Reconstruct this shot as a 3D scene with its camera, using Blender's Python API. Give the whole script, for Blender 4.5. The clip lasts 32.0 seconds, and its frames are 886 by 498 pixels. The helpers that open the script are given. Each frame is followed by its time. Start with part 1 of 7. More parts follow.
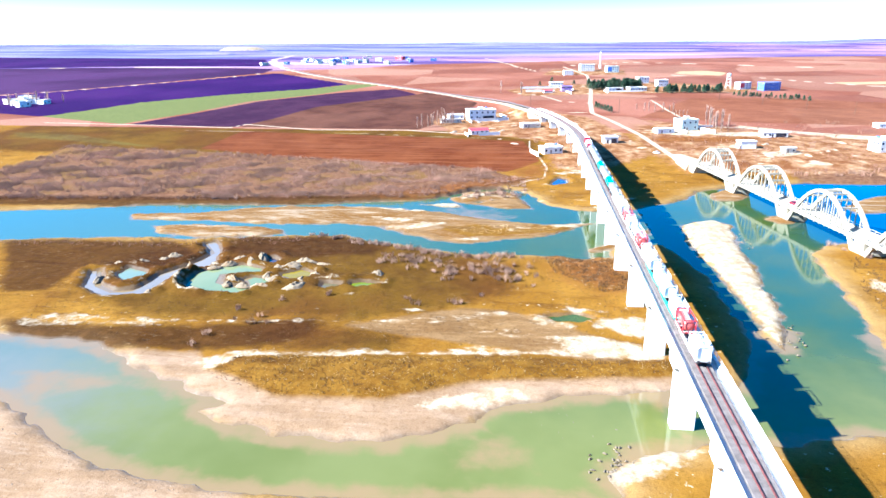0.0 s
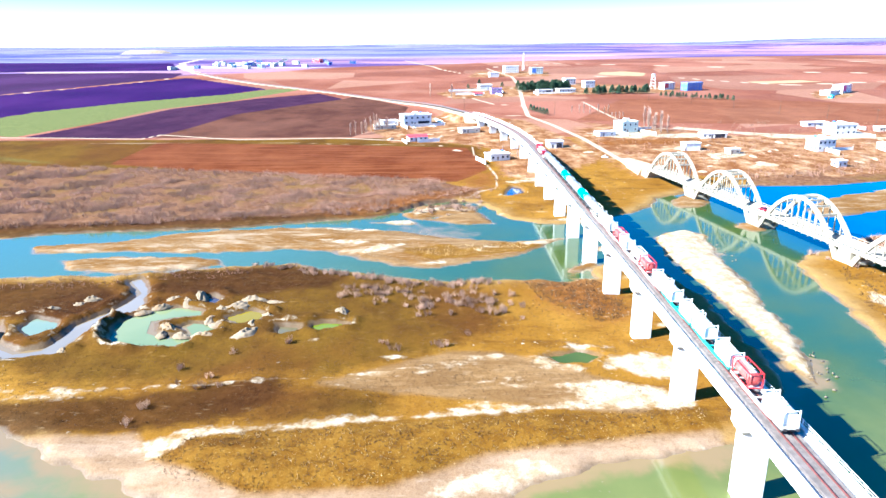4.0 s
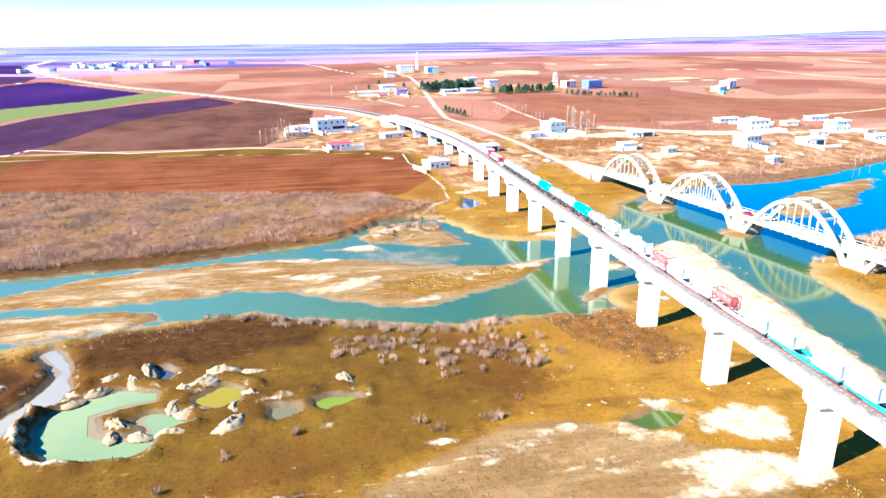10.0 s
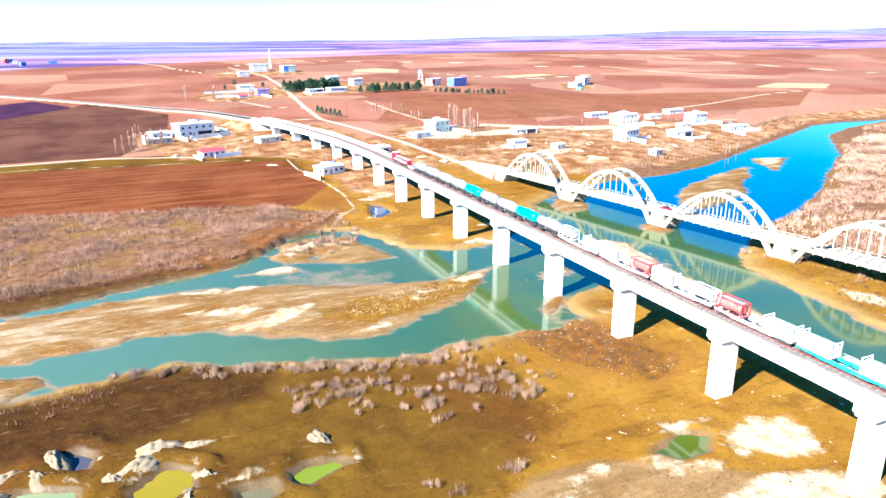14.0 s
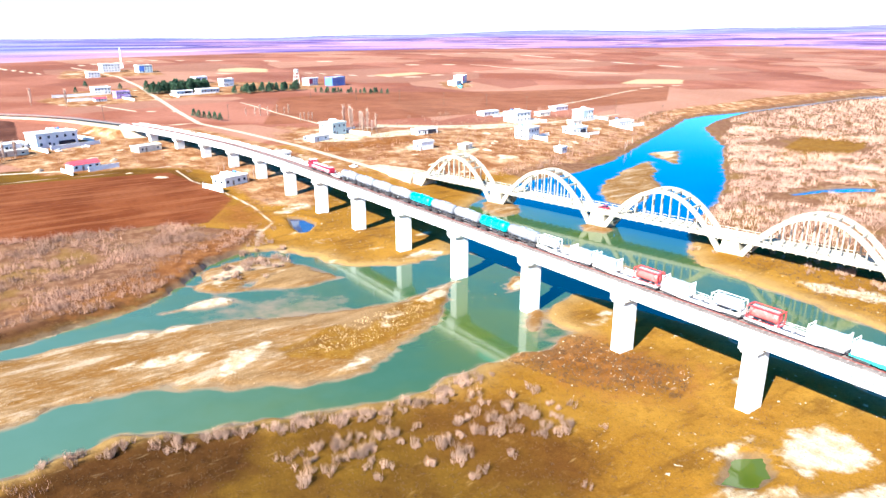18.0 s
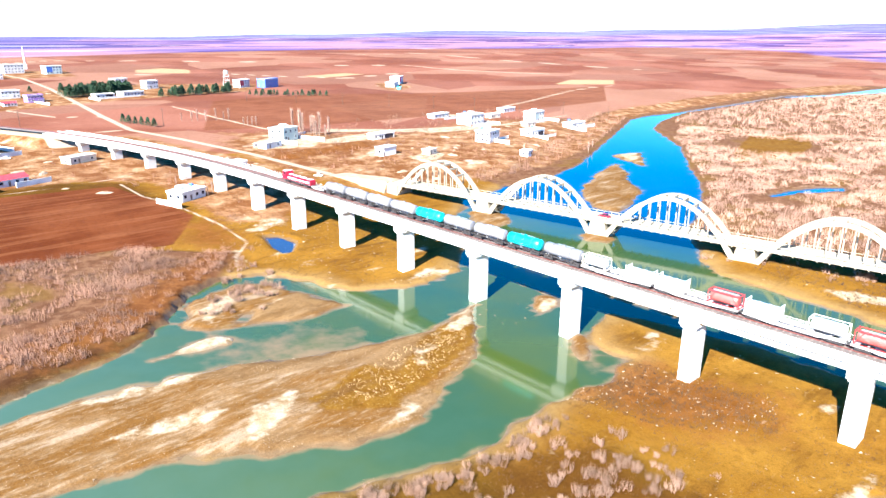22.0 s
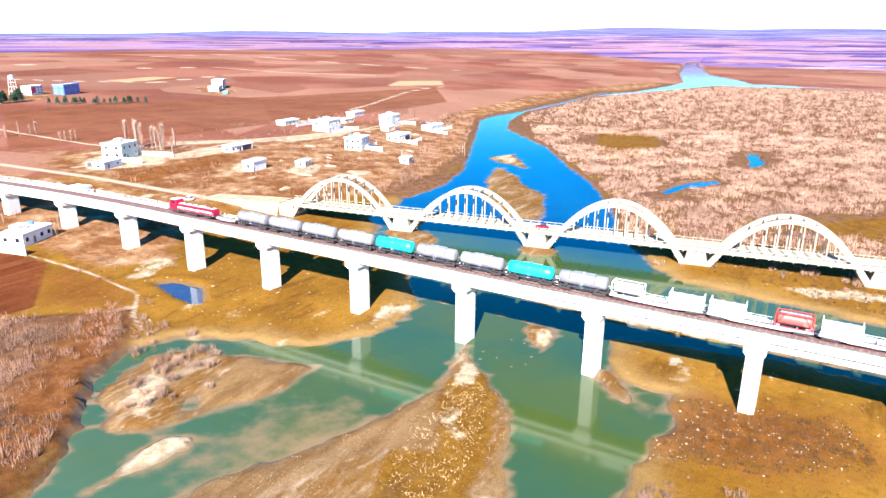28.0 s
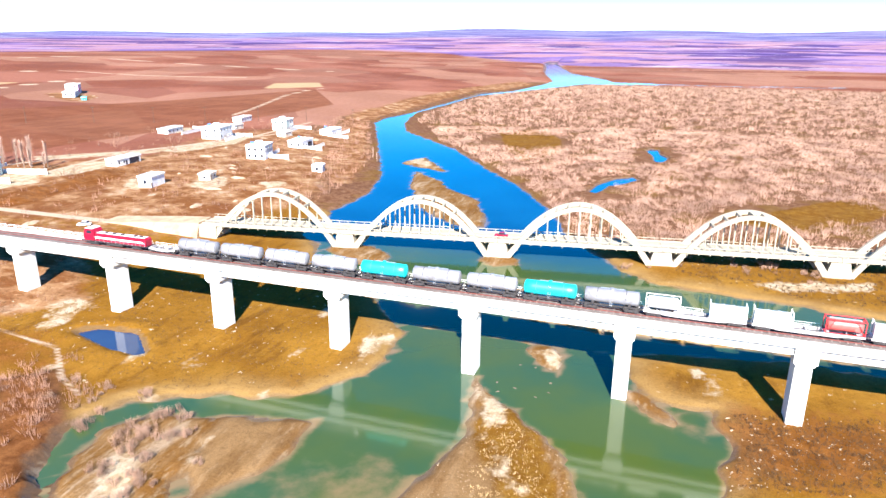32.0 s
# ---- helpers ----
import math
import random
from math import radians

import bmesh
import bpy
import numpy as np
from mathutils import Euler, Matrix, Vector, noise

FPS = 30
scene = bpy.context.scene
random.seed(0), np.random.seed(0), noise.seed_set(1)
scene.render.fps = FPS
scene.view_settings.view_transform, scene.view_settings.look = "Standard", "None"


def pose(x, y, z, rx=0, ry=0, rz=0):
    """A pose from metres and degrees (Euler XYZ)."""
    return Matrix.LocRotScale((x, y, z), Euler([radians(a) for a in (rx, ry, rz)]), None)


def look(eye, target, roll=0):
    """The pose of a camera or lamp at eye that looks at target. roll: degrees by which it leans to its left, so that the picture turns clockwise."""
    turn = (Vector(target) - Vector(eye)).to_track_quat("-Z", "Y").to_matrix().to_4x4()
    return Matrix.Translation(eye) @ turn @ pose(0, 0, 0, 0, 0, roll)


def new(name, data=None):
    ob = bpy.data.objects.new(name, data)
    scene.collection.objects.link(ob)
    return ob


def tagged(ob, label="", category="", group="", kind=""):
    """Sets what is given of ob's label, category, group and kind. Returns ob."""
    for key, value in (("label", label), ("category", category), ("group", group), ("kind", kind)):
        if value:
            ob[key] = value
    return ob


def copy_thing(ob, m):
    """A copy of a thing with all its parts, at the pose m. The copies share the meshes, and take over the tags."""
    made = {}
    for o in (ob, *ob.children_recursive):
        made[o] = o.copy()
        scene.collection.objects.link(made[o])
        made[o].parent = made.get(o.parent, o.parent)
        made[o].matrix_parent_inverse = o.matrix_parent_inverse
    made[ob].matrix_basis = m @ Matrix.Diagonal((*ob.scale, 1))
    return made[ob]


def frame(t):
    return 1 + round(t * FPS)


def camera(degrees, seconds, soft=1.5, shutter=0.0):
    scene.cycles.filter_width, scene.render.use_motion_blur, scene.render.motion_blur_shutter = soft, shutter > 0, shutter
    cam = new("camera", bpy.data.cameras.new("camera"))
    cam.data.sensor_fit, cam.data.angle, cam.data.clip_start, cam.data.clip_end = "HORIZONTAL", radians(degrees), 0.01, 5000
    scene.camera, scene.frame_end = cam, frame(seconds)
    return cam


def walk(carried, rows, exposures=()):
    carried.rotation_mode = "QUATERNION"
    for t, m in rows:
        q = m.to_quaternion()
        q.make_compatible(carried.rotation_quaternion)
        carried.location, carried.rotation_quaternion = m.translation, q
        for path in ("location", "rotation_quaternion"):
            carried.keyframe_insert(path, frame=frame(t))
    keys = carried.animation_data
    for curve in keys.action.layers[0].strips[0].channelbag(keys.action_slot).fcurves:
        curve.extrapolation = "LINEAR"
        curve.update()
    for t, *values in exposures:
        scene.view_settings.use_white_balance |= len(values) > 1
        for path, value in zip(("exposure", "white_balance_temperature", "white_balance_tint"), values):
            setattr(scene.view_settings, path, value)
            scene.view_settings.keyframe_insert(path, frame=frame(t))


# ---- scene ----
cam = camera(67.0, 32.0)
PATH = [
    (0, (-266.487, 30.579, 70.165), (-264.593, 30.822, 69.571), -0.2),
    (0.5, (-263.179, 32.479, 70.027), (-261.284, 32.721, 69.435), -0.2),
    (1, (-259.929, 34.47, 69.952), (-258.033, 34.701, 69.361), -0.2),
    (1.5, (-256.728, 36.548, 69.924), (-254.828, 36.755, 69.333), -0.3),
    (2, (-253.565, 38.705, 69.929), (-251.661, 38.876, 69.339), -0.4),
    (2.5, (-250.432, 40.937, 69.956), (-248.525, 41.063, 69.366), -0.3),
    (3, (-247.321, 43.235, 69.994), (-245.412, 43.32, 69.404), -0.4),
    (3.5, (-244.226, 45.593, 70.035), (-242.315, 45.635, 69.446), -0.4),
    (4, (-241.14, 48.005, 70.073), (-239.229, 48.01, 69.483), -0.4),
    (4.5, (-238.057, 50.463, 70.101), (-236.146, 50.426, 69.512), -0.5),
    (6.5, (-225.666, 60.614, 70.057), (-223.759, 60.505, 69.467), -0.5),
    (7, (-222.535, 63.196, 69.999), (-220.629, 63.064, 69.408), -0.5),
    (7.5, (-219.384, 65.782, 69.92), (-217.48, 65.621, 69.329), -0.5),
    (8, (-216.211, 68.366, 69.823), (-214.311, 68.174, 69.232), -0.5),
    (8.5, (-213.015, 70.94, 69.709), (-211.118, 70.717, 69.117), -0.5),
    (9, (-209.793, 73.498, 69.579), (-207.9, 73.246, 68.986), -0.5),
    (9.5, (-206.544, 76.034, 69.436), (-204.657, 75.739, 68.843), -0.5),
    (10, (-203.268, 78.542, 69.281), (-201.39, 78.194, 68.687), -0.5),
    (10.5, (-199.962, 81.017, 69.117), (-198.096, 80.614, 68.523), -0.5),
    (11, (-196.627, 83.453, 68.947), (-194.773, 82.999, 68.352), -0.4),
    (11.5, (-193.262, 85.845, 68.774), (-191.422, 85.337, 68.177), -0.4),
    (12, (-189.866, 88.189, 68.598), (-188.041, 87.628, 68.001), -0.4),
    (12.5, (-186.439, 90.478, 68.424), (-184.632, 89.865, 67.827), -0.4),
    (13, (-182.982, 92.711, 68.254), (-181.192, 92.047, 67.655), -0.3),
    (13.5, (-179.493, 94.882, 68.089), (-177.725, 94.164, 67.489), -0.4),
    (14, (-175.973, 96.988, 67.931), (-174.226, 96.223, 67.331), -0.3),
    (14.5, (-172.423, 99.026, 67.782), (-170.699, 98.21, 67.182), -0.3),
    (16.5, (-157.916, 106.446, 67.302), (-156.292, 105.448, 66.699), -0.2),
    (17, (-154.215, 108.108, 67.214), (-152.618, 107.067, 66.61), -0.2),
    (17.5, (-150.485, 109.688, 67.139), (-148.914, 108.608, 66.534), -0.1),
    (18, (-146.726, 111.188, 67.076), (-145.177, 110.076, 66.471), -0.1),
    (18.5, (-142.938, 112.605, 67.024), (-141.411, 111.465, 66.419), -0.1),
    (19, (-139.123, 113.94, 66.983), (-137.616, 112.773, 66.378), -0.0),
    (19.5, (-135.281, 115.192, 66.951), (-133.792, 114.002, 66.346), 0.0),
    (20, (-131.413, 116.361, 66.927), (-129.939, 115.152, 66.322), 0.0),
    (20.5, (-127.518, 117.448, 66.908), (-126.061, 116.219, 66.303), 0.1),
    (21, (-123.599, 118.452, 66.892), (-122.157, 117.204, 66.288), 0.1),
    (21.5, (-119.655, 119.374, 66.878), (-118.232, 118.104, 66.274), 0.2),
    (22, (-115.688, 120.215, 66.863), (-114.29, 118.918, 66.259), 0.2),
    (22.5, (-111.698, 120.975, 66.844), (-110.33, 119.646, 66.241), 0.2),
    (23, (-107.687, 121.655, 66.82), (-106.353, 120.293, 66.217), 0.3),
    (23.5, (-103.657, 122.257, 66.788), (-102.355, 120.863, 66.186), 0.3),
    (24, (-99.608, 122.78, 66.746), (-98.342, 121.354, 66.144), 0.3),
    (24.5, (-95.542, 123.225, 66.692), (-94.31, 121.769, 66.09), 0.4),
    (25, (-91.461, 123.594, 66.624), (-90.266, 122.107, 66.023), 0.4),
    (25.5, (-87.368, 123.885, 66.542), (-86.208, 122.371, 65.941), 0.4),
    (27.5, (-70.92, 124.285, 66.054), (-69.913, 122.663, 65.455), 0.5),
    (28, (-66.805, 124.191, 65.896), (-65.839, 122.544, 65.298), 0.5),
    (28.5, (-62.696, 124.017, 65.729), (-61.773, 122.346, 65.132), 0.5),
    (29, (-58.6, 123.761, 65.555), (-57.719, 122.067, 64.959), 0.5),
    (29.5, (-54.519, 123.421, 65.381), (-53.682, 121.705, 64.786), 0.5),
    (30, (-50.461, 122.993, 65.213), (-49.669, 121.255, 64.619), 0.5),
    (30.5, (-46.431, 122.473, 65.059), (-45.682, 120.716, 64.465), 0.6),
    (31, (-42.436, 121.857, 64.928), (-41.733, 120.081, 64.335), 0.5),
    (31.5, (-38.485, 121.14, 64.832), (-37.826, 119.347, 64.24), 0.5),
    (32, (-34.584, 120.314, 64.784), (-33.97, 118.505, 64.192), 0.5),
]
walk(cam, [(t, look(eye, target, roll)) for t, eye, target, roll in PATH],
     [(0, 2.44, 5600, 5), (9, 2.48, 5800, 2), (19, 2.38, 6200, 6), (26, 2.2, 6350, 10), (29, 2.05, 6400, 11), (32, 2.03, 6400, 11)])

# ---- light ----
SUN_DIR = Vector((-6.2, 18.6, 13.6)).normalized()
world = bpy.data.worlds.new("sky")
scene.world = world
world.use_nodes = True
wn = world.node_tree
sky = wn.nodes.new("ShaderNodeTexSky")
sky.sky_type = 'NISHITA'
sky.sun_disc = False
sky.sun_elevation = math.asin(SUN_DIR.z)
sky.sun_rotation = math.atan2(SUN_DIR.x, SUN_DIR.y)
sky.altitude = 1200.0
sky.air_density, sky.dust_density, sky.ozone_density = 0.75, 0.5, 3.0
back = wn.nodes["Background"]
tint = wn.nodes.new("ShaderNodeHueSaturation")
tint.inputs["Saturation"].default_value = 1.5
wn.links.new(sky.outputs[0], tint.inputs["Color"])
wn.links.new(tint.outputs[0], back.inputs[0])
back.inputs[1].default_value = 0.077
sun_data = bpy.data.lights.new("sun", 'SUN')
sun_data.energy, sun_data.angle, sun_data.color = 5.0, radians(0.5), (1.0, 0.95, 0.86)
sun = new("sun", sun_data)
sun.matrix_world = look(SUN_DIR * 100, (0, 0, 0))


# ---- materials ----
def nodes_of(name):
    m = bpy.data.materials.new(name)
    m.use_nodes = True
    nt = m.node_tree
    return m, nt, nt.nodes["Principled BSDF"]


def noise_node(nt, scale, detail=4.0, rough=0.55, coords=None):
    n = nt.nodes.new("ShaderNodeTexNoise")
    n.inputs["Scale"].default_value = scale
    n.inputs["Detail"].default_value = detail
    n.inputs["Roughness"].default_value = rough
    if coords is not None:
        nt.links.new(coords, n.inputs["Vector"])
    return n.outputs[0]


def mix_node(nt, fac, a, b, kind='MIX'):
    n = nt.nodes.new("ShaderNodeMix")
    n.data_type, n.blend_type = 'RGBA', kind
    for sock, value in ((n.inputs[0], fac), (n.inputs[6], a), (n.inputs[7], b)):
        if isinstance(value, bpy.types.NodeSocket):
            nt.links.new(value, sock)
        elif isinstance(value, (int, float)):
            sock.default_value = value
        else:
            sock.default_value = (*value, 1.0)
    return n.outputs[2]


def math_node(nt, op, a, b=0.0, c=0.0, clamp=False):
    n = nt.nodes.new("ShaderNodeMath")
    n.operation, n.use_clamp = op, clamp
    for sock, value in zip(n.inputs, (a, b, c)):
        if isinstance(value, bpy.types.NodeSocket):
            nt.links.new(value, sock)
        else:
            sock.default_value = value
    return n.outputs[0]


def step_node(nt, value, lo, hi):
    n = nt.nodes.new("ShaderNodeMapRange")
    n.interpolation_type = 'SMOOTHSTEP'
    nt.links.new(value, n.inputs[0])
    n.inputs[1].default_value, n.inputs[2].default_value = lo, hi
    return n.outputs[0]


def bump_node(nt, bsdf, height, strength, distance):
    n = nt.nodes.new("ShaderNodeBump")
    n.inputs["Strength"].default_value, n.inputs["Distance"].default_value = strength, distance
    nt.links.new(height, n.inputs["Height"])
    nt.links.new(n.outputs[0], bsdf.inputs["Normal"])


def surface(name, colour, rough=0.8, metal=0.0, vary=0.18, scale=1.5, fine=14.0, bump=0.15, per_object=0.0, second=None, amount=0.35):
    """A worn surface: two scales of mottling, optional stain colour, fine relief."""
    m, nt, b = nodes_of(name)
    coords = nt.nodes.new("ShaderNodeNewGeometry").outputs["Position"]
    big = noise_node(nt, scale, 5, 0.6, coords)
    small = noise_node(nt, fine, 4, 0.6, coords)
    dark = tuple(c * (1 - vary) for c in colour)
    light = tuple(min(1.0, c * (1 + vary)) for c in colour)
    c = mix_node(nt, step_node(nt, big, 0.3, 0.7), dark, light)
    c = mix_node(nt, math_node(nt, 'MULTIPLY', step_node(nt, small, 0.45, 0.75), 0.45), c, tuple(v * (1 - 1.6 * vary) for v in colour))
    if second:
        c = mix_node(nt, math_node(nt, 'MULTIPLY', step_node(nt, noise_node(nt, scale * 0.6, 6, 0.65, coords), 0.52, 0.68), amount), c, second)
    if per_object:
        info = nt.nodes.new("ShaderNodeObjectInfo")
        h = nt.nodes.new("ShaderNodeHueSaturation")
        nt.links.new(c, h.inputs["Color"])
        nt.links.new(math_node(nt, 'MULTIPLY_ADD', info.outputs["Random"], per_object, 1 - per_object / 2), h.inputs["Value"])
        c = h.outputs[0]
    nt.links.new(c, b.inputs["Base Color"])
    b.inputs["Roughness"].default_value, b.inputs["Metallic"].default_value = rough, metal
    if bump:
        bump_node(nt, b, small, bump, 0.03)
    return m


def water_material(name, deep, shallow, rough=0.04, ripple=0.25, scale=0.9):
    m, nt, b = nodes_of(name)
    coords = nt.nodes.new("ShaderNodeNewGeometry").outputs["Position"]
    c = mix_node(nt, step_node(nt, noise_node(nt, 0.025, 3, 0.5, coords), 0.35, 0.65), deep, shallow)
    c = mix_node(nt, math_node(nt, 'MULTIPLY', step_node(nt, noise_node(nt, 0.11, 5, 0.6, coords), 0.5, 0.75), 0.4), c, shallow)
    nt.links.new(c, b.inputs["Base Color"])
    b.inputs["Roughness"].default_value = rough
    b.inputs["IOR"].default_value = 1.33
    bump_node(nt, b, noise_node(nt, scale, 3, 0.55, coords), ripple, 0.02)
    return m


CONCRETE = surface("pale_concrete", (0.60, 0.595, 0.58), 0.75, 0, 0.07, 0.35, 6.0, 0.12, 0, (0.55, 0.54, 0.51), 0.3)
OLD_CONCRETE = surface("old_concrete", (0.31, 0.275, 0.215), 0.85, 0, 0.13, 0.5, 5.0, 0.25, 0, (0.30, 0.26, 0.20), 0.4)


def river_water():
    """Murky water: mud shows through at the edges, green near the viaduct, yellowish in the south pool; sky reflection
    is painted in as blue upstream and a paler tone north.
    """
    m, nt, b = nodes_of("river_water")
    coords = nt.nodes.new("ShaderNodeNewGeometry").outputs["Position"]
    axes = nt.nodes.new("ShaderNodeSeparateXYZ")
    nt.links.new(coords, axes.inputs[0])
    shallow = nt.nodes.new("ShaderNodeAttribute")
    shallow.attribute_name = "shallow"
    n1, n2 = noise_node(nt, 0.03, 4, 0.55, coords), noise_node(nt, 0.16, 5, 0.6, coords)
    c = mix_node(nt, step_node(nt, n1, 0.35, 0.65), (0.022, 0.058, 0.026), (0.040, 0.064, 0.012))
    # blue of the reflected sky painted into the upstream and east channel colour
    blue = mix_node(nt, step_node(nt, n1, 0.3, 0.7), (0.002, 0.028, 0.085), (0.003, 0.045, 0.120))
    blue = mix_node(nt, step_node(nt, math_node(nt, 'MULTIPLY_ADD', n2, 30.0, axes.outputs[0]), 20.0, -45.0), blue, (0.030, 0.080, 0.085))
    c = mix_node(nt, step_node(nt, math_node(nt, 'MULTIPLY_ADD', n2, 18.0, axes.outputs[1]), -55.0, -92.0), c, blue)
    # north water made paler: sky reflection at low angles put into the colour
    c = mix_node(nt, step_node(nt, math_node(nt, 'MULTIPLY_ADD', n2, 30.0, axes.outputs[1]), 40.0, 150.0), c, (0.052, 0.099, 0.070))
    c = mix_node(nt, step_node(nt, math_node(nt, 'MULTIPLY_ADD', n2, 25.0, axes.outputs[0]), -85.0, -150.0), c, mix_node(nt, step_node(nt, math_node(nt, 'MULTIPLY_ADD', n2, 30.0, axes.outputs[1]), 105.0, 165.0), mix_node(nt, step_node(nt, n1, 0.35, 0.62), (0.088, 0.100, 0.024), (0.110, 0.120, 0.036)), (0.130, 0.128, 0.108)))
    edge = math_node(nt, 'ADD', shallow.outputs["Fac"], math_node(nt, 'MULTIPLY_ADD', n2, 0.9, -0.45))
    c = mix_node(nt, math_node(nt, 'MULTIPLY', step_node(nt, edge, 0.48, 0.98), 0.85), c, (0.185, 0.120, 0.060))
    nt.links.new(c, b.inputs["Base Color"])
    b.inputs["Roughness"].default_value, b.inputs["IOR"].default_value = 0.09, 1.42
    ripple = math_node(nt, 'ADD', noise_node(nt, 0.9, 3, 0.55, coords), math_node(nt, 'MULTIPLY', noise_node(nt, 3.5, 2, 0.5, coords), 0.3))
    bump_node(nt, b, ripple, 0.10, 0.02)
    return m


RIVER_WATER = river_water()
STEEL = surface("galvanised_steel", (0.62, 0.64, 0.66), 0.45, 0.6, 0.1, 2.0, 20.0, 0.0)
RAIL_RUST = surface("rusty_rail", (0.22, 0.07, 0.06), 0.55, 0.5, 0.2, 2.0, 20.0, 0.1)
BALLAST = surface("grey_ballast", (0.125, 0.105, 0.10), 0.95, 0, 0.3, 0.8, 9.0, 0.6)


# ---- building helpers ----
def part(name, bm, material, parent=None, label="", smooth=False):
    """Links a bmesh as one mesh object under a thing or a part."""
    me = bpy.data.meshes.new(name)
    bm.normal_update()
    bm.to_mesh(me)
    bm.free()
    if smooth:
        me.polygons.foreach_set("use_smooth", [True] * len(me.polygons))
    me.materials.append(material)
    ob = new(name, me)
    if parent is not None:
        ob.parent = parent
    if label:
        ob["label"] = label
    return ob


def empty(name, x=0.0, y=0.0, z=0.0, rz=0.0):
    e = new(name)
    e.matrix_basis = pose(x, y, z, 0, 0, rz)
    return e


def box(bm, x0, x1, y0, y1, z0, z1, bevel=0.0):
    """An axis-aligned block, with small chamfers where asked."""
    v = [bm.verts.new(p) for p in ((x0, y0, z0), (x1, y0, z0), (x1, y1, z0), (x0, y1, z0), (x0, y0, z1), (x1, y0, z1), (x1, y1, z1), (x0, y1, z1))]
    f = [bm.faces.new([v[i] for i in q]) for q in ((3, 2, 1, 0), (4, 5, 6, 7), (0, 1, 5, 4), (1, 2, 6, 5), (2, 3, 7, 6), (3, 0, 4, 7))]
    if bevel:
        edges = list({e for face in f for e in face.edges})
        bmesh.ops.bevel(bm, geom=edges, offset=bevel, segments=1, affect='EDGES')
    return bm


def block(x0, x1, y0, y1, z0, z1, bevel=0.0):
    return box(bmesh.new(), x0, x1, y0, y1, z0, z1, bevel)


def tube(bm, a, b, r0, r1=None, n=8, caps=True):
    """A round bar from a to b."""
    a, b = Vector(a), Vector(b)
    r1 = r0 if r1 is None else r1
    q = (b - a).to_track_quat('Z', 'Y')
    rings = []
    for p, r in ((a, r0), (b, r1)):
        rings.append([bm.verts.new(p + q @ Vector((r * math.cos(2 * math.pi * k / n), r * math.sin(2 * math.pi * k / n), 0))) for k in range(n)])
    for k in range(n):
        bm.faces.new((rings[0][k], rings[0][(k + 1) % n], rings[1][(k + 1) % n], rings[1][k]))
    if caps:
        bm.faces.new(rings[0][::-1])
        bm.faces.new(rings[1])
    return bm


def prism(bm, outline, y0, y1):
    """Extrudes an outline of (x, z) points from y0 to y1."""
    a = [bm.verts.new((x, y0, z)) for x, z in outline]
    b = [bm.verts.new((x, y1, z)) for x, z in outline]
    n = len(a)
    bm.faces.new(a)
    bm.faces.new(b[::-1])
    for k in range(n):
        bm.faces.new((a[(k + 1) % n], a[k], b[k], b[(k + 1) % n]))
    bmesh.ops.recalc_face_normals(bm, faces=bm.faces)
    return bm


def smoothstep(a, b, v):
    u = np.clip((v - a) / (b - a), 0.0, 1.0)
    return u * u * (3 - 2 * u)


# ---- plan of the land: outlines in metres ----
NORTH_WATER = [(24, -17), (20, -12), (18, 2), (20, 12), (27, 22), (40, 26), (56, 34), (60, 42), (57, 52), (50, 61), (40, 68), (30, 79), (27, 90), (24, 105), (15, 135), (12, 168), (8, 200), (-3, 230), (-14, 280), (-30, 420),
               (-90, 420), (-62, 280), (-51, 224), (-42, 185), (-41, 153), (-33, 120), (-30, 97), (-37, 86), (-40, 75), (-45, 60), (-48, 48), (-47, 38), (-46, 27), (-50, 12), (-46, 2), (-39, 3), (-33, -4), (-28, -17)]
UPSTREAM = [(-28, -17), (24, -17), (45, -42), (63, -51), (75, -69), (84, -78), (90, -112), (90, -144), (100, -180), (121, -226), (144, -275), (172, -335), (200, -392), (206, -430), (203, -462), (202, -491), (205, -613), (210, -757), (181, -808), (170, -987), (172, -1076), (250, -1398), (360, -1982), (372, -2174),
            (345, -2174), (318, -2009), (192, -1435), (92, -1183), (75, -1112), (-26, -1081), (-151, -1087), (-286, -1117), (-286, -1095), (-151, -1066), (-26, -1060), (65, -1013), (110, -1020), (157, -846), (201, -697), (198, -575), (197, -480), (188, -440), (176, -398), (155, -350), (95, -282), (62, -229), (29, -180), (10, -143), (-5, -102), (-17, -86), (-24, -75), (-35, -66), (-40, -40)]
EAST_CHANNEL = [(-28, -19), (-42, -22), (-60, -25), (-85, -26), (-112, -25), (-134, -16), (-138, 2), (-150, 6), (-157, 0), (-156, -5), (-154, -17), (-150, -31), (-149, -42), (-130, -52), (-108, -55), (-90, -58), (-66, -62), (-51, -64), (-35, -66), (-10, -60), (0, -30)]
SOUTH_WATER = [(-138, 2), (-142, 21), (-147, 33), (-153, 40), (-159, 47), (-162, 54), (-163, 62), (-162, 76), (-160, 87), (-156, 94), (-153, 90), (-151, 94), (-148, 100), (-144, 109), (-140, 117), (-132, 129), (-129, 138), (-129, 148), (-127, 160), (-120, 200), (-112, 300),
               (-150, 300), (-152, 180), (-156, 138), (-164, 123), (-170, 114), (-175, 103), (-177, 93), (-178, 85), (-179, 76), (-178, 63), (-178, 50), (-176, 34), (-174, 20), (-173, 14), (-168, 16), (-160, 9), (-156, -4)]
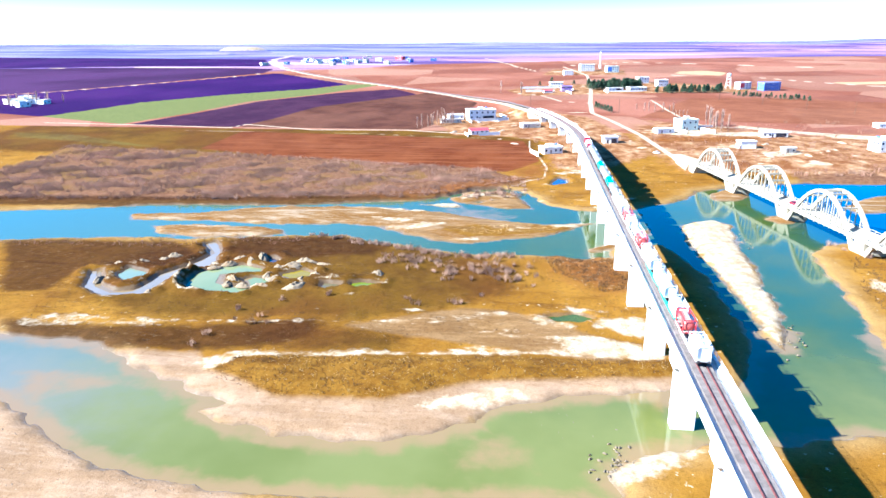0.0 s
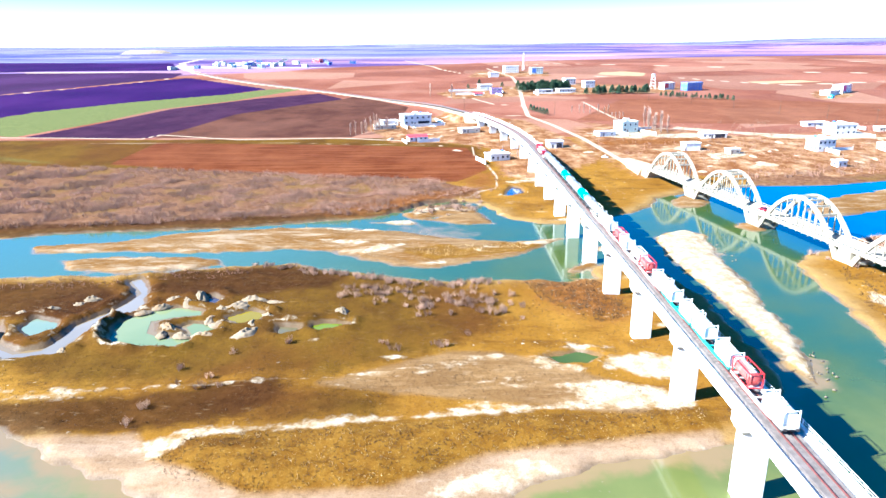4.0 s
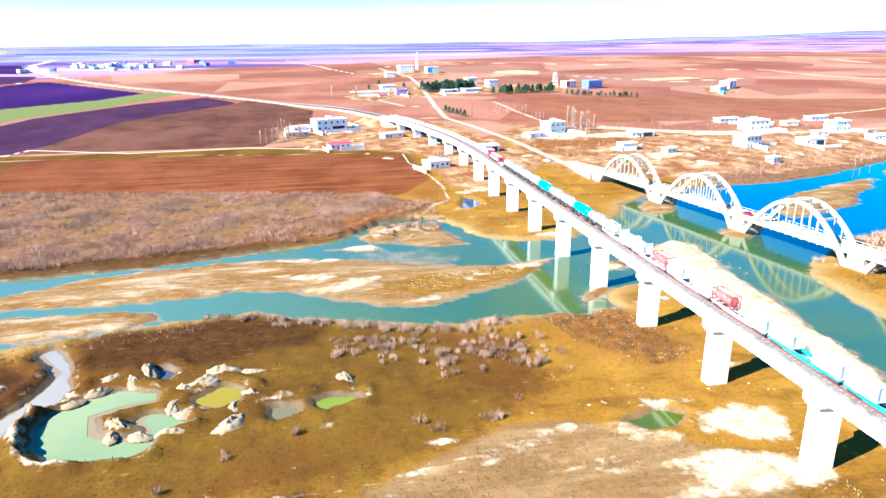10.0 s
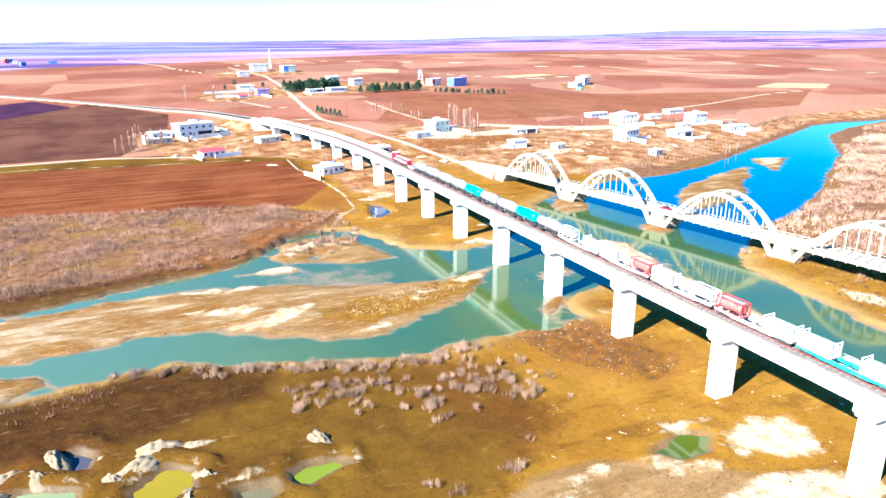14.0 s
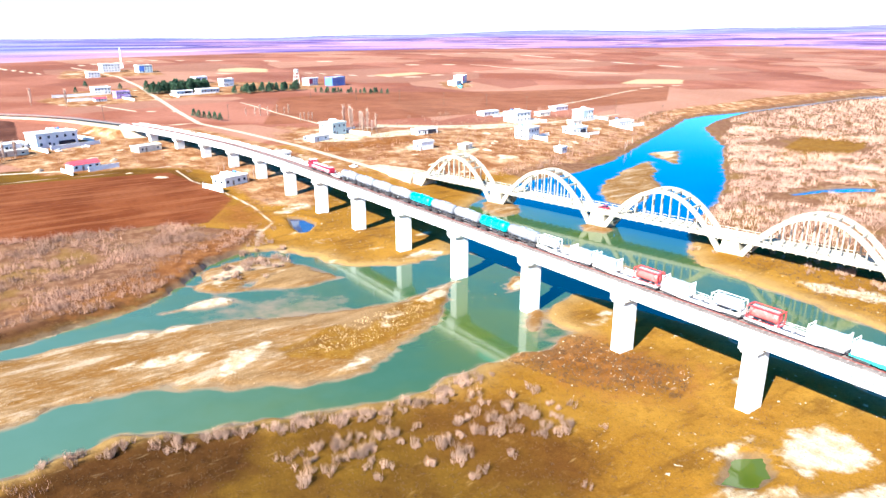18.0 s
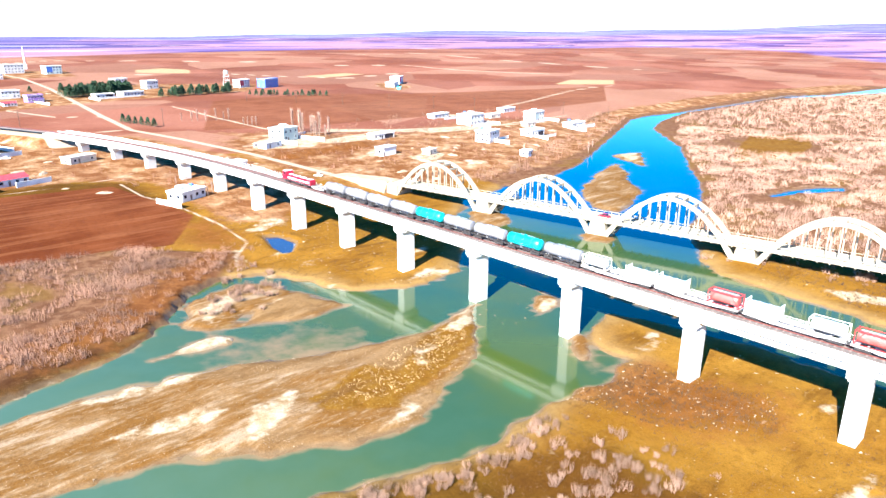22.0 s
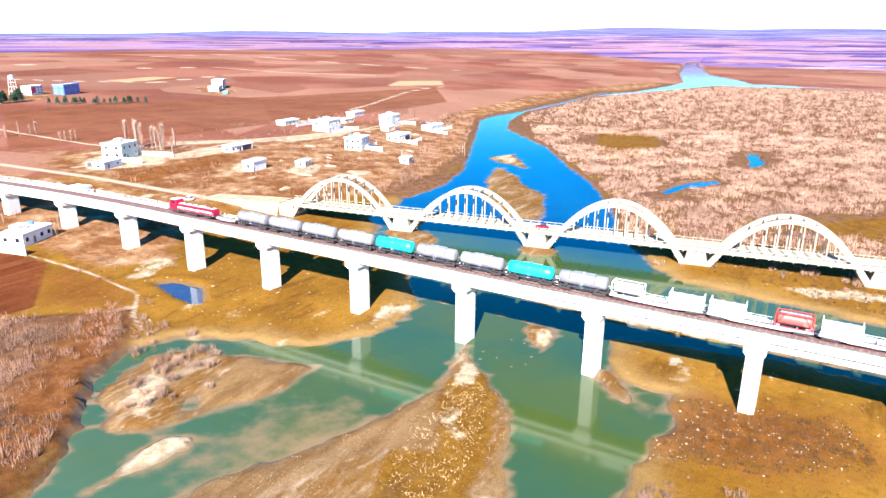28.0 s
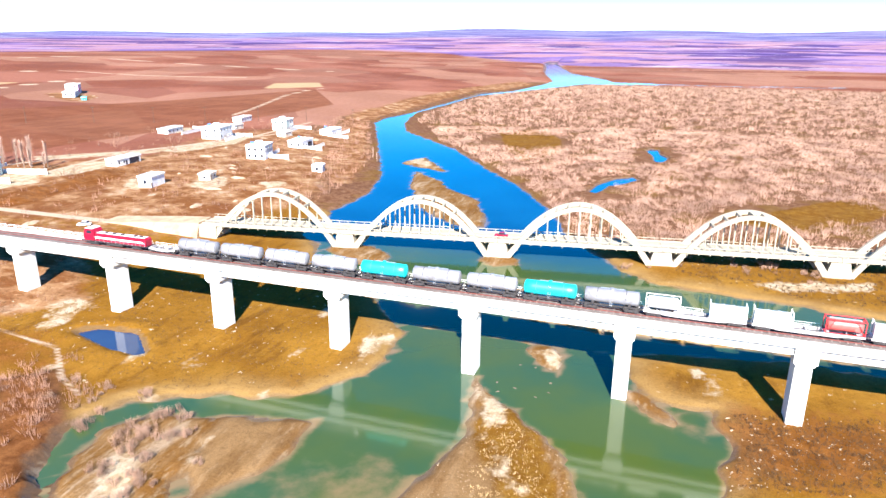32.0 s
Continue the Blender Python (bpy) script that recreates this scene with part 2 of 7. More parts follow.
MAIN_BAR = [(0, 1), (-8, 10), (-20, 19), (-25, 29), (-30, 40), (-35, 50), (-33, 63), (-25, 76), (-17, 86), (-13, 105), (-17, 118), (-17, 140), (-15, 162), (-17, 192), (-8, 199), (-4, 172), (7, 152), (12, 134), (15, 110), (16, 92), (10, 68), (4, 56), (0, 46), (-4, 33), (-6, 21), (-3, 11)]
SMALL_BARS = [[(-26, 179), (-21, 162), (-22, 135), (-25, 124), (-31, 122), (-35, 132), (-39, 154), (-35, 171)],
              [(38, 33), (49, 35), (54, 42), (52, 50), (46, 60), (35, 66), (28, 62), (31, 50), (33, 41)],
              [(20, 28), (30, 30), (38, 33), (34, 45), (27, 58), (23, 50), (19, 40)],
              [(22, 77), (25, 68), (25, 61), (21, 59), (19, 62), (20, 70)],
              [(-9, -13), (-15, -18), (-19, -9), (-18, -2), (-14, -5)],
              [(-31, -3), (-40, 3), (-42, 9), (-39, 9), (-31, 2)],
              [(68, -64), (58, -55), (44, -55), (46, -66), (56, -72), (68, -72)],
              [(18, -70), (13, -66), (6, -69), (6, -75), (12, -78), (18, -76)],
              [(108, -222), (101, -246), (73, -205), (85, -210)],
              [(90, -202), (68, -181), (60, -166), (42, -150), (31, -124), (27, -108), (36, -107), (50, -116), (63, -132), (80, -168)]]
SAND_STRIP = [(-1, -30), (10, -44), (0, -50), (-23, -46), (-61, -42), (-94, -38), (-114, -31), (-106, -29), (-91, -30), (-57, -29), (-25, -27)]
PONDS = {
    "teal": [(-88, 132), (-81, 134), (-76, 133), (-71, 129), (-68, 122), (-71, 114), (-75, 114), (-77, 120), (-79, 124), (-84, 122), (-87, 118), (-85, 114), (-82, 117), (-79, 115), (-80, 108), (-84, 107), (-87, 111), (-90, 111), (-94, 113), (-95, 120), (-93, 128)],
    "dark": [(-61, 118), (-59, 115), (-62, 112), (-66, 113), (-64, 117)],
    "yellow": [(-76, 107), (-70, 101), (-73, 97), (-78, 97), (-80, 102)],
    "lime": [(-81, 83), (-79, 80), (-80, 74), (-82, 73), (-85, 81), (-83, 83)],
    "brown": [(-81, 92), (-82, 85), (-85, 85), (-87, 90)],
    "olive": [(-100, 25), (-97, 16), (-100, 12), (-104, 16), (-104, 21)],
    "milky": [(-82, 158), (-75, 158), (-78, 150), (-84, 148), (-88, 152)],
    "backwater": [(-47, 146), (-43, 143), (-54, 136), (-61, 134.5), (-66, 132.5), (-72, 133.5), (-75, 138), (-86, 139.5), (-97, 140), (-100, 151), (-94, 161), (-80, 168), (-78, 165), (-91, 157), (-95, 150), (-93, 145), (-86, 144), (-80, 145), (-74, 142), (-67, 139), (-59, 138)],
    "blue": [(-20, -316), (-22, -328), (-27, -325), (-28, -310), (-33, -298), (-33, -285), (-29, -272), (-26, -279), (-25, -296)],
    "blue_reach": [(-1, -182), (-3, -201), (-10, -219), (-18, -226), (-21, -218), (-14, -204), (-8, -196), (-5, -178)],
    "pool": [(91, 14), (88, 10), (77, 9), (68, 16), (67, 19), (78, 18)]}
EARTH_RIDGE = [(196, -59), (201, -76), (200, -93), (206, -114)]
HEAPS = [(-64, 124, 0.75, 100), (-66, 120, 0.7, 60), (-62, 118, 0.7, 20), (-69, 105, 0.85, 130), (-65, 102, 0.8, 90), (-71, 109, 0.45, 60), (-78, 110, 0.5, 0), (-81, 106, 0.55, 110), (-83, 119, 0.55, 50), (-87, 119, 0.42, 0),
         (-88, 108, 0.55, 90), (-88, 114, 0.4, 80), (-87, 98, 0.8, 150), (-81, 98, 0.5, 0), (-69, 126, 0.45, 110), (-73, 130, 0.4, 120), (-76, 136, 0.5, 120), (-76, 95, 0.45, 40), (-66, 96, 0.45, 80), (-73, 76, 0.6, 20),
         (-64, 148, 0.6, 100), (-67, 150, 0.5, 110), (-71, 156, 0.6, 110), (-74, 162, 0.5, 90), (-96, 139, 0.4, 30), (-91, 147, 0.45, 0), (-88, 160, 0.45, 0), (-104, 86, 0.35, 90)]
OLD_BANK = [(-118, 132), (-115, 118), (-114, 105), (-113, 97), (-112, 88), (-111, 78), (-109, 69), (-106, 55), (-102, 42), (-100, 30)]
BERM = [(-75, 136), (-81, 137), (-87, 135.5), (-92, 133.5), (-95.5, 129), (-97, 122), (-97, 115)]
RED_FIELD = [(207, 240), (196, 116), (183, 34), (125, 24), (100, 42), (108, 110), (122, 170), (140, 240)]
GREEN_FIELD = [(268, 446), (311, 430), (367, 413), (438, 357), (502, 283), (554, 249), (557, 208), (444, 258), (382, 308), (301, 326), (234, 352)]
VIOLET_FIELD = [(284, 500), (268, 446), (311, 430), (367, 413), (438, 357), (502, 283), (556, 253), (715, 401), (642, 447), (558, 500), (456, 567), (414, 605), (300, 700)]
VIOLET_FIELD_NEAR = [(232, 345), (294, 322), (384, 297), (463, 238), (505, 184), (452, 149), (346, 227), (268, 241), (226, 252), (228, 294)]
VIOLET_FAR = [(795, 1000), (795, 914), (848, 684), (850, 463), (1160, 595), (1245, 858), (1345, 1370), (900, 1500)]
LILAC_FIELD = [(420, 610), (460, 572), (565, 506), (717, 424), (801, 438), (822, 689), (791, 912), (600, 1000)]
BROWN_FIELD = [(226, 250), (268, 242), (346, 228), (452, 150), (480, 140), (386, 80), (300, 85), (225, 112)]
GRASS_FIELD = [(200, 430), (194, 357), (149, 266), (139, 241), (129, 243), (140, 300), (165, 400)]
BRUSH_LAND = [(140, 330), (129, 217), (117, 135), (103, 56), (78, 30), (58, 46), (40, 68), (30, 88), (24, 119), (15, 165), (10, 221), (0, 330)]
BRUSH_EAST = [(150, -380), (108, -296), (53, -221), (18, -165), (2, -120), (-14, -92), (-60, -100), (-140, -110), (-330, -200), (-330, -900), (120, -800)]
PALE_YARDS = [[(100, -150), (125, -225), (160, -300), (204, -395), (210, -480), (245, -480), (235, -400), (190, -300), (150, -220), (118, -150)], [(207, -460), (212, -610), (216, -757), (190, -810), (178, -980), (215, -980), (240, -800), (250, -600), (240, -470)],
              [(96, 0), (140, -45), (215, -40), (300, -20), (345, 30), (320, 70), (300, 105), (262, 110), (225, 95), (200, 85), (196, 40), (180, 22), (135, 22), (110, 18)], [(440, 40), (470, -60), (490, -190), (560, -240), (600, -110), (560, 20), (500, 60)], [(690, 20), (700, -100), (790, -110), (800, 0)], [(440, -330), (480, -390), (530, -400), (535, -370), (480, -335)]]
PALE_VILLAGE = [(100, -50), (170, -25), (250, -35), (300, -60), (235, -160), (260, -250), (215, -330), (165, -285), (120, -205), (100, -150), (96, -100)]
EMBANKMENT = [(120, 0), (150, 1.2), (179, 3.5), (208, 7.5), (237, 12.5), (265, 18.5), (300, 28), (361, 50), (390, 67), (444, 110), (496, 157), (549, 209), (610, 272), (700, 350), (803, 423), (950, 500), (1150, 570), (1500, 650)]
ROADS = [([(846, -20), (700, -45), (585, -42), (390, -26), (323, -22), (277, -34), (215, -46), (150, -53), (116, -64), (108, -66)], 4.0),
         ([(1250, 130), (1046, 94), (846, 54), (759, 22), (745, -27)], 5.0),
         ([(208, 300), (205, 147), (197, 106), (194, 63), (196, 30), (212, 5)], 2.2),
         ([(185, 30), (160, 30), (140, 25), (111, 20), (87, 22), (75, 32), (66, 36)], 2.2),
         ([(236, 420), (230, 319), (223, 257), (240, 250), (218, 189), (222, 120), (209, 73)], 2.6),
         ([(236, -53), (227, -93), (235, -156), (226, -211), (220, -252), (230, -340)], 2.5),
         ([(323, -22), (330, 20), (310, 60), (285, 75)], 3.0),
         ([(262, -80), (250, -124), (234, -172), (221, -221), (212, -290)], 2.6), ([(300, -340), (316, -389), (360, -517), (375, -598), (367, -633)], 4.0), ([(1000, -630), (1074, -888), (809, -865), (521, -917)], 9.0),
         ([(792, -477), (756, -598), (636, -612), (528, -690)], 7.0), ([(420, -86), (344, -88), (287, -92), (262, -98)], 2.6), ([(871, -26), (1005, -142), (954, -216), (900, -420)], 7.0), ([(700, -160), (690, -268), (645, -309), (600, -372), (640, -515)], 6.0),
         ([(390, -26), (400, 0), (452, 20), (470, 50)], 3.0)]
ROADS += [([(380, 640), (414, 606), (456, 569), (558, 502), (642, 449), (717, 421)], 3.0), ([(791, 914), (822, 687), (826, 440)], 4.0)]
STRAW_PLOTS = [[(772, -181), (796, -225), (765, -250), (707, -226), (724, -164)], [(640, -330), (670, -420), (640, -440), (610, -350)], [(420, -560), (455, -640), (420, -700), (380, -640)]]


PALE_PATCHES = [([(-174, 18), (-167, 17), (-160, 10), (-157, 2), (-158, -4), (-164, 2), (-170, 10)], 1.0), ([(-105, 51), (-100, 44), (-98, 36), (-100, 31), (-103, 38), (-106, 45), (-108, 50)], 0.85), ([(-110, 54), (-110, 46), (-112, 36), (-116, 28), (-117, 31), (-114, 38), (-111, 53)], 0.9),
                ([(-101, 29), (-101, 26), (-105, 21), (-107, 16), (-109, 19), (-107, 24), (-106, 29)], 1.0), ([(-101, 11), (-99, 1), (-101, -6), (-107, -5), (-112, -1), (-112, 3), (-109, 7), (-107, 13)], 1.15),
                ([(-115, 27), (-112, 14), (-115, 2), (-120, -3), (-123, -3), (-126, 2), (-125, 15), (-119, 23)], 0.95), ([(-123, 50), (-120, 42), (-121, 30), (-124, 20), (-125, 30), (-125, 39), (-126, 49)], 0.85),
                ([(-113, 74), (-112, 70), (-113, 67), (-115, 72)], 1.0), ([(-95, 19), (-94, 13), (-95, 7), (-98, 12), (-98, 19)], 0.9), ([(-114, 133), (-115, 125), (-119, 121), (-120, 125), (-119, 130)], 0.9),
                ([(-113, 110), (-113, 106), (-116, 107), (-116, 110)], 0.8), ([(-148, 53), (-144, 43), (-140, 32), (-144, 29), (-149, 37), (-152, 47), (-151, 52)], 1.0),
                ([(-134, 104), (-130, 97), (-125, 61), (-121, 23), (-122, -4), (-125, 23), (-130, 61), (-135, 94), (-142, 99), (-143, 103)], 0.9), ([(-116, 167), (-112, 151), (-116, 122), (-121, 124), (-122, 144), (-125, 159)], 0.75),
                ([(-115, 78), (-110, 70), (-112, 64), (-116, 72)], 0.8), ([(-111, 64), (-105, 51), (-100, 37), (-100, 28), (-107, 43), (-112, 56)], 0.8), ([(-111, 45), (-109, 34), (-115, 23), (-115, 32)], 0.8),
                ([(-20, 77), (-12, 72), (-10, 61), (-15, 65), (-21, 74)], 1.1), ([(-1, 101), (-2, 83), (-9, 72), (-12, 78), (-8, 90), (-3, 100)], 0.85), ([(22, 77), (24, 63), (20, 61), (18, 66), (19, 77)], 1.1),
                ([(-27, 48), (-32, 46), (-35, 56), (-33, 60)], 0.9), ([(-14, 35), (-7, 24), (-10, 23), (-21, 36), (-21, 40)], 0.9), ([(-10, -12), (-14, -16), (-22, -5), (-19, -1)], 1.0), ([(-73, 8), (-79, 3), (-77, 8), (-74, 9)], 0.9),
                ([(-45, -3), (-46, -14), (-50, -10), (-48, -2)], 0.9), ([(-94, 18), (-95, 7), (-96, 7), (-97, 16), (-96, 19)], 1.0), ([(15, 100), (16, 77), (10, 64), (6, 76), (7, 91)], 0.8), ([(-4, 8), (-10, 11), (-13, 22), (-9, 20)], 1.1),
                ([(-9, 22), (-12, 25), (-16, 31), (-13, 29)], 1.1), ([(40, 59), (47, 48), (42, 48), (30, 60), (33, 62)], 0.95), ([(26, 58), (23, 50), (21, 54), (25, 58)], 0.9), ([(33, 51), (36, 41), (33, 38), (31, 48)], 0.85),
                ([(111, 5), (106, -2), (91, 1), (97, 6), (102, 14)], 0.8), ([(56, 34), (48, 30), (47, 33), (53, 36)], 0.9), ([(59, 18), (53, 16), (50, 20), (56, 22)], 0.9), ([(26, -2), (22, -11), (19, -8), (22, 7)], 1.0),
                ([(-46, -4), (-48, -18), (-49, -16), (-49, -3)], 0.9), ([(-58, -75), (-93, -88), (-91, -78), (-68, -70)], 1.0),
                ([(244, -62), (253, -77), (229, -100), (214, -86), (216, -70), (226, -54)], 1.05), ([(226, -98), (233, -119), (227, -144), (216, -139), (214, -113), (216, -95)], 1.05), ([(159, -110), (168, -131), (157, -135), (145, -118), (149, -106)], 1.05), ([(138, -130), (131, -141), (124, -136), (129, -124)], 1.05), ([(284, -240), (277, -261), (258, -240), (268, -227)], 1.05), ([(230, -167), (223, -215), (222, -250), (209, -217), (214, -174)], 1.05), ([(180, -96), (189, -109), (179, -114), (168, -103), (171, -92)], 1.05), ([(264, -125), (231, -170), (227, -214), (222, -208), (223, -163), (253, -118)], 1.05)]
DARK_EARTH = [[(-121, 163), (-123, 139), (-119, 115), (-112, 84), (-120, 84), (-128, 98), (-131, 119), (-131, 137), (-129, 156)], [(-54, 218), (-48, 158), (-65, 139), (-77, 149), (-74, 172), (-98, 171), (-99, 181)],
              [(-55, 135), (-35, 107), (-38, 90), (-50, 85), (-59, 103), (-60, 120)], [(-40, 134), (-38, 114), (-39, 89), (-46, 80), (-54, 85), (-53, 113), (-50, 132)],
              [(21, 108), (25, 101), (32, 84), (33, 66), (52, 51), (56, 54), (37, 68), (29, 90), (25, 110)],
              [(30, 96), (26, 119), (19, 165), (14, 221), (4, 330), (-5, 330), (4, 221), (9, 165), (16, 119), (22, 96)]]
UMBER_GRASS = [[(-42, 140), (-36, 100), (-46, 72), (-54, 50), (-62, 34), (-84, 34), (-98, 52), (-108, 76), (-112, 130), (-95, 165), (-60, 160)], [(-118, 60), (-112, 90), (-122, 100), (-128, 80), (-126, 62)],
               [(120, 26), (185, 26), (232, 90), (236, 260), (236, 420), (130, 420), (118, 170)]]
RUST_EARTH = [[(-46, 26), (-44, 10), (-50, 1), (-76, -6), (-82, 8), (-66, 22)], [(66, 62), (86, 38), (88, 23), (54, 47), (36, 72), (30, 95), (40, 110)], [(100, 40), (120, 30), (118, 20), (96, 20), (84, 30)]]
GOLD_GRASS = [[(-142, 101), (-133, 96), (-130, 73), (-126, 36), (-124, -3), (-131, -3), (-137, 18), (-141, 41), (-149, 58), (-151, 81), (-147, 94)], [(-16, 61), (-16, 45), (-22, 43), (-28, 51), (-20, 61)], [(25, 32), (33, 35), (29, 47), (24, 50)],
              [(-57, -146), (-80, -172), (-117, -214), (-125, -190), (-107, -164), (-79, -139)], [(86, -366), (58, -398), (38, -340), (30, -290), (44, -250), (62, -290)], [(-18, 60), (-12, 48), (-9, 32), (-7, 15), (-7, 8), (-17, 20), (-23, 34), (-26, 47), (-24, 56)]]
MUD_FLATS = [[(-134, 125), (-133, 106), (-141, 101), (-151, 81), (-150, 58), (-141, 41), (-133, -2), (-139, -1), (-140, 18), (-145, 29), (-150, 39), (-163, 51), (-164, 68), (-158, 89), (-148, 104)],
[(-113, 75), (-105, 59), (-99, 47), (-99, 36), (-106, 23), (-115, 12), (-123, 8), (-126, 10)],
             [(-160, 135), (-166, 117), (-177, 102), (-182, 80), (-186, 92), (-205, 84), (-235, 110), (-210, 190), (-160, 185)], [(-24, 78), (-19, 75), (-33, 59), (-35, 50), (-28, 48), (-30, 43), (-38, 53), (-33, 69)], [(11, 54), (2, 47), (-3, 28), (-5, 23), (-17, 42)],
             [(32, 48), (35, 34), (22, 30), (21, 43), (20, 56)], [(15, 80), (14, 62), (-2, 38), (-11, 32), (-9, 43), (1, 68)]]
SHALLOWS = [[(-157, 93), (-156, 70), (-163, 50), (-165, 64), (-163, 80)], [(-143, 145), (-142, 130), (-144, 108), (-150, 100), (-149, 115), (-155, 126), (-166, 122), (-166, 126)], [(-165, 44), (-156, 35), (-160, 29), (-168, 26), (-170, 42)],
            [(18, 56), (21, 41), (5, 41), (3, 48)], [(13, 54), (7, 32), (-4, 30), (0, 49)], [(-31, 0), (-48, 5), (-49, 14), (-43, 14), (-35, 10)]]
WET_FLAT = [(22, 74), (21, 60), (20, 50), (16, 40), (10, 33), (-1, 33), (-4, 45), (0, 60), (4, 68)]
PLOUGHED = [(297, -57), (276, -146), (278, -233), (277, -359), (279, -471), (372, -602), (424, -332), (451, -231), (433, -126)]
SPOTS = [(25, -4, 4), (56, 16, 3), (67, 21, 3), (53, 34, 4), (-48, -5, 3), (-48, -11, 2.5), (42, -16, 4), (34, 24, 3), (37, 7, 3), (-44, -13, 3), (-87, 27, 1.2), (-94, 47, 2.5), (-74, 7, 2), (-96, 14, 2), (-77, 5, 2.5), (-66, 95, 2.5), (-72, 77, 3), (-100, 60, 3), (-92, 80, 2), (-106, 92, 2.5), (-112, 88, 3), (-84, -8, 3), (80, 30, 4), (98, 12, 5)]


def distance_inside(px, py, outline):
    """Metres inside an outline (negative outside)."""
    pts = np.array(outline, float)
    far = np.full(px.shape, -60.0)
    lo, hi = pts.min(0) - 40, pts.max(0) + 40
    near = (px > lo[0]) & (px < hi[0]) & (py > lo[1]) & (py < hi[1])
    x, y = px[near], py[near]
    best = np.full(x.shape, 1e9)
    inside = np.zeros(x.shape, bool)
    for (ax, ay), (bx, by) in zip(pts, np.roll(pts, -1, 0)):
        dx, dy = bx - ax, by - ay
        k = np.clip(((x - ax) * dx + (y - ay) * dy) / (dx * dx + dy * dy), 0, 1)
        best = np.minimum(best, (x - ax - k * dx) ** 2 + (y - ay - k * dy) ** 2)
        cross = (ay > y) != (by > y)
        inside ^= cross & (x < ax + (y - ay) * dx / (dy if dy else 1e-9))
    best = np.sqrt(best)
    far[near] = np.where(inside, best, -best)
    return far


def distance_along(px, py, line):
    """Metres from a polyline."""
    pts = np.array(line, float)
    best = np.full(px.shape, 1e9)
    for (ax, ay), (bx, by) in zip(pts[:-1], pts[1:]):
        dx, dy = bx - ax, by - ay
        k = np.clip(((px - ax) * dx + (py - ay) * dy) / (dx * dx + dy * dy), 0, 1)
        best = np.minimum(best, (px - ax - k * dx) ** 2 + (py - ay - k * dy) ** 2)
    return np.sqrt(best)


def wobble(px, py, size, seed):
    """Smooth noise made of a few waves, about -1 to 1."""
    r = np.random.RandomState(seed)
    out = np.zeros_like(px)
    for k in range(7):
        a, f, p = r.uniform(0, 6.28), r.uniform(0.6, 2.2) / size, r.uniform(0, 6.28)
        out += np.sin((px * math.cos(a) + py * math.sin(a)) * f * 6.28 + p + 1.3 * np.sin((px * math.sin(a) - py * math.cos(a)) * f * 4.1 + p))
    return out / 4.0


def plain_height(px, py):
    """The undisturbed lie of the land: flood plain, terrace, slow rise, far ridge."""
    px0 = px
    px = px - np.interp(py, [-1900, -1000, -395, -265, -150], [190, 80, 110, 55, 0])
    z = 0.75 + 2.0 * smoothstep(105, 145, px) + 0.036 * np.clip(px - 90, 0, 810) + 0.004 * np.clip(px - 900, 0, 3000)
    far_y = smoothstep(-900, -2600, py)
    z = z * (1 - 0.55 * far_y) + 8.0 * far_y
    px = px0
    r = np.hypot(px, py)
    az = np.degrees(np.arctan2(py, px))
    ridge = np.interp(az, [-180, -110, -98, -80, -70, -60, -48, -40, -33, -17, 0, 60, 180], [100, 140, 140, 136, 128, 115, 108, 94, 80, 64, 56, 50, 45])
    bumpy = 1 + 0.05 * np.sin(np.radians(az) * 9 + 1) + 0.04 * np.sin(np.radians(az) * 23)
    up = smoothstep(1900, 4300, r)
    return z * (1 - up) + ridge * bumpy * up + up * (1 - up) * 14 * wobble(px, py, 900.0, 5)


def river_depth(px, py):
    """Metres inside the water, over all channels, less the bars."""
    wob = 1.1 * wobble(px, py, 16.0, 2) + 0.5 * wobble(px, py, 5.0, 3)
    d = np.full(px.shape, -60.0)
    for outline in (NORTH_WATER, UPSTREAM, EAST_CHANNEL, SOUTH_WATER):
        d = np.maximum(d, distance_inside(px, py, outline))
    for outline in [MAIN_BAR, SAND_STRIP] + SMALL_BARS:
        d = np.minimum(d, -distance_inside(px, py, outline))
    return d + wob


def pond_depth(px, py):
    d = np.full(px.shape, -60.0)
    for outline in PONDS.values():
        d = np.maximum(d, distance_inside(px, py, outline))
    return d + 0.4 * wobble(px, py, 6.0, 4)


def axis_lines(lo, hi, fine, growth, end, low_lo=None, high_hi=None, medium=2.2):
    """Lines that are close together from lo to hi, a little wider to the outer limits, then ever wider."""
    mid = np.arange(lo, hi + fine, fine)
    if low_lo is not None:
        mid = np.concatenate([np.arange(low_lo, lo - medium / 2, medium), mid])
    if high_hi is not None:
        mid = np.concatenate([mid, np.arange(mid[-1] + medium, high_hi, medium)])
    out = [fine]
    while sum(out) < end:
        out.append(out[-1] * growth)
    out = np.cumsum(out)
    return np.concatenate([mid[0] - out[::-1], mid, mid[-1] + out])


def lane(d, width):
    return np.clip(0.5 + (width / 2 - d) / 3.0, 0, 1)


def cover(d, width=3.0):
    return np.clip(0.5 + d / (2 * width), 0, 1)


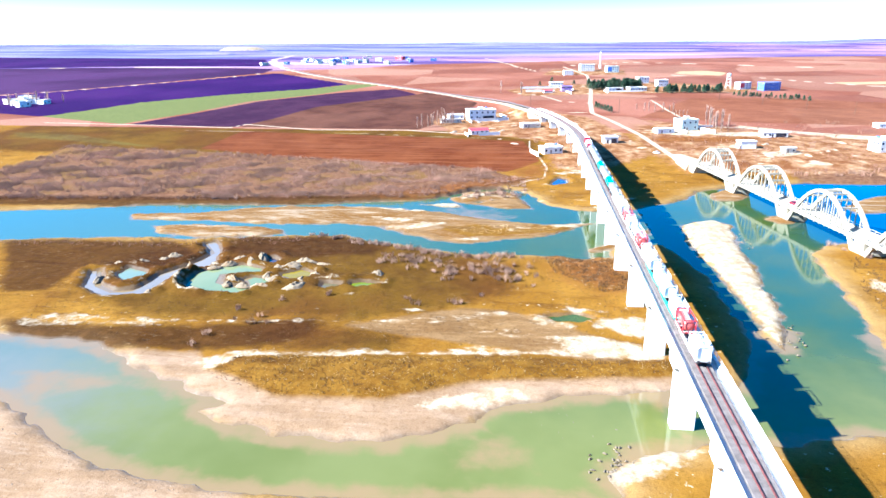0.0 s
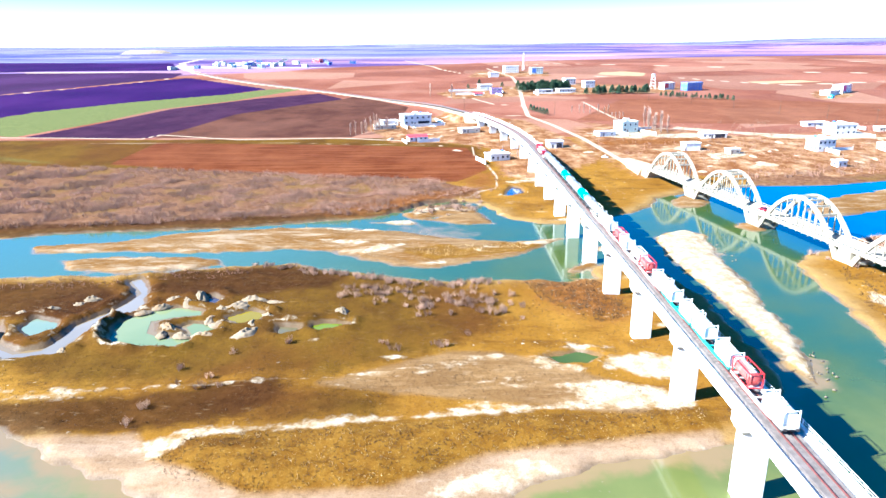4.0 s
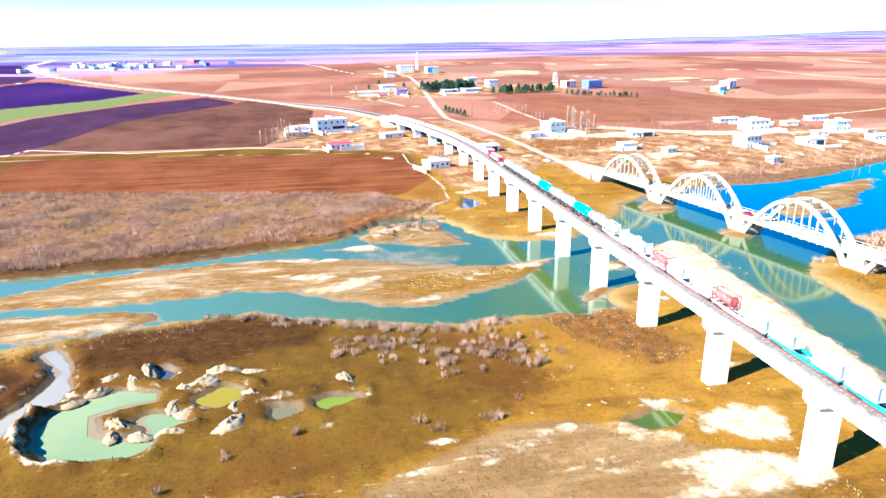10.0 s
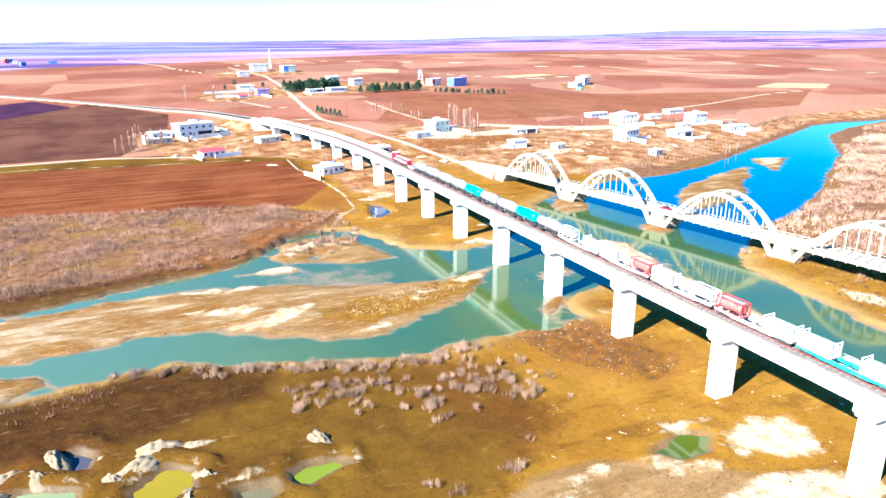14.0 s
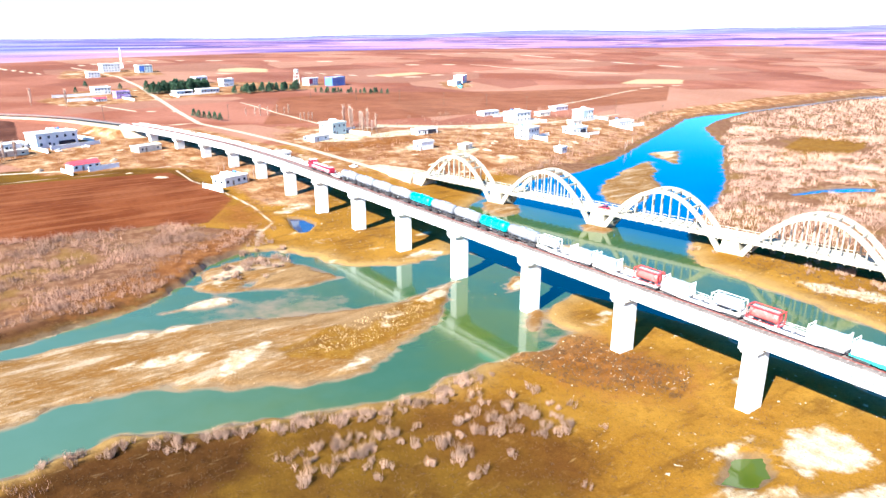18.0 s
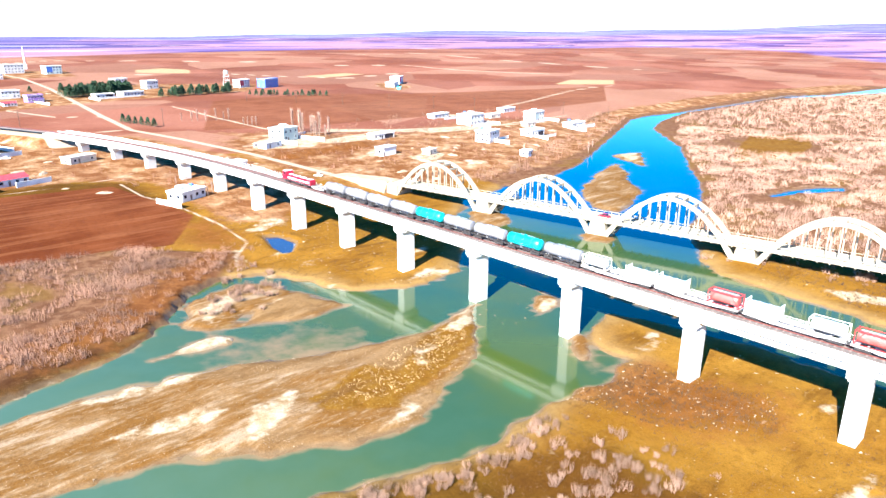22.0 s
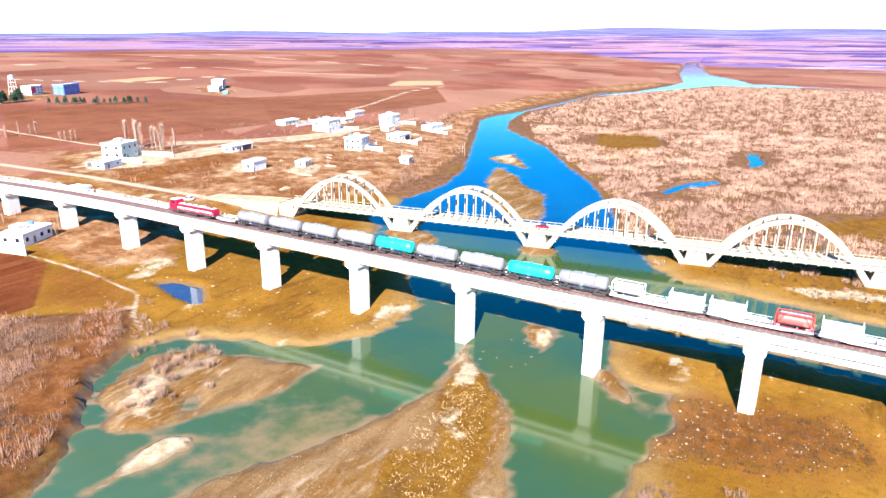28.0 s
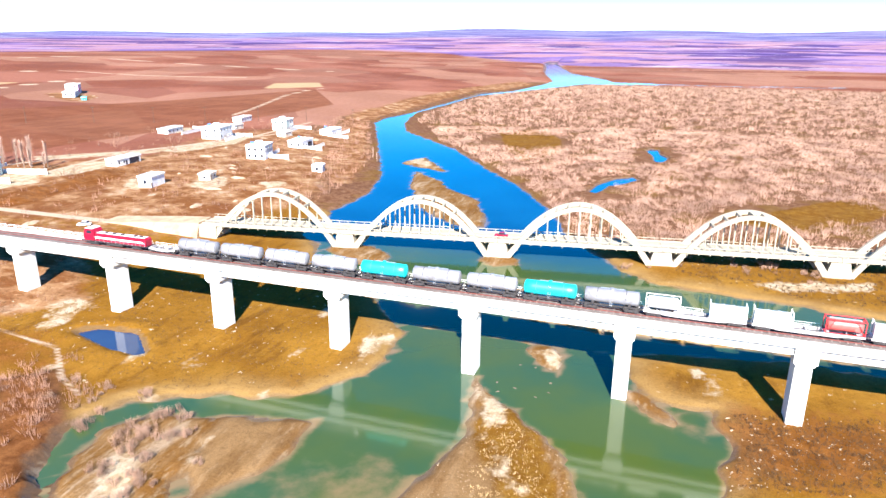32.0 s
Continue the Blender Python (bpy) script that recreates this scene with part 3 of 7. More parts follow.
def land(px, py):
    """The height of the ground at each point, with the fields that shape it."""
    z = plain_height(px, py)
    water = river_depth(px, py)
    pond = pond_depth(px, py)
    low = 1 - smoothstep(100, 140, px)
    z = z + low * (0.28 * wobble(px, py, 40.0, 11) + 0.10 * wobble(px, py, 9.0, 12))
    wet = smoothstep(-3.2, 3.4, water)
    cut_bank = smoothstep(-7, -1, distance_inside(px, py, BRUSH_LAND))
    wet = wet * (1 - cut_bank) + smoothstep(-1.8, 2.2, water) * cut_bank
    z = z * (1 - wet) + (-1.0) * wet
    dip = smoothstep(-1.6, 1.6, pond)
    z = z * (1 - dip) + np.minimum(z, -0.5) * dip
    z += 1.2 * smoothstep(-2, 3, distance_inside(px, py, BRUSH_LAND)) * (1 - wet)
    z += 0.55 * smoothstep(-6.0, -2.5, pond) * (1 - dip) * (0.6 + 0.5 * wobble(px, py, 7.0, 21))
    z += 1.3 * smoothstep(-2, 7, distance_inside(px, py, GOLD_GRASS[0])) * (1 - wet)
    rim = np.exp(-((pond + 2.9) / 1.2) ** 2) * smoothstep(-0.3, 0.5, wobble(px, py, 13.0, 22)) * (px < -50) * (px > -99) * (py > 70)
    berm = np.exp(-(distance_along(px, py, BERM) / 1.1) ** 2) * (0.8 + 0.25 * wobble(px, py, 11.0, 23))
    z += (0.8 * rim + 1.5 * berm) * (1 - dip)
    bar = distance_inside(px, py, MAIN_BAR)
    strip = distance_inside(px, py, SAND_STRIP)
    z += 0.5 * smoothstep(2, 9, strip) * (1 - wet) + 0.25 * smoothstep(4, 12, bar) * (1 - wet)
    z += 1.6 * np.exp(-(distance_along(px, py, EARTH_RIDGE) / 3.2) ** 2) * (0.8 + 0.4 * wobble(px, py, 7.0, 27))
    hill = smoothstep(95, 40, np.hypot(px - 1700, py - 875) + 12 * wobble(px, py, 70.0, 31))
    z += 20.0 * hill
    rail = distance_along(px, py, EMBANKMENT)
    on = (px > 292)
    crest = np.maximum(15.0, plain_height(px, py) + 0.6)
    bank = crest - 0.55 * np.clip(rail - 5.5, 0, 60)
    z = np.where(on & (rail < 60), np.maximum(z, bank), z)
    return dict(z=z, water=water, pond=pond, hill=hill, rim=rim, berm=berm, bar=bar, strip=strip, rail=rail, dip=dip)


def land_z(px, py):
    return land(np.asarray(px, float), np.asarray(py, float))["z"]


def build_ground():
    gx, gy = axis_lines(-190, 130, 1.25, 1.03, 5400, None, 215), axis_lines(-80, 200, 1.25, 1.03, 5400, -400)
    px, py = [a.ravel() for a in np.meshgrid(gx, gy)]
    shape = land(px, py)
    z, water, pond, hill, rim, berm, bar, strip, rail, dip = [shape[k] for k in ("z", "water", "pond", "hill", "rim", "berm", "bar", "strip", "rail", "dip")]
    roads = np.zeros_like(px)
    for line, width in ROADS:
        roads = np.maximum(roads, (0.95 if width > 2.4 else 0.72) * lane(distance_along(px, py, line), width))
    roads = np.maximum(roads, np.where(px > 285, lane(rail, 13.0), 0))
    gravel = np.maximum.reduce([cover(bar, 4)] + [cover(distance_inside(px, py, o), 3) for o in SMALL_BARS])
    gravel *= 1 - 0.45 * cover(13 - np.hypot(px + 19, 0.7 * (py - 50)), 5)
    shore = np.exp(-np.clip(-water, 0, 60) / 1.8) * 0.46
    sand = np.maximum.reduce([0.72 * cover(strip, 3), 0.8 * cover(distance_inside(px, py, SMALL_BARS[3]), 2), 0.55 * cover(distance_inside(px, py, SMALL_BARS[4]), 3), 0.6 * cover(distance_inside(px, py, SMALL_BARS[8]), 6), shore])
    sand = np.maximum(sand, 0.56 * np.clip(gravel, 0, 1) * np.exp(-np.clip(-water, 0, 60) / 4.0) * (0.75 + 0.4 * wobble(px, py, 18.0, 33)))
    for outline, amount in PALE_PATCHES:
        sand = np.maximum(sand, 0.64 * amount * cover(distance_inside(px, py, outline) + 1.0, 3.5))
    for sx, sy, sr in SPOTS:
        sand = np.maximum(sand, 0.58 * cover(sr - np.hypot((px - sx) * 1.4, (py - sy) * 0.7), 2.6))
    sand = np.maximum(sand, 0.42 * smoothstep(-4.5, -1.5, pond) * (1 - smoothstep(-1.2, 0.4, pond)))
    sand = np.maximum.reduce([sand, 0.42 * rim, 0.54 * np.clip(1.2 * berm, 0, 1) * (1 - dip)])
    for hx, hy, hs, turn in HEAPS:
        sand = np.maximum(sand, 0.36 * cover(3.6 * hs - np.hypot(px - hx, py - hy), 1.8))
    sand = np.maximum(sand, 0.9 * hill)
    dark = np.maximum.reduce([cover(distance_inside(px, py, o) + 2, 7) for o in DARK_EARTH])
    umber = np.maximum.reduce([cover(distance_inside(px, py, o) + 2, 12) for o in UMBER_GRASS])
    rust = np.maximum.reduce([1.2 * cover(9 - distance_along(px, py, EARTH_RIDGE), 3)] + [cover(distance_inside(px, py, o) + 1, 14) for o in RUST_EARTH])
    gold = np.maximum.reduce([cover(distance_inside(px, py, o) + 1, 4) for o in GOLD_GRASS])
    sand = np.maximum(sand, 0.30 * cover(distance_inside(px, py, MUD_FLATS[0]) + 1, 3))
    sand = np.maximum(sand, 0.50 * lane(distance_along(px, py, OLD_BANK) + 0.8 * wobble(px, py, 9.0, 24), 3.0))
    mud = np.maximum.reduce([cover(distance_inside(px, py, o) + 1, 3) for o in MUD_FLATS[1:2] + MUD_FLATS[3:]])
    pink_mud = np.maximum(cover(distance_inside(px, py, MUD_FLATS[0]) + 1, 3), cover(distance_inside(px, py, MUD_FLATS[2]) + 5 + 4 * wobble(px, py, 22.0, 35), 11))
    village = 0.75 * cover(distance_inside(px, py, PALE_VILLAGE), 36)
    village = np.maximum(village, 0.72 * np.maximum.reduce([cover(distance_inside(px, py, o), 9) for o in PALE_YARDS]))
    red = cover(distance_inside(px, py, RED_FIELD), 3)
    plough = cover(distance_inside(px, py, PLOUGHED), 5)
    bank = np.interp(py, [-1900, -1000, -769, -491, -395, -265, -165], [300, 165, 205, 205, 205, 148, 100])
    plain = np.where(py > -330, smoothstep(205, 235, px), smoothstep(12, 45, px - bank)) * 0.95
    plain = np.maximum(plain, 0.9 * smoothstep(-930, -1080, py))
    straw = 0.8 * np.maximum.reduce([cover(distance_inside(px, py, o), 8) for o in STRAW_PLOTS])
    violet = cover(distance_inside(px, py, VIOLET_FIELD), 3)
    violet = np.maximum(violet, cover(distance_inside(px, py, VIOLET_FAR), 12))
    lilac = cover(distance_inside(px, py, LILAC_FIELD), 5)
    plum = cover(distance_inside(px, py, VIOLET_FIELD_NEAR), 4)
    brown = cover(distance_inside(px, py, BROWN_FIELD), 4)
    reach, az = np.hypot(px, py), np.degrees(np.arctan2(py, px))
    # masks for the distance haze that is painted into the ground colour
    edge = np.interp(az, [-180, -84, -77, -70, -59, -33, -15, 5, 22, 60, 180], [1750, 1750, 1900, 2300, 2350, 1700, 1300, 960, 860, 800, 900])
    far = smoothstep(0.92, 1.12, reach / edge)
    blue_haze = np.maximum(smoothstep(1050, 1900, reach) * smoothstep(-35, 15, az), smoothstep(2700, 3700, reach))
    green = np.maximum(cover(distance_inside(px, py, GREEN_FIELD), 3), 0.46 * cover(distance_inside(px, py, GRASS_FIELD) + 4, 14))
    brush = np.maximum.reduce([cover(distance_inside(px, py, BRUSH_LAND), 5), cover(distance_inside(px, py, BRUSH_EAST), 12), 0.75 * smoothstep(-90, -120, py)])
    nx, ny = len(gx), len(gy)
    k = np.arange(nx * ny).reshape(ny, nx)
    quads = np.stack([k[:-1, :-1], k[:-1, 1:], k[1:, 1:], k[1:, :-1]], -1).reshape(-1, 4)
    me = bpy.data.meshes.new("ground")
    me.vertices.add(nx * ny)
    me.vertices.foreach_set("co", np.stack([px, py, z], 1).astype(np.float32).ravel())
    me.loops.add(quads.size)
    me.loops.foreach_set("vertex_index", quads.astype(np.int32).ravel())
    me.polygons.add(len(quads))
    me.polygons.foreach_set("loop_start", np.arange(0, quads.size, 4, dtype=np.int32))
    me.update(calc_edges=True)
    me.polygons.foreach_set("use_smooth", np.ones(len(quads), bool))
    wetness = np.clip(np.maximum(smoothstep(-3.5, 0.5, water), smoothstep(-2.2, 0.2, pond)), 0, 1)
    for name, values in (("sand", sand), ("gravel", gravel), ("plain", plain), ("village", village), ("red", red), ("plough", plough), ("violet", violet), ("lilac", lilac), ("plum", plum), ("brown", brown), ("blue_haze", blue_haze), ("far", far), ("green", green), ("brush", brush), ("roads", roads), ("wet", wetness), ("dark", dark), ("gold", gold), ("mud", mud), ("pink_mud", pink_mud), ("straw", straw), ("umber", umber), ("rust", rust), ("shore", np.exp(-np.clip(-water, 0, 60) / 6.0))):
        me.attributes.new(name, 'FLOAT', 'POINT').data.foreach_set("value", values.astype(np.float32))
    me.materials.append(GROUND)
    return tagged(new("ground", me), "flood plain of dry ochre grass, pale gravel and ploughed red fields", "ground", "", "structure")


def ground_material():
    m, nt, b = nodes_of("ground_cover")
    coords = nt.nodes.new("ShaderNodeNewGeometry").outputs["Position"]
    n1, n2 = noise_node(nt, 0.045, 6, 0.6, coords), noise_node(nt, 0.35, 6, 0.65, coords)
    n3, n4 = noise_node(nt, 2.2, 4, 0.6, coords), noise_node(nt, 0.008, 5, 0.55, coords)

    def stretched(sx, sy, turn):
        """Coordinates drawn out along the flow or the furrows."""
        m2 = nt.nodes.new("ShaderNodeMapping")
        m2.inputs["Scale"].default_value = (sx, sy, 0.3)
        m2.inputs["Rotation"].default_value = (0, 0, turn)
        nt.links.new(coords, m2.inputs["Vector"])
        return m2.outputs[0]

    flow = noise_node(nt, 1.0, 7, 0.62, stretched(0.22, 0.05, 0.12))
    flow_fine = noise_node(nt, 1.0, 5, 0.6, stretched(1.1, 0.3, 0.12))
    furrow = noise_node(nt, 1.0, 4, 0.6, stretched(0.35, 0.02, 0.15))

    def mask(name, spread=0.7, lo=0.40, hi=0.60, grain=None, second=None):
        a = nt.nodes.new("ShaderNodeAttribute")
        a.attribute_name = name
        jitter = math_node(nt, 'MULTIPLY_ADD', math_node(nt, 'ADD', grain or n1, second or n2), spread * 0.5, -spread * 0.5)
        return step_node(nt, math_node(nt, 'ADD', a.outputs["Fac"], jitter), lo, hi)

    def part_of(value, amount):
        return math_node(nt, 'MULTIPLY', value, amount)

    broad = noise_node(nt, 0.018, 4, 0.5, coords)
    grass = mix_node(nt, step_node(nt, n1, 0.35, 0.62), (0.25, 0.115, 0.016), (0.36, 0.185, 0.028))
    grass = mix_node(nt, part_of(step_node(nt, broad, 0.46, 0.60), 0.7), grass, (0.27, 0.128, 0.016))
    grass = mix_node(nt, part_of(step_node(nt, flow, 0.52, 0.68), 0.6), grass, (0.12, 0.050, 0.011))
    grass = mix_node(nt, part_of(step_node(nt, n2, 0.5, 0.72), 0.35), grass, (0.18, 0.085, 0.014))
    grass = mix_node(nt, part_of(step_node(nt, n3, 0.55, 0.72), 0.22), grass, (0.42, 0.25, 0.07))
    grass = mix_node(nt, part_of(step_node(nt, flow_fine, 0.62, 0.75), 0.4), grass, (0.50, 0.34, 0.16))
    grass = mix_node(nt, part_of(step_node(nt, noise_node(nt, 0.55, 4, 0.6, coords), 0.67, 0.71), 0.85), grass, (0.74, 0.62, 0.46))
    near_water = nt.nodes.new("ShaderNodeAttribute")
    near_water.attribute_name = "shore"
    grass = mix_node(nt, part_of(step_node(nt, math_node(nt, 'MULTIPLY_ADD', n1, 0.5, near_water.outputs["Fac"]), 0.4, 0.95), 0.8), grass, (0.37, 0.235, 0.095))
    brush = mix_node(nt, step_node(nt, n2, 0.35, 0.65), (0.155, 0.070, 0.038), (0.27, 0.145, 0.086))
    brush = mix_node(nt, part_of(step_node(nt, n1, 0.5, 0.62), 0.6), brush, (0.22, 0.125, 0.030))
    red = mix_node(nt, step_node(nt, n1, 0.35, 0.65), (0.140, 0.036, 0.013), (0.205, 0.062, 0.024))
    red = mix_node(nt, part_of(step_node(nt, furrow, 0.45, 0.65), 0.6), red, (0.29, 0.110, 0.048))
    red = mix_node(nt, part_of(step_node(nt, n2, 0.5, 0.75), 0.4), red, (0.11, 0.030, 0.014))
    cells = nt.nodes.new("ShaderNodeTexVoronoi")
    nt.links.new(stretched(0.0030, 0.0075, 0.5), cells.inputs["Vector"])
    cells.inputs["Scale"].default_value = 1.0
    split = nt.nodes.new("ShaderNodeSeparateColor")
    nt.links.new(cells.outputs["Color"], split.inputs[0])
    plain = mix_node(nt, step_node(nt, n4, 0.38, 0.62), (0.265, 0.094, 0.060), (0.39, 0.165, 0.118))
    plain = mix_node(nt, part_of(step_node(nt, split.outputs[0], 0.5, 0.6), 0.5), plain, (0.50, 0.29, 0.21))
    plain = mix_node(nt, part_of(step_node(nt, split.outputs[1], 0.72, 0.74), 0.4), plain, (0.20, 0.075, 0.055))
    plain = mix_node(nt, part_of(step_node(nt, flow, 0.6, 0.72), 0.4), plain, (0.50, 0.33, 0.23))
    plain = mix_node(nt, part_of(step_node(nt, n2, 0.5, 0.75), 0.45), plain, (0.17, 0.062, 0.040))
    plough = mix_node(nt, step_node(nt, n1, 0.35, 0.65), (0.20, 0.070, 0.034), (0.28, 0.105, 0.055))
    plough = mix_node(nt, part_of(step_node(nt, furrow, 0.45, 0.65), 0.5), plough, (0.33, 0.135, 0.078))
    violet = mix_node(nt, step_node(nt, n4, 0.35, 0.65), (0.028, 0.006, 0.090), (0.055, 0.013, 0.125))
    violet = mix_node(nt, part_of(step_node(nt, furrow, 0.55, 0.7), 0.4), violet, (0.075, 0.035, 0.075))
    lilac = mix_node(nt, step_node(nt, n4, 0.35, 0.65), (0.052, 0.019, 0.075), (0.085, 0.033, 0.120))
    plum = mix_node(nt, step_node(nt, n1, 0.35, 0.65), (0.044, 0.015, 0.046), (0.070, 0.026, 0.062))
    brown = mix_node(nt, step_node(nt, n1, 0.35, 0.65), (0.085, 0.033, 0.024), (0.150, 0.062, 0.042))
    brown = mix_node(nt, part_of(step_node(nt, n4, 0.5, 0.6), 0.5), brown, (0.19, 0.085, 0.058))
    strips = noise_node(nt, 1.0, 5, 0.62, stretched(0.0035, 0.0012, 0.9))
    plots = nt.nodes.new("ShaderNodeTexVoronoi")
    nt.links.new(stretched(0.0045, 0.0022, -0.5), plots.inputs["Vector"])
    plots.inputs["Scale"].default_value = 1.0
    hue = nt.nodes.new("ShaderNodeSeparateColor")
    nt.links.new(plots.outputs["Color"], hue.inputs[0])
    # far plots and strips, with lavender distance haze mixed into their base colour
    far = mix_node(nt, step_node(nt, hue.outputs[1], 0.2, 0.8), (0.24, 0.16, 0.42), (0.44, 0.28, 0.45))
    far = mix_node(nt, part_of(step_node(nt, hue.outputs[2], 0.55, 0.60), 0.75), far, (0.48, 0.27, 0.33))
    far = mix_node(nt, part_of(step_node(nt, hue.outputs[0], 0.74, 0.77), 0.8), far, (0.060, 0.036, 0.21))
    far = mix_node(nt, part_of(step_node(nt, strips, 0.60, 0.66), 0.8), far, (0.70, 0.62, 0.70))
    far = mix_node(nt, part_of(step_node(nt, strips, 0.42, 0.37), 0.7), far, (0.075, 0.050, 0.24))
    # pale blue distance haze, painted as colour on the far hills
    blue_haze = mix_node(nt, step_node(nt, strips, 0.40, 0.60), (0.085, 0.115, 0.36), (0.30, 0.33, 0.58))
    green = mix_node(nt, step_node(nt, n2, 0.3, 0.7), (0.135, 0.165, 0.055), (0.20, 0.215, 0.080))
    gravel = mix_node(nt, step_node(nt, flow, 0.40, 0.58), (0.23, 0.110, 0.030), (0.30, 0.180, 0.085))
    gravel = mix_node(nt, step_node(nt, flow_fine, 0.50, 0.70), gravel, (0.38, 0.265, 0.16))
    gravel = mix_node(nt, part_of(step_node(nt, flow, 0.53, 0.64), 0.5), gravel, (0.60, 0.48, 0.37))
    gravel = mix_node(nt, part_of(step_node(nt, n3, 0.52, 0.7), 0.45), gravel, (0.20, 0.110, 0.050))
    sand = mix_node(nt, step_node(nt, n2, 0.35, 0.65), (0.46, 0.34, 0.21), (0.68, 0.58, 0.45))
    sand = mix_node(nt, part_of(step_node(nt, n3, 0.5, 0.7), 0.35), sand, (0.34, 0.24, 0.15))
    rough_ground = noise_node(nt, 0.11, 6, 0.68, coords)
    pale = mix_node(nt, step_node(nt, rough_ground, 0.40, 0.58), (0.24, 0.098, 0.036), (0.44, 0.25, 0.135))
    pale = mix_node(nt, part_of(step_node(nt, rough_ground, 0.56, 0.66), 0.65), pale, (0.66, 0.51, 0.37))
    pale = mix_node(nt, part_of(step_node(nt, n1, 0.52, 0.62), 0.6), pale, (0.22, 0.085, 0.035))
    pale = mix_node(nt, part_of(step_node(nt, n2, 0.58, 0.70), 0.5), pale, (0.12, 0.055, 0.025))
    gold = mix_node(nt, step_node(nt, n2, 0.35, 0.65), (0.185, 0.082, 0.011), (0.27, 0.135, 0.020))
    gold = mix_node(nt, part_of(step_node(nt, flow, 0.5, 0.65), 0.6), gold, (0.12, 0.048, 0.008))
    gold = mix_node(nt, part_of(step_node(nt, n3, 0.58, 0.70), 0.6), gold, (0.46, 0.32, 0.10))
    dark = mix_node(nt, step_node(nt, n2, 0.35, 0.65), (0.040, 0.014, 0.005), (0.080, 0.032, 0.010))
    dark = mix_node(nt, part_of(step_node(nt, flow_fine, 0.6, 0.72), 0.5), dark, (0.30, 0.20, 0.11))
    mud = mix_node(nt, step_node(nt, flow, 0.4, 0.6), (0.22, 0.125, 0.055), (0.31, 0.190, 0.092))
    mud = mix_node(nt, part_of(step_node(nt, flow_fine, 0.55, 0.72), 0.4), mud, (0.42, 0.30, 0.19))
    pink_mud = mix_node(nt, step_node(nt, flow, 0.4, 0.6), (0.36, 0.235, 0.150), (0.46, 0.32, 0.225))
    pink_mud = mix_node(nt, part_of(step_node(nt, flow_fine, 0.55, 0.72), 0.35), pink_mud, (0.58, 0.46, 0.36))
    umber = mix_node(nt, step_node(nt, n1, 0.35, 0.62), (0.100, 0.046, 0.009), (0.165, 0.086, 0.012))
    umber = mix_node(nt, part_of(step_node(nt, broad, 0.48, 0.60), 0.6), umber, (0.125, 0.046, 0.011))
    umber = mix_node(nt, part_of(step_node(nt, flow_fine, 0.60, 0.74), 0.35), umber, (0.40, 0.26, 0.10))
    umber = mix_node(nt, part_of(step_node(nt, n2, 0.5, 0.72), 0.35), umber, (0.070, 0.030, 0.008))
    rust = mix_node(nt, step_node(nt, n2, 0.35, 0.65), (0.165, 0.056, 0.015), (0.28, 0.110, 0.031))
    rust = mix_node(nt, part_of(step_node(nt, n3, 0.55, 0.7), 0.4), rust, (0.13, 0.045, 0.014))
    c = grass
    c = mix_node(nt, mask("umber", 1.0, 0.3, 0.75), c, umber)
    c = mix_node(nt, mask("brush", 0.5), c, brush)
    c = mix_node(nt, part_of(mask("dark", 1.0, 0.35, 0.7), 0.85), c, dark)
    c = mix_node(nt, mask("plain", 0.25), c, plain)
    c = mix_node(nt, part_of(mask("plough", 0.3), 0.85), c, plough)
    c = mix_node(nt, mask("straw", 0.5), c, (0.56, 0.40, 0.24))
    c = mix_node(nt, mask("red", 0.3), c, red)
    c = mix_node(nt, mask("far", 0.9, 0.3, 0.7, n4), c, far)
    c = mix_node(nt, part_of(mask("blue_haze", 0.5, 0.2, 0.8, n4), 0.75), c, blue_haze)
    c = mix_node(nt, mask("violet", 0.25), c, violet)
    c = mix_node(nt, mask("lilac", 0.25), c, lilac)
    c = mix_node(nt, mask("brown", 0.3), c, brown)
    c = mix_node(nt, mask("plum", 0.3), c, plum)
    c = mix_node(nt, mask("green", 0.25), c, green)
    c = mix_node(nt, mask("village", 0.9), c, pale)
    c = mix_node(nt, part_of(mask("rust", 1.2, 0.35, 0.8), 0.8), c, rust)
    c = mix_node(nt, mask("gravel", 0.5), c, gravel)
    c = mix_node(nt, part_of(mask("gold", 0.8), 0.9), c, gold)
    c = mix_node(nt, part_of(mask("mud", 0.5, 0.3, 0.7), 0.9), c, mud)
    c = mix_node(nt, part_of(mask("pink_mud", 0.5, 0.3, 0.7), 0.9), c, pink_mud)
    c = mix_node(nt, mask("sand", 1.0, 0.40, 0.60, flow, n2), c, sand)
    c = mix_node(nt, mask("roads", 0.5), c, (0.62, 0.49, 0.38))
    damp = mask("wet", 0.35, 0.45, 0.9)
    c = mix_node(nt, part_of(damp, 0.6), c, (0.17, 0.115, 0.062))
    grain = noise_node(nt, 4.5, 4, 0.7, coords)
    clods = noise_node(nt, 0.9, 5, 0.7, coords)
    c = mix_node(nt, part_of(step_node(nt, grain, 0.42, 0.62), 0.40), c, (0.45, 0.42, 0.38), 'MULTIPLY')
    c = mix_node(nt, part_of(step_node(nt, clods, 0.50, 0.66), 0.35), c, (0.50, 0.44, 0.38), 'MULTIPLY')
    c = mix_node(nt, 1.0, c, (0.60, 0.59, 0.57), 'MULTIPLY')
    nt.links.new(c, b.inputs["Base Color"])
    nt.links.new(math_node(nt, 'MULTIPLY_ADD', damp, -0.45, 0.95), b.inputs["Roughness"])
    nt.links.new(math_node(nt, 'MULTIPLY_ADD', damp, 0.35, 0.03), b.inputs["Specular IOR Level"])
    bump_node(nt, b, math_node(nt, 'ADD', n2, math_node(nt, 'MULTIPLY', n3, 0.3)), 0.5, 0.4)
    return m


GROUND = ground_material()
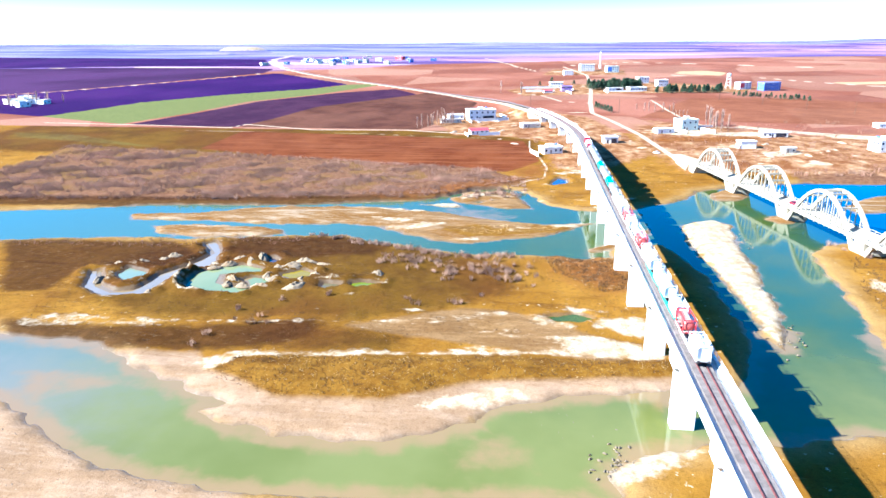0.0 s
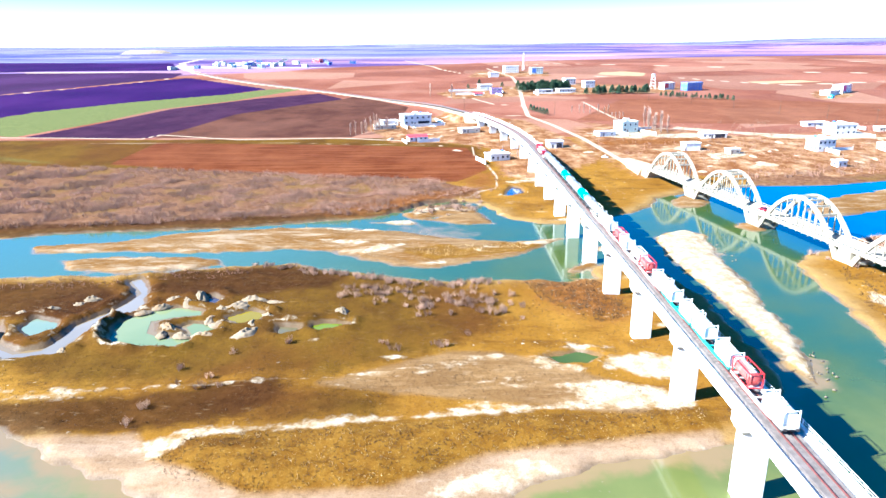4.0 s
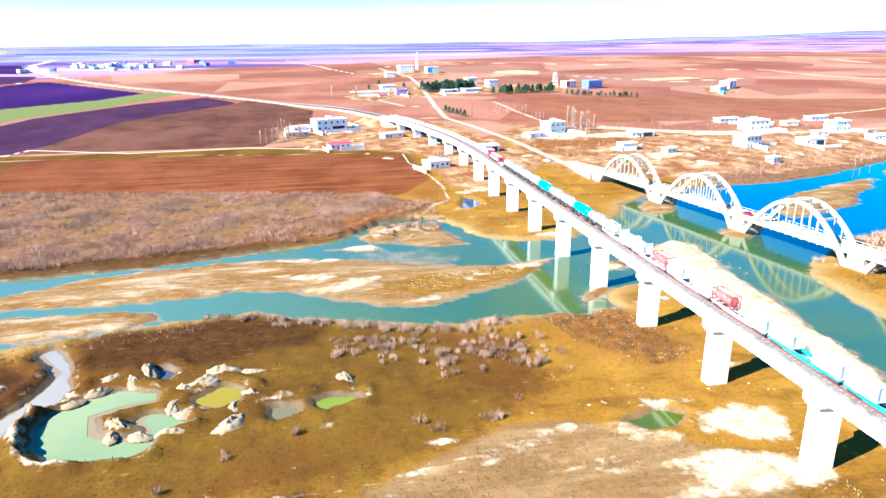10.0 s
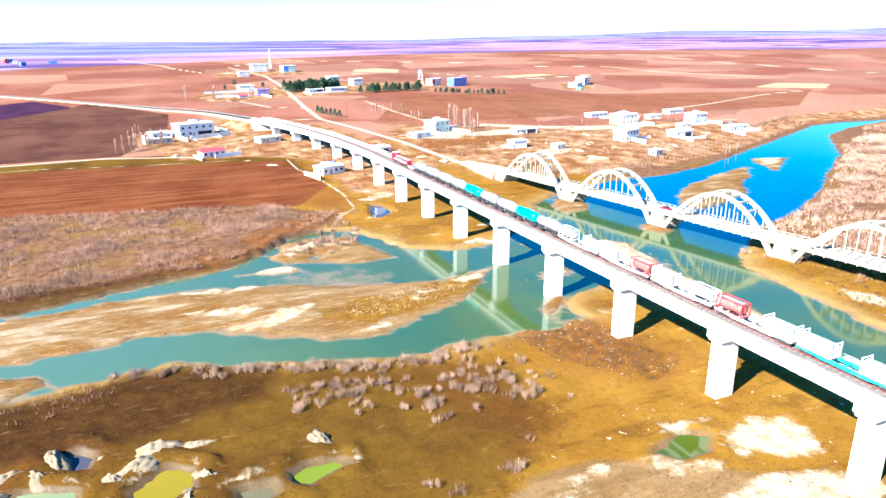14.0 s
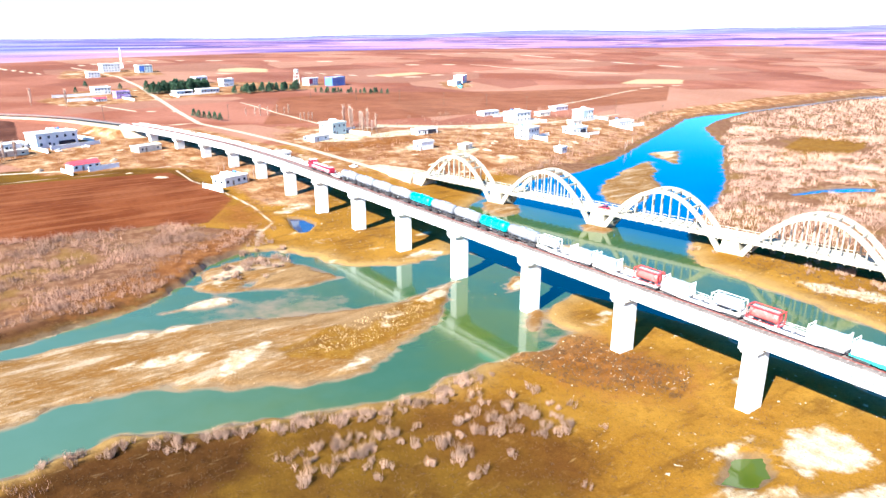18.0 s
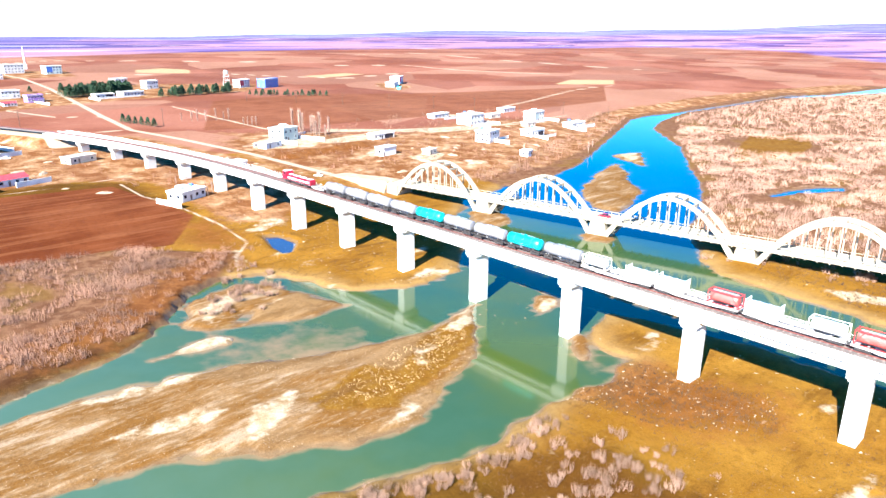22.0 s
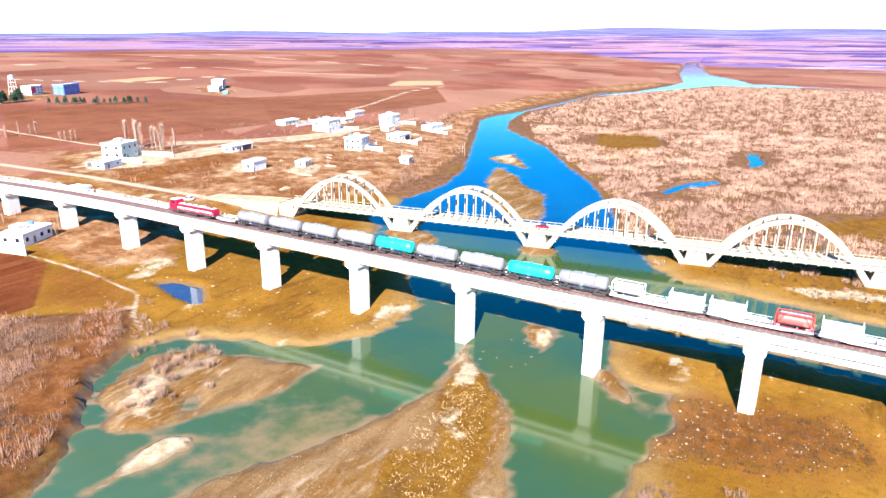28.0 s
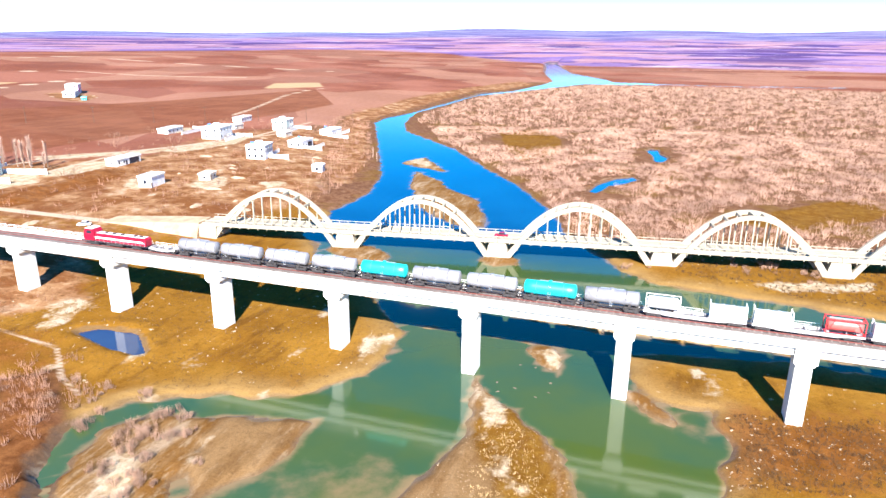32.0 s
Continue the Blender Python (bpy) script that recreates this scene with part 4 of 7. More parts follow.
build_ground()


def build_water():
    gx, gy = axis_lines(-190, 110, 2.5, 1.06, 420), axis_lines(-80, 220, 2.5, 1.05, 1900)
    gy = gy[gy < 900]
    px, py = [a.ravel() for a in np.meshgrid(gx, gy)]
    d = river_depth(px, py)
    shallow = 1 - smoothstep(-0.5, np.where(px < -100, 9.0, 2.4), d)
    for outline in SHALLOWS:
        shallow = np.maximum(shallow, np.where(px < -100, 0.85, 0.62) * cover(distance_inside(px, py, outline) + 1, 5))
    shallow = np.maximum(shallow, 0.75 * cover(distance_inside(px, py, WET_FLAT) + 2, 9))
    nx, ny = len(gx), len(gy)
    k = np.arange(nx * ny).reshape(ny, nx)
    quads = np.stack([k[:-1, :-1], k[:-1, 1:], k[1:, 1:], k[1:, :-1]], -1).reshape(-1, 4)
    me = bpy.data.meshes.new("water")
    me.from_pydata(np.stack([px, py, 0 * px], 1).tolist(), [], quads.tolist())
    me.attributes.new("shallow", 'FLOAT', 'POINT').data.foreach_set("value", shallow.astype(np.float32))
    me.materials.append(RIVER_WATER)
    return tagged(new("water", me), "slow teal river water with low gravel bars", "water", "", "structure")


build_water()

# ---- railway viaduct ----
SPAN = 30.0
DECK_Z = 16.7       # running surface of the deck
SOFFIT = 14.2


def rail_y(x):
    """The track's bend at the far end of the viaduct."""
    return float(np.interp(x, [p[0] for p in [(-3000, 0)] + EMBANKMENT], [p[1] for p in [(-3000, 0)] + EMBANKMENT]))


def heading(x):
    return math.degrees(math.atan2(rail_y(x + 8) - rail_y(x - 8), 16.0))


def ground_z(x, y):
    a, b = np.array([float(x)]), np.array([float(y)])
    return float(plain_height(a, b)[0])


def viaduct():
    root = tagged(empty("railway_viaduct"), "long pale concrete railway viaduct on square piers over the river", "bridge")
    joints = [SPAN * k for k in range(-11, 10)] + [297.0]
    for x in joints[:-1]:
        if x > 290:
            continue
        y, a = rail_y(x), heading(x)
        g = min(ground_z(x, y), SOFFIT - 2.2) - 2.2
        bm = block(-1.4, 1.4, -2.2, 2.2, g, SOFFIT - 1.9, 0.12)
        bm.transform(pose(x, y, 0, 0, 0, a))
        part("pier", bm, CONCRETE, root)
        cap = bmesh.new()
        prism(cap, [(-1.9, -1.3), (-1.9, -0.01), (1.9, -0.01), (1.9, -1.3), (1.45, -1.9), (-1.45, -1.9)], -2.75, 2.75)
        for side in (-1, 1):
            box(cap, -1.9, 1.9, min(side * 2.72, side * 3.02), max(side * 2.72, side * 3.02), -1.3, 1.7)
        cap.transform(pose(x, y, SOFFIT, 0, 0, a))
        part("pier_cap", cap, CONCRETE, root)
    for xa, xb in zip(joints[:-1], joints[1:]):
        ya, yb = rail_y(xa), rail_y(xb)
        length, a = math.hypot(xb - xa, yb - ya), math.degrees(math.atan2(yb - ya, xb - xa))
        m = pose(xa, ya, 0, 0, 0, a)
        for off in (-1.75, 1.75):
            bm = bmesh.new()
            # a girder with a web and a wider lower flange
            box(bm, 0.06, length - 0.06, off - 0.72, off + 0.72, SOFFIT + 0.46, DECK_Z - 0.75)
            box(bm, 0.06, length - 0.06, off - 0.9, off + 0.9, SOFFIT, SOFFIT + 0.45)
            bm.transform(m)
            part("girder", bm, CONCRETE, root)
        bm = block(0.03, length - 0.03, -3.1, 3.1, DECK_Z - 0.74, DECK_Z - 0.35)
        bm.transform(m)
        part("deck_slab", bm, CONCRETE, root)
        for side in (-1, 1):
            bm = block(0.03, length - 0.03, min(side * 2.75, side * 3.35), max(side * 2.75, side * 3.35), DECK_Z - 0.95, DECK_Z + 0.45, 0.06)
            bm.transform(m)
            part("edge_beam", bm, CONCRETE, root)
    return root


viaduct()

# ---- track on the viaduct ----
RAIL_Z = DECK_Z + 0.5


def follow(xs, off, z):
    """Points beside the bent track."""
    out = []
    for x in xs:
        a = math.radians(heading(x))
        out.append(Vector((x - off * math.sin(a), rail_y(x) + off * math.cos(a), z)))
    return out


def ribbon(bm, left, right, thick):
    """A flat strip of the given thickness between two lines of points."""
    rows = [[bm.verts.new(p) for p in line] for line in (left, right)]
    low = [[bm.verts.new(p - Vector((0, 0, thick))) for p in line] for line in (left, right)]
    for k in range(len(left) - 1):
        bm.faces.new((rows[0][k], rows[1][k], rows[1][k + 1], rows[0][k + 1]))
        bm.faces.new((rows[1][k], low[1][k], low[1][k + 1], rows[1][k + 1]))
        bm.faces.new((low[0][k], rows[0][k], rows[0][k + 1], low[0][k + 1]))
    return bm


def track():
    root = tagged(empty("railway_track"), "single rusty railway track on ballast along the viaduct", "track")
    xs = [-330 + 6 * k for k in range(104)] + [300, 330, 361, 390, 417, 444, 470, 496, 522, 549, 580, 610, 655, 700, 750, 803]
    zs = [RAIL_Z if x < 420 else max(RAIL_Z, ground_z(x, rail_y(x)) + 1.6) for x in xs]

    def line(off, dz):
        return [Vector((p.x, p.y, z + dz)) for p, z in zip(follow(xs, off, 0), zs)]
    part("ballast_bed", ribbon(bmesh.new(), line(1.75, -0.24), line(-1.75, -0.24), 0.55), BALLAST, root, "grey-brown stone ballast")
    for off in (-0.75, 0.75):
        part("rail", ribbon(bmesh.new(), line(off + 0.09, 0), line(off - 0.09, 0), 0.17), RAIL_RUST, root)
    sleeper = bmesh.new()
    box(sleeper, -0.15, 0.15, -1.3, 1.3, -0.25, -0.14)
    me = bpy.data.meshes.new("sleeper")
    sleeper.to_mesh(me)
    sleeper.free()
    me.materials.append(SLEEPER)
    for k in range(130):
        x = -150 + 1.2 * k
        s = new("sleeper", me)
        s.parent = root
        s.matrix_basis = pose(x, 0, RAIL_Z, 0, 0, 0)
    return root


SLEEPER = surface("stained_concrete_sleeper", (0.20, 0.155, 0.14), 0.9, 0, 0.2, 1.0, 12.0, 0.2)
WHITE_STEEL = surface("white_painted_steel", (0.80, 0.80, 0.80), 0.5, 0.0, 0.06, 1.0, 10.0, 0.0)
track()


def railing():
    root = tagged(empty("bridge_railing"), "white steel railing along the edge of the railway viaduct", "railing")
    post = bmesh.new()
    box(post, -0.05, 0.05, -0.05, 0.05, 0, 1.15)
    me = bpy.data.meshes.new("post")
    post.to_mesh(me)
    post.free()
    me.materials.append(WHITE_STEEL)
    for k in range(206):
        x = -328 + 3 * k
        p = follow([x], -3.05, DECK_Z + 0.45)[0]
        ob = new("post", me)
        ob.parent = root
        ob.matrix_basis = Matrix.Translation(p)
    xs = [-330 + 10 * k for k in range(63)]
    for z in (0.35, 0.75, 1.13):
        bm = bmesh.new()
        pts = follow(xs, -3.05, DECK_Z + 0.45 + z)
        for a, b in zip(pts[:-1], pts[1:]):
            tube(bm, a, b, 0.04, n=4, caps=False)
        part("handrail", bm, WHITE_STEEL, root)
    return root


railing()
ab = block(-1.0, 3.2, -3.8, 3.8, -8, 0, 0.1)
ab.transform(pose(297, rail_y(297), DECK_Z - 0.4, 0, 0, heading(297)))
tagged(part("abutment", ab, CONCRETE), "pale concrete abutment where the viaduct meets its embankment", "abutment", "", "structure")

# ---- old arch road bridge ----
ARCH_AXIS = pose(62.5, -69.3, 0, 0, 0, 188.9)
BAY = 49.2
ROAD_Z = 6.5


def arch_z(u):
    return 1.0 + 16.2 * (1 - (u / 21.3) ** 2)


def rib_mesh(v):
    bm = bmesh.new()
    n = 36
    rings = []
    for k in range(n + 1):
        u = -21.3 + 42.6 * k / n
        slope = -2 * 16.2 * u / 21.3 ** 2
        t = Vector((1, 0, slope)).normalized()
        up = Vector((-t.z, 0, t.x))
        depth = 0.62 + 0.28 * (abs(u) / 21.3) ** 2
        c = Vector((u, v, arch_z(u)))
        rings.append([bm.verts.new(c + up * (s * depth) + Vector((0, w, 0))) for s, w in ((-1, -0.45), (1, -0.45), (1, 0.45), (-1, 0.45))])
    for a, b in zip(rings[:-1], rings[1:]):
        for k in range(4):
            bm.faces.new((a[k], a[(k + 1) % 4], b[(k + 1) % 4], b[k]))
    bm.faces.new(rings[0])
    bm.faces.new(rings[-1][::-1])
    bmesh.ops.recalc_face_normals(bm, faces=bm.faces)
    return bm


def arch_bridge():
    root = tagged(empty("arch_bridge"), "old pale concrete road bridge with a row of tied arches", "bridge")
    root.matrix_basis = ARCH_AXIS

    def shared(name, bm, spots, mat=OLD_CONCRETE):
        me = bpy.data.meshes.new(name)
        bm.to_mesh(me)
        bm.free()
        me.materials.append(mat)
        for m in spots:
            ob = new(name, me)
            ob.parent = root
            ob.matrix_basis = m
    mids = [BAY * (k - 0.5) for k in range(5)]
    shared("arch_rib", rib_mesh(0.0), [Matrix.Translation((c, v, 0)) for c in mids for v in (-3.5, 3.5)])
    for j in range(11):
        u = -16.0 + 3.2 * j
        top = arch_z(u) - 0.5
        if top > ROAD_Z + 0.6:
            bm = block(-0.17, 0.17, -0.17, 0.17, ROAD_Z - 0.2, top)
            shared("hanger", bm, [Matrix.Translation((c + u, v, 0)) for c in mids for v in (-3.5, 3.5)])
    for j in range(7):
        u = -10.5 + 3.5 * j
        z = arch_z(u)
        bm = block(-0.28, 0.28, -3.06, 3.06, z - 0.25, z + 0.4)
        shared("arch_brace", bm, [Matrix.Translation((c + u, 0, 0)) for c in mids])
    shared("road_deck", block(-BAY / 2 + 0.05, BAY / 2 - 0.05, -4.3, 4.3, ROAD_Z - 0.55, ROAD_Z - 0.05, 0.04), [Matrix.Translation((c, 0, 0)) for c in mids])
    shared("edge_girder", block(-BAY / 2 + 0.05, BAY / 2 - 0.05, -0.22, 0.22, ROAD_Z - 0.95, ROAD_Z + 0.28, 0.04),
           [Matrix.Translation((c, v, 0)) for c in mids for v in (-4.12, 4.12)])
    shared("cross_girder", block(-0.16, 0.16, -4.75, 4.75, ROAD_Z - 1.15, ROAD_Z - 0.56),
           [Matrix.Translation((c - 20.8 + 3.2 * j, 0, 0)) for c in mids for j in range(14)])
    shared("parapet_rail", block(-BAY / 2 + 0.2, BAY / 2 - 0.2, -0.09, 0.09, ROAD_Z + 0.95, ROAD_Z + 1.12),
           [Matrix.Translation((c, v, 0)) for c in mids for v in (-4.18, 4.18)])
    shared("parapet_post", block(-0.1, 0.1, -0.1, 0.1, ROAD_Z + 0.28, ROAD_Z + 0.95),
           [Matrix.Translation((c - 23.2 + 2.9 * j, v, 0)) for c in mids for j in range(17) for v in (-4.18, 4.18)])
    pier = bmesh.new()
    prism(pier, [(-3.6, -2.5), (-3.4, 1.6), (-2.6, ROAD_Z - 1.16), (2.6, ROAD_Z - 1.16), (3.4, 1.6), (3.6, -2.5)], -4.0, 4.0)
    shared("pier", pier, [Matrix.Translation((BAY * k, 0, 0)) for k in range(0, 5)])
    shared("end_block", block(-3.0, 4.2, -4.4, 4.4, -1.5, ROAD_Z - 0.6, 0.1), [Matrix.Translation((-BAY + 0.6, 0, 0)), Matrix.Translation((BAY * 4, 0, 0))])
    shared("leg_brace", block(-0.3, 0.3, -3.1, 3.1, 3.0, 3.7), [Matrix.Translation((c + s * 18.6, 0, 0)) for c in mids for s in (-1, 1)])
    return root


arch_bridge()
approach = bmesh.new()
for a, b, za, zb in ((-50.5, -66, ROAD_Z - 0.06, ROAD_Z - 0.6), (-66, -95, ROAD_Z - 0.6, 4.4)):
    q = [approach.verts.new(p) for p in ((a, -4.2, za), (a, 4.2, za), (b, 4.6, zb), (b, -4.6, zb))]
    l = [approach.verts.new(p) for p in ((a, -7.5, -1), (a, 7.5, -1), (b, 8.5, 0.5), (b, -8.5, 0.5))]
    approach.faces.new(q)
    for k in range(4):
        approach.faces.new((q[k], q[(k + 1) % 4], l[(k + 1) % 4], l[k]))
bmesh.ops.recalc_face_normals(approach, faces=approach.faces)
approach.transform(ARCH_AXIS)
PALE_EARTH = surface("pale_earth", (0.36, 0.25, 0.16), 0.95, 0, 0.25, 0.3, 3.0, 0.5, 0, (0.30, 0.17, 0.09), 0.5)
tagged(part("bridge_approach", approach, PALE_EARTH), "pale earth ramp leading up to the old arch bridge", "ramp", "", "structure")

# ---- train ----
TANK_GREY = surface("grey_tank_paint", (0.27, 0.27, 0.30), 0.35, 0.25, 0.12, 0.8, 9.0, 0.05, 0.25, (0.17, 0.15, 0.15), 0.5)
TANK_TEAL = surface("teal_tank_paint", (0.01, 0.42, 0.46), 0.4, 0.0, 0.12, 0.8, 9.0, 0.05, 0.1, (0.02, 0.25, 0.28), 0.4)
TEAL_FRAME = surface("teal_frame_paint", (0.03, 0.42, 0.38), 0.5, 0.0, 0.15, 1.0, 9.0, 0.05, 0, (0.12, 0.16, 0.12), 0.4)
DARK_IRON = surface("dark_running_gear", (0.045, 0.04, 0.042), 0.7, 0.3, 0.3, 2.0, 12.0, 0.1)
GREY_FRAME = surface("grey_frame_paint", (0.42, 0.40, 0.40), 0.6, 0.1, 0.18, 1.0, 9.0, 0.05, 0, (0.25, 0.17, 0.13), 0.4)
LOCO_RED = surface("red_loco_paint", (0.27, 0.006, 0.028), 0.35, 0.0, 0.12, 1.0, 10.0, 0.0)
LOCO_WHITE = surface("white_loco_paint", (0.78, 0.76, 0.76), 0.4, 0.0, 0.06, 1.0, 10.0, 0.0)
DARK_GLASS = surface("dark_window_glass", (0.02, 0.025, 0.04), 0.08, 0.0, 0.1, 1.0, 6.0, 0.0)
TANKER_WHITE = surface("white_tank_paint", (0.74, 0.75, 0.74), 0.45, 0.0, 0.08, 1.2, 10.0, 0.03, 0.12, (0.55, 0.52, 0.48), 0.4)
FRAME_RED = surface("red_frame_paint", (0.55, 0.03, 0.035), 0.45, 0.0, 0.12, 1.0, 10.0, 0.0)
TANKER_RED = surface("faded_red_tank_paint", (0.52, 0.085, 0.075), 0.45, 0.0, 0.12, 1.2, 10.0, 0.03, 0.12, (0.62, 0.40, 0.36), 0.3)
FRAME_CREAM = surface("cream_frame_paint", (0.66, 0.62, 0.52), 0.5, 0.0, 0.1, 1.0, 10.0, 0.0)


def bogie(parent, x):
    bm = bmesh.new()
    for y in (-0.98, 0.98):
        prism(bm, [(x - 1.25, 0.42), (x - 1.25, 0.62), (x - 0.45, 0.78), (x + 0.45, 0.78), (x + 1.25, 0.62), (x + 1.25, 0.42), (x + 0.4, 0.28), (x - 0.4, 0.28)], y - 0.09, y + 0.09)
    box(bm, x - 0.2, x + 0.2, -0.89, 0.89, 0.45, 0.75)
    frame_part = part("bogie", bm, DARK_IRON, parent)
    for dx in (-0.9, 0.9):
        w = bmesh.new()
        for y in (-0.76, 0.76):
            tube(w, (x + dx, y - 0.07, 0.46), (x + dx, y + 0.07, 0.46), 0.46, n=14)
        tube(w, (x + dx, -0.69, 0.46), (x + dx, 0.69, 0.46), 0.09, n=6)
        part("wheelset", w, DARK_IRON, frame_part)


def buffers(parent, half):
    for s in (-1, 1):
        for y in (-0.87, 0.87):
            bm = bmesh.new()
            tube(bm, (s * (half - 0.55), y, 1.05), (s * (half - 0.12), y, 1.05), 0.1, n=8)
            tube(bm, (s * (half - 0.12), y, 1.05), (s * half, y, 1.05), 0.24, n=10)
            part("buffer", bm, DARK_IRON, parent)


def barrel(bm, x0, x1, z, r, n=20, dish=0.35):
    """A tank lying along x with domed ends."""
    rings = []
    prof = [(x0 - dish, 0.0), (x0 - dish * 0.85, 0.45), (x0 - dish * 0.45, 0.8), (x0, 1.0)]
    prof += [(x0 + (x1 - x0) * k / 6, 1.0) for k in range(1, 6)]
    prof += [(x1, 1.0), (x1 + dish * 0.45, 0.8), (x1 + dish * 0.85, 0.45), (x1 + dish, 0.0)]
    for x, s in prof:
        if s == 0:
            rings.append([bm.verts.new((x, 0, z))])
        else:
            rings.append([bm.verts.new((x, r * s * math.cos(2 * math.pi * k / n), z + r * s * math.sin(2 * math.pi * k / n))) for k in range(n)])
    for a, b in zip(rings[:-1], rings[1:]):
        for k in range(n):
            j = (k + 1) % n
            if len(a) == 1:
                bm.faces.new((a[0], b[j], b[k]))
            elif len(b) == 1:
                bm.faces.new((a[k], a[j], b[0]))
            else:
                bm.faces.new((a[k], a[j], b[j], b[k]))
    bmesh.ops.recalc_face_normals(bm, faces=bm.faces)
    return bm


def tank_wagon(paint, label):
    root = tagged(empty("tank_wagon"), label, "tank wagon", "wagons of the goods train")
    part("tank", barrel(bmesh.new(), -4.75, 4.75, 2.62, 1.36), paint, root, smooth=True)
    bm = bmesh.new()
    for y in (-0.75, 0.75):
        box(bm, -5.35, 5.35, y - 0.12, y + 0.12, 0.9, 1.2)
    for x in (-5.3, -2.4, 2.2, 5.1):
        box(bm, x, x + 0.2, -1.3, 1.3, 0.95, 1.2)
    part("underframe", bm, DARK_IRON, root)
    for x in (-3.3, 3.3):
        bm = bmesh.new()
        prism(bm, [(x - 0.3, 1.2), (x - 0.2, 1.75), (x + 0.2, 1.75), (x + 0.3, 1.2)], -1.1, 1.1)
        part("saddle", bm, DARK_IRON, root)
    for x in (-2.6, 2.6):
        bm = bmesh.new()
        ring = [(1.385 * math.cos(math.pi * k / 16), 2.62 + 1.385 * math.sin(math.pi * k / 16)) for k in range(17)]
        for (ya, za), (yb, zb) in zip(ring[:-1], ring[1:]):
            q = [bm.verts.new(p) for p in ((x - 0.06, ya, za), (x + 0.06, ya, za), (x + 0.06, yb, zb), (x - 0.06, yb, zb))]
            bm.faces.new(q)
        part("strap", bm, DARK_IRON, root)
    bm = tube(bmesh.new(), (0, 0, 3.9), (0, 0, 4.25), 0.36, n=12)
    part("dome", bm, paint, root)
    part("walkway", block(-2.2, 2.2, -0.95, -0.5, 3.82, 3.87), STEEL, root)
    bm = bmesh.new()
    for dy in (-0.22, 0.22):
        tube(bm, (dy, 1.42, 1.1), (dy, 1.1, 3.6), 0.025, n=5)
    for k in range(7):
        tube(bm, (-0.22, 1.42 - 0.04 * k, 1.3 + 0.33 * k), (0.22, 1.42 - 0.04 * k, 1.3 + 0.33 * k), 0.02, n=4)
    part("ladder", bm, STEEL, root)
    for x in (-3.65, 3.65):
        bogie(root, x)
    buffers(root, 5.75)
    return root


def flat_wagon(paint, label):
    root = tagged(empty("flat_wagon"), label, "flat wagon", "wagons of the goods train")
    for y in (-1.15, 1.15):
        bm = bmesh.new()
        prism(bm, [(-8.7, 0.85), (-8.7, 1.18), (8.7, 1.18), (8.7, 0.85), (6.0, 0.8), (4.2, 0.55), (-4.2, 0.55), (-6.0, 0.8)], y - 0.1, y + 0.1)
        part("side_beam", bm, paint, root)
    for x in (-8.7, -6.2, -3.0, 0.0, 3.0, 6.2, 8.5):
        part("cross_member", block(x, x + 0.2, -1.04, 1.04, 0.92, 1.15), paint, root)
    for x in (-8.0, -2.9, 2.9, 8.0):
        part("deck_plate", block(x - 0.5, x + 0.5, -1.2, 1.2, 1.185, 1.22), GREY_FRAME, root)
    for x in (-6.9, 6.9):
        bogie(root, x)
    buffers(root, 9.1)
    return root


def tank_container(frame_paint, shell, label):
    root = tagged(empty("tank_container"), label, "tank container", "containers on the goods train")
    part("shell", barrel(bmesh.new(), -2.55, 2.55, 1.32, 1.06, 16, 0.3), shell, root, smooth=True)
    for x in (-2.97, 2.97):
        bm = bmesh.new()
        for y in (-1.14, 1.14):
            box(bm, x - 0.07, x + 0.07, y - 0.07, y + 0.07, 0, 2.55)
        box(bm, x - 0.07, x + 0.07, -1.06, 1.06, 0.0, 0.14)
        box(bm, x - 0.07, x + 0.07, -1.06, 1.06, 2.41, 2.55)
        part("end_frame", bm, frame_paint, root)
    for y in (-1.14, 1.14):
        for z in (0.07, 2.48):
            part("side_rail", block(-2.89, 2.89, y - 0.055, y + 0.055, z - 0.055, z + 0.055), frame_paint, root)
        for s in (-1, 1):
            part("brace", tube(bmesh.new(), (s * 2.9, y, 0.1), (s * 1.6, y, 2.45), 0.05, n=5), frame_paint, root)
    part("top_walkway", block(-2.4, 2.4, -0.3, 0.3, 2.41, 2.45), STEEL, root)
    return root


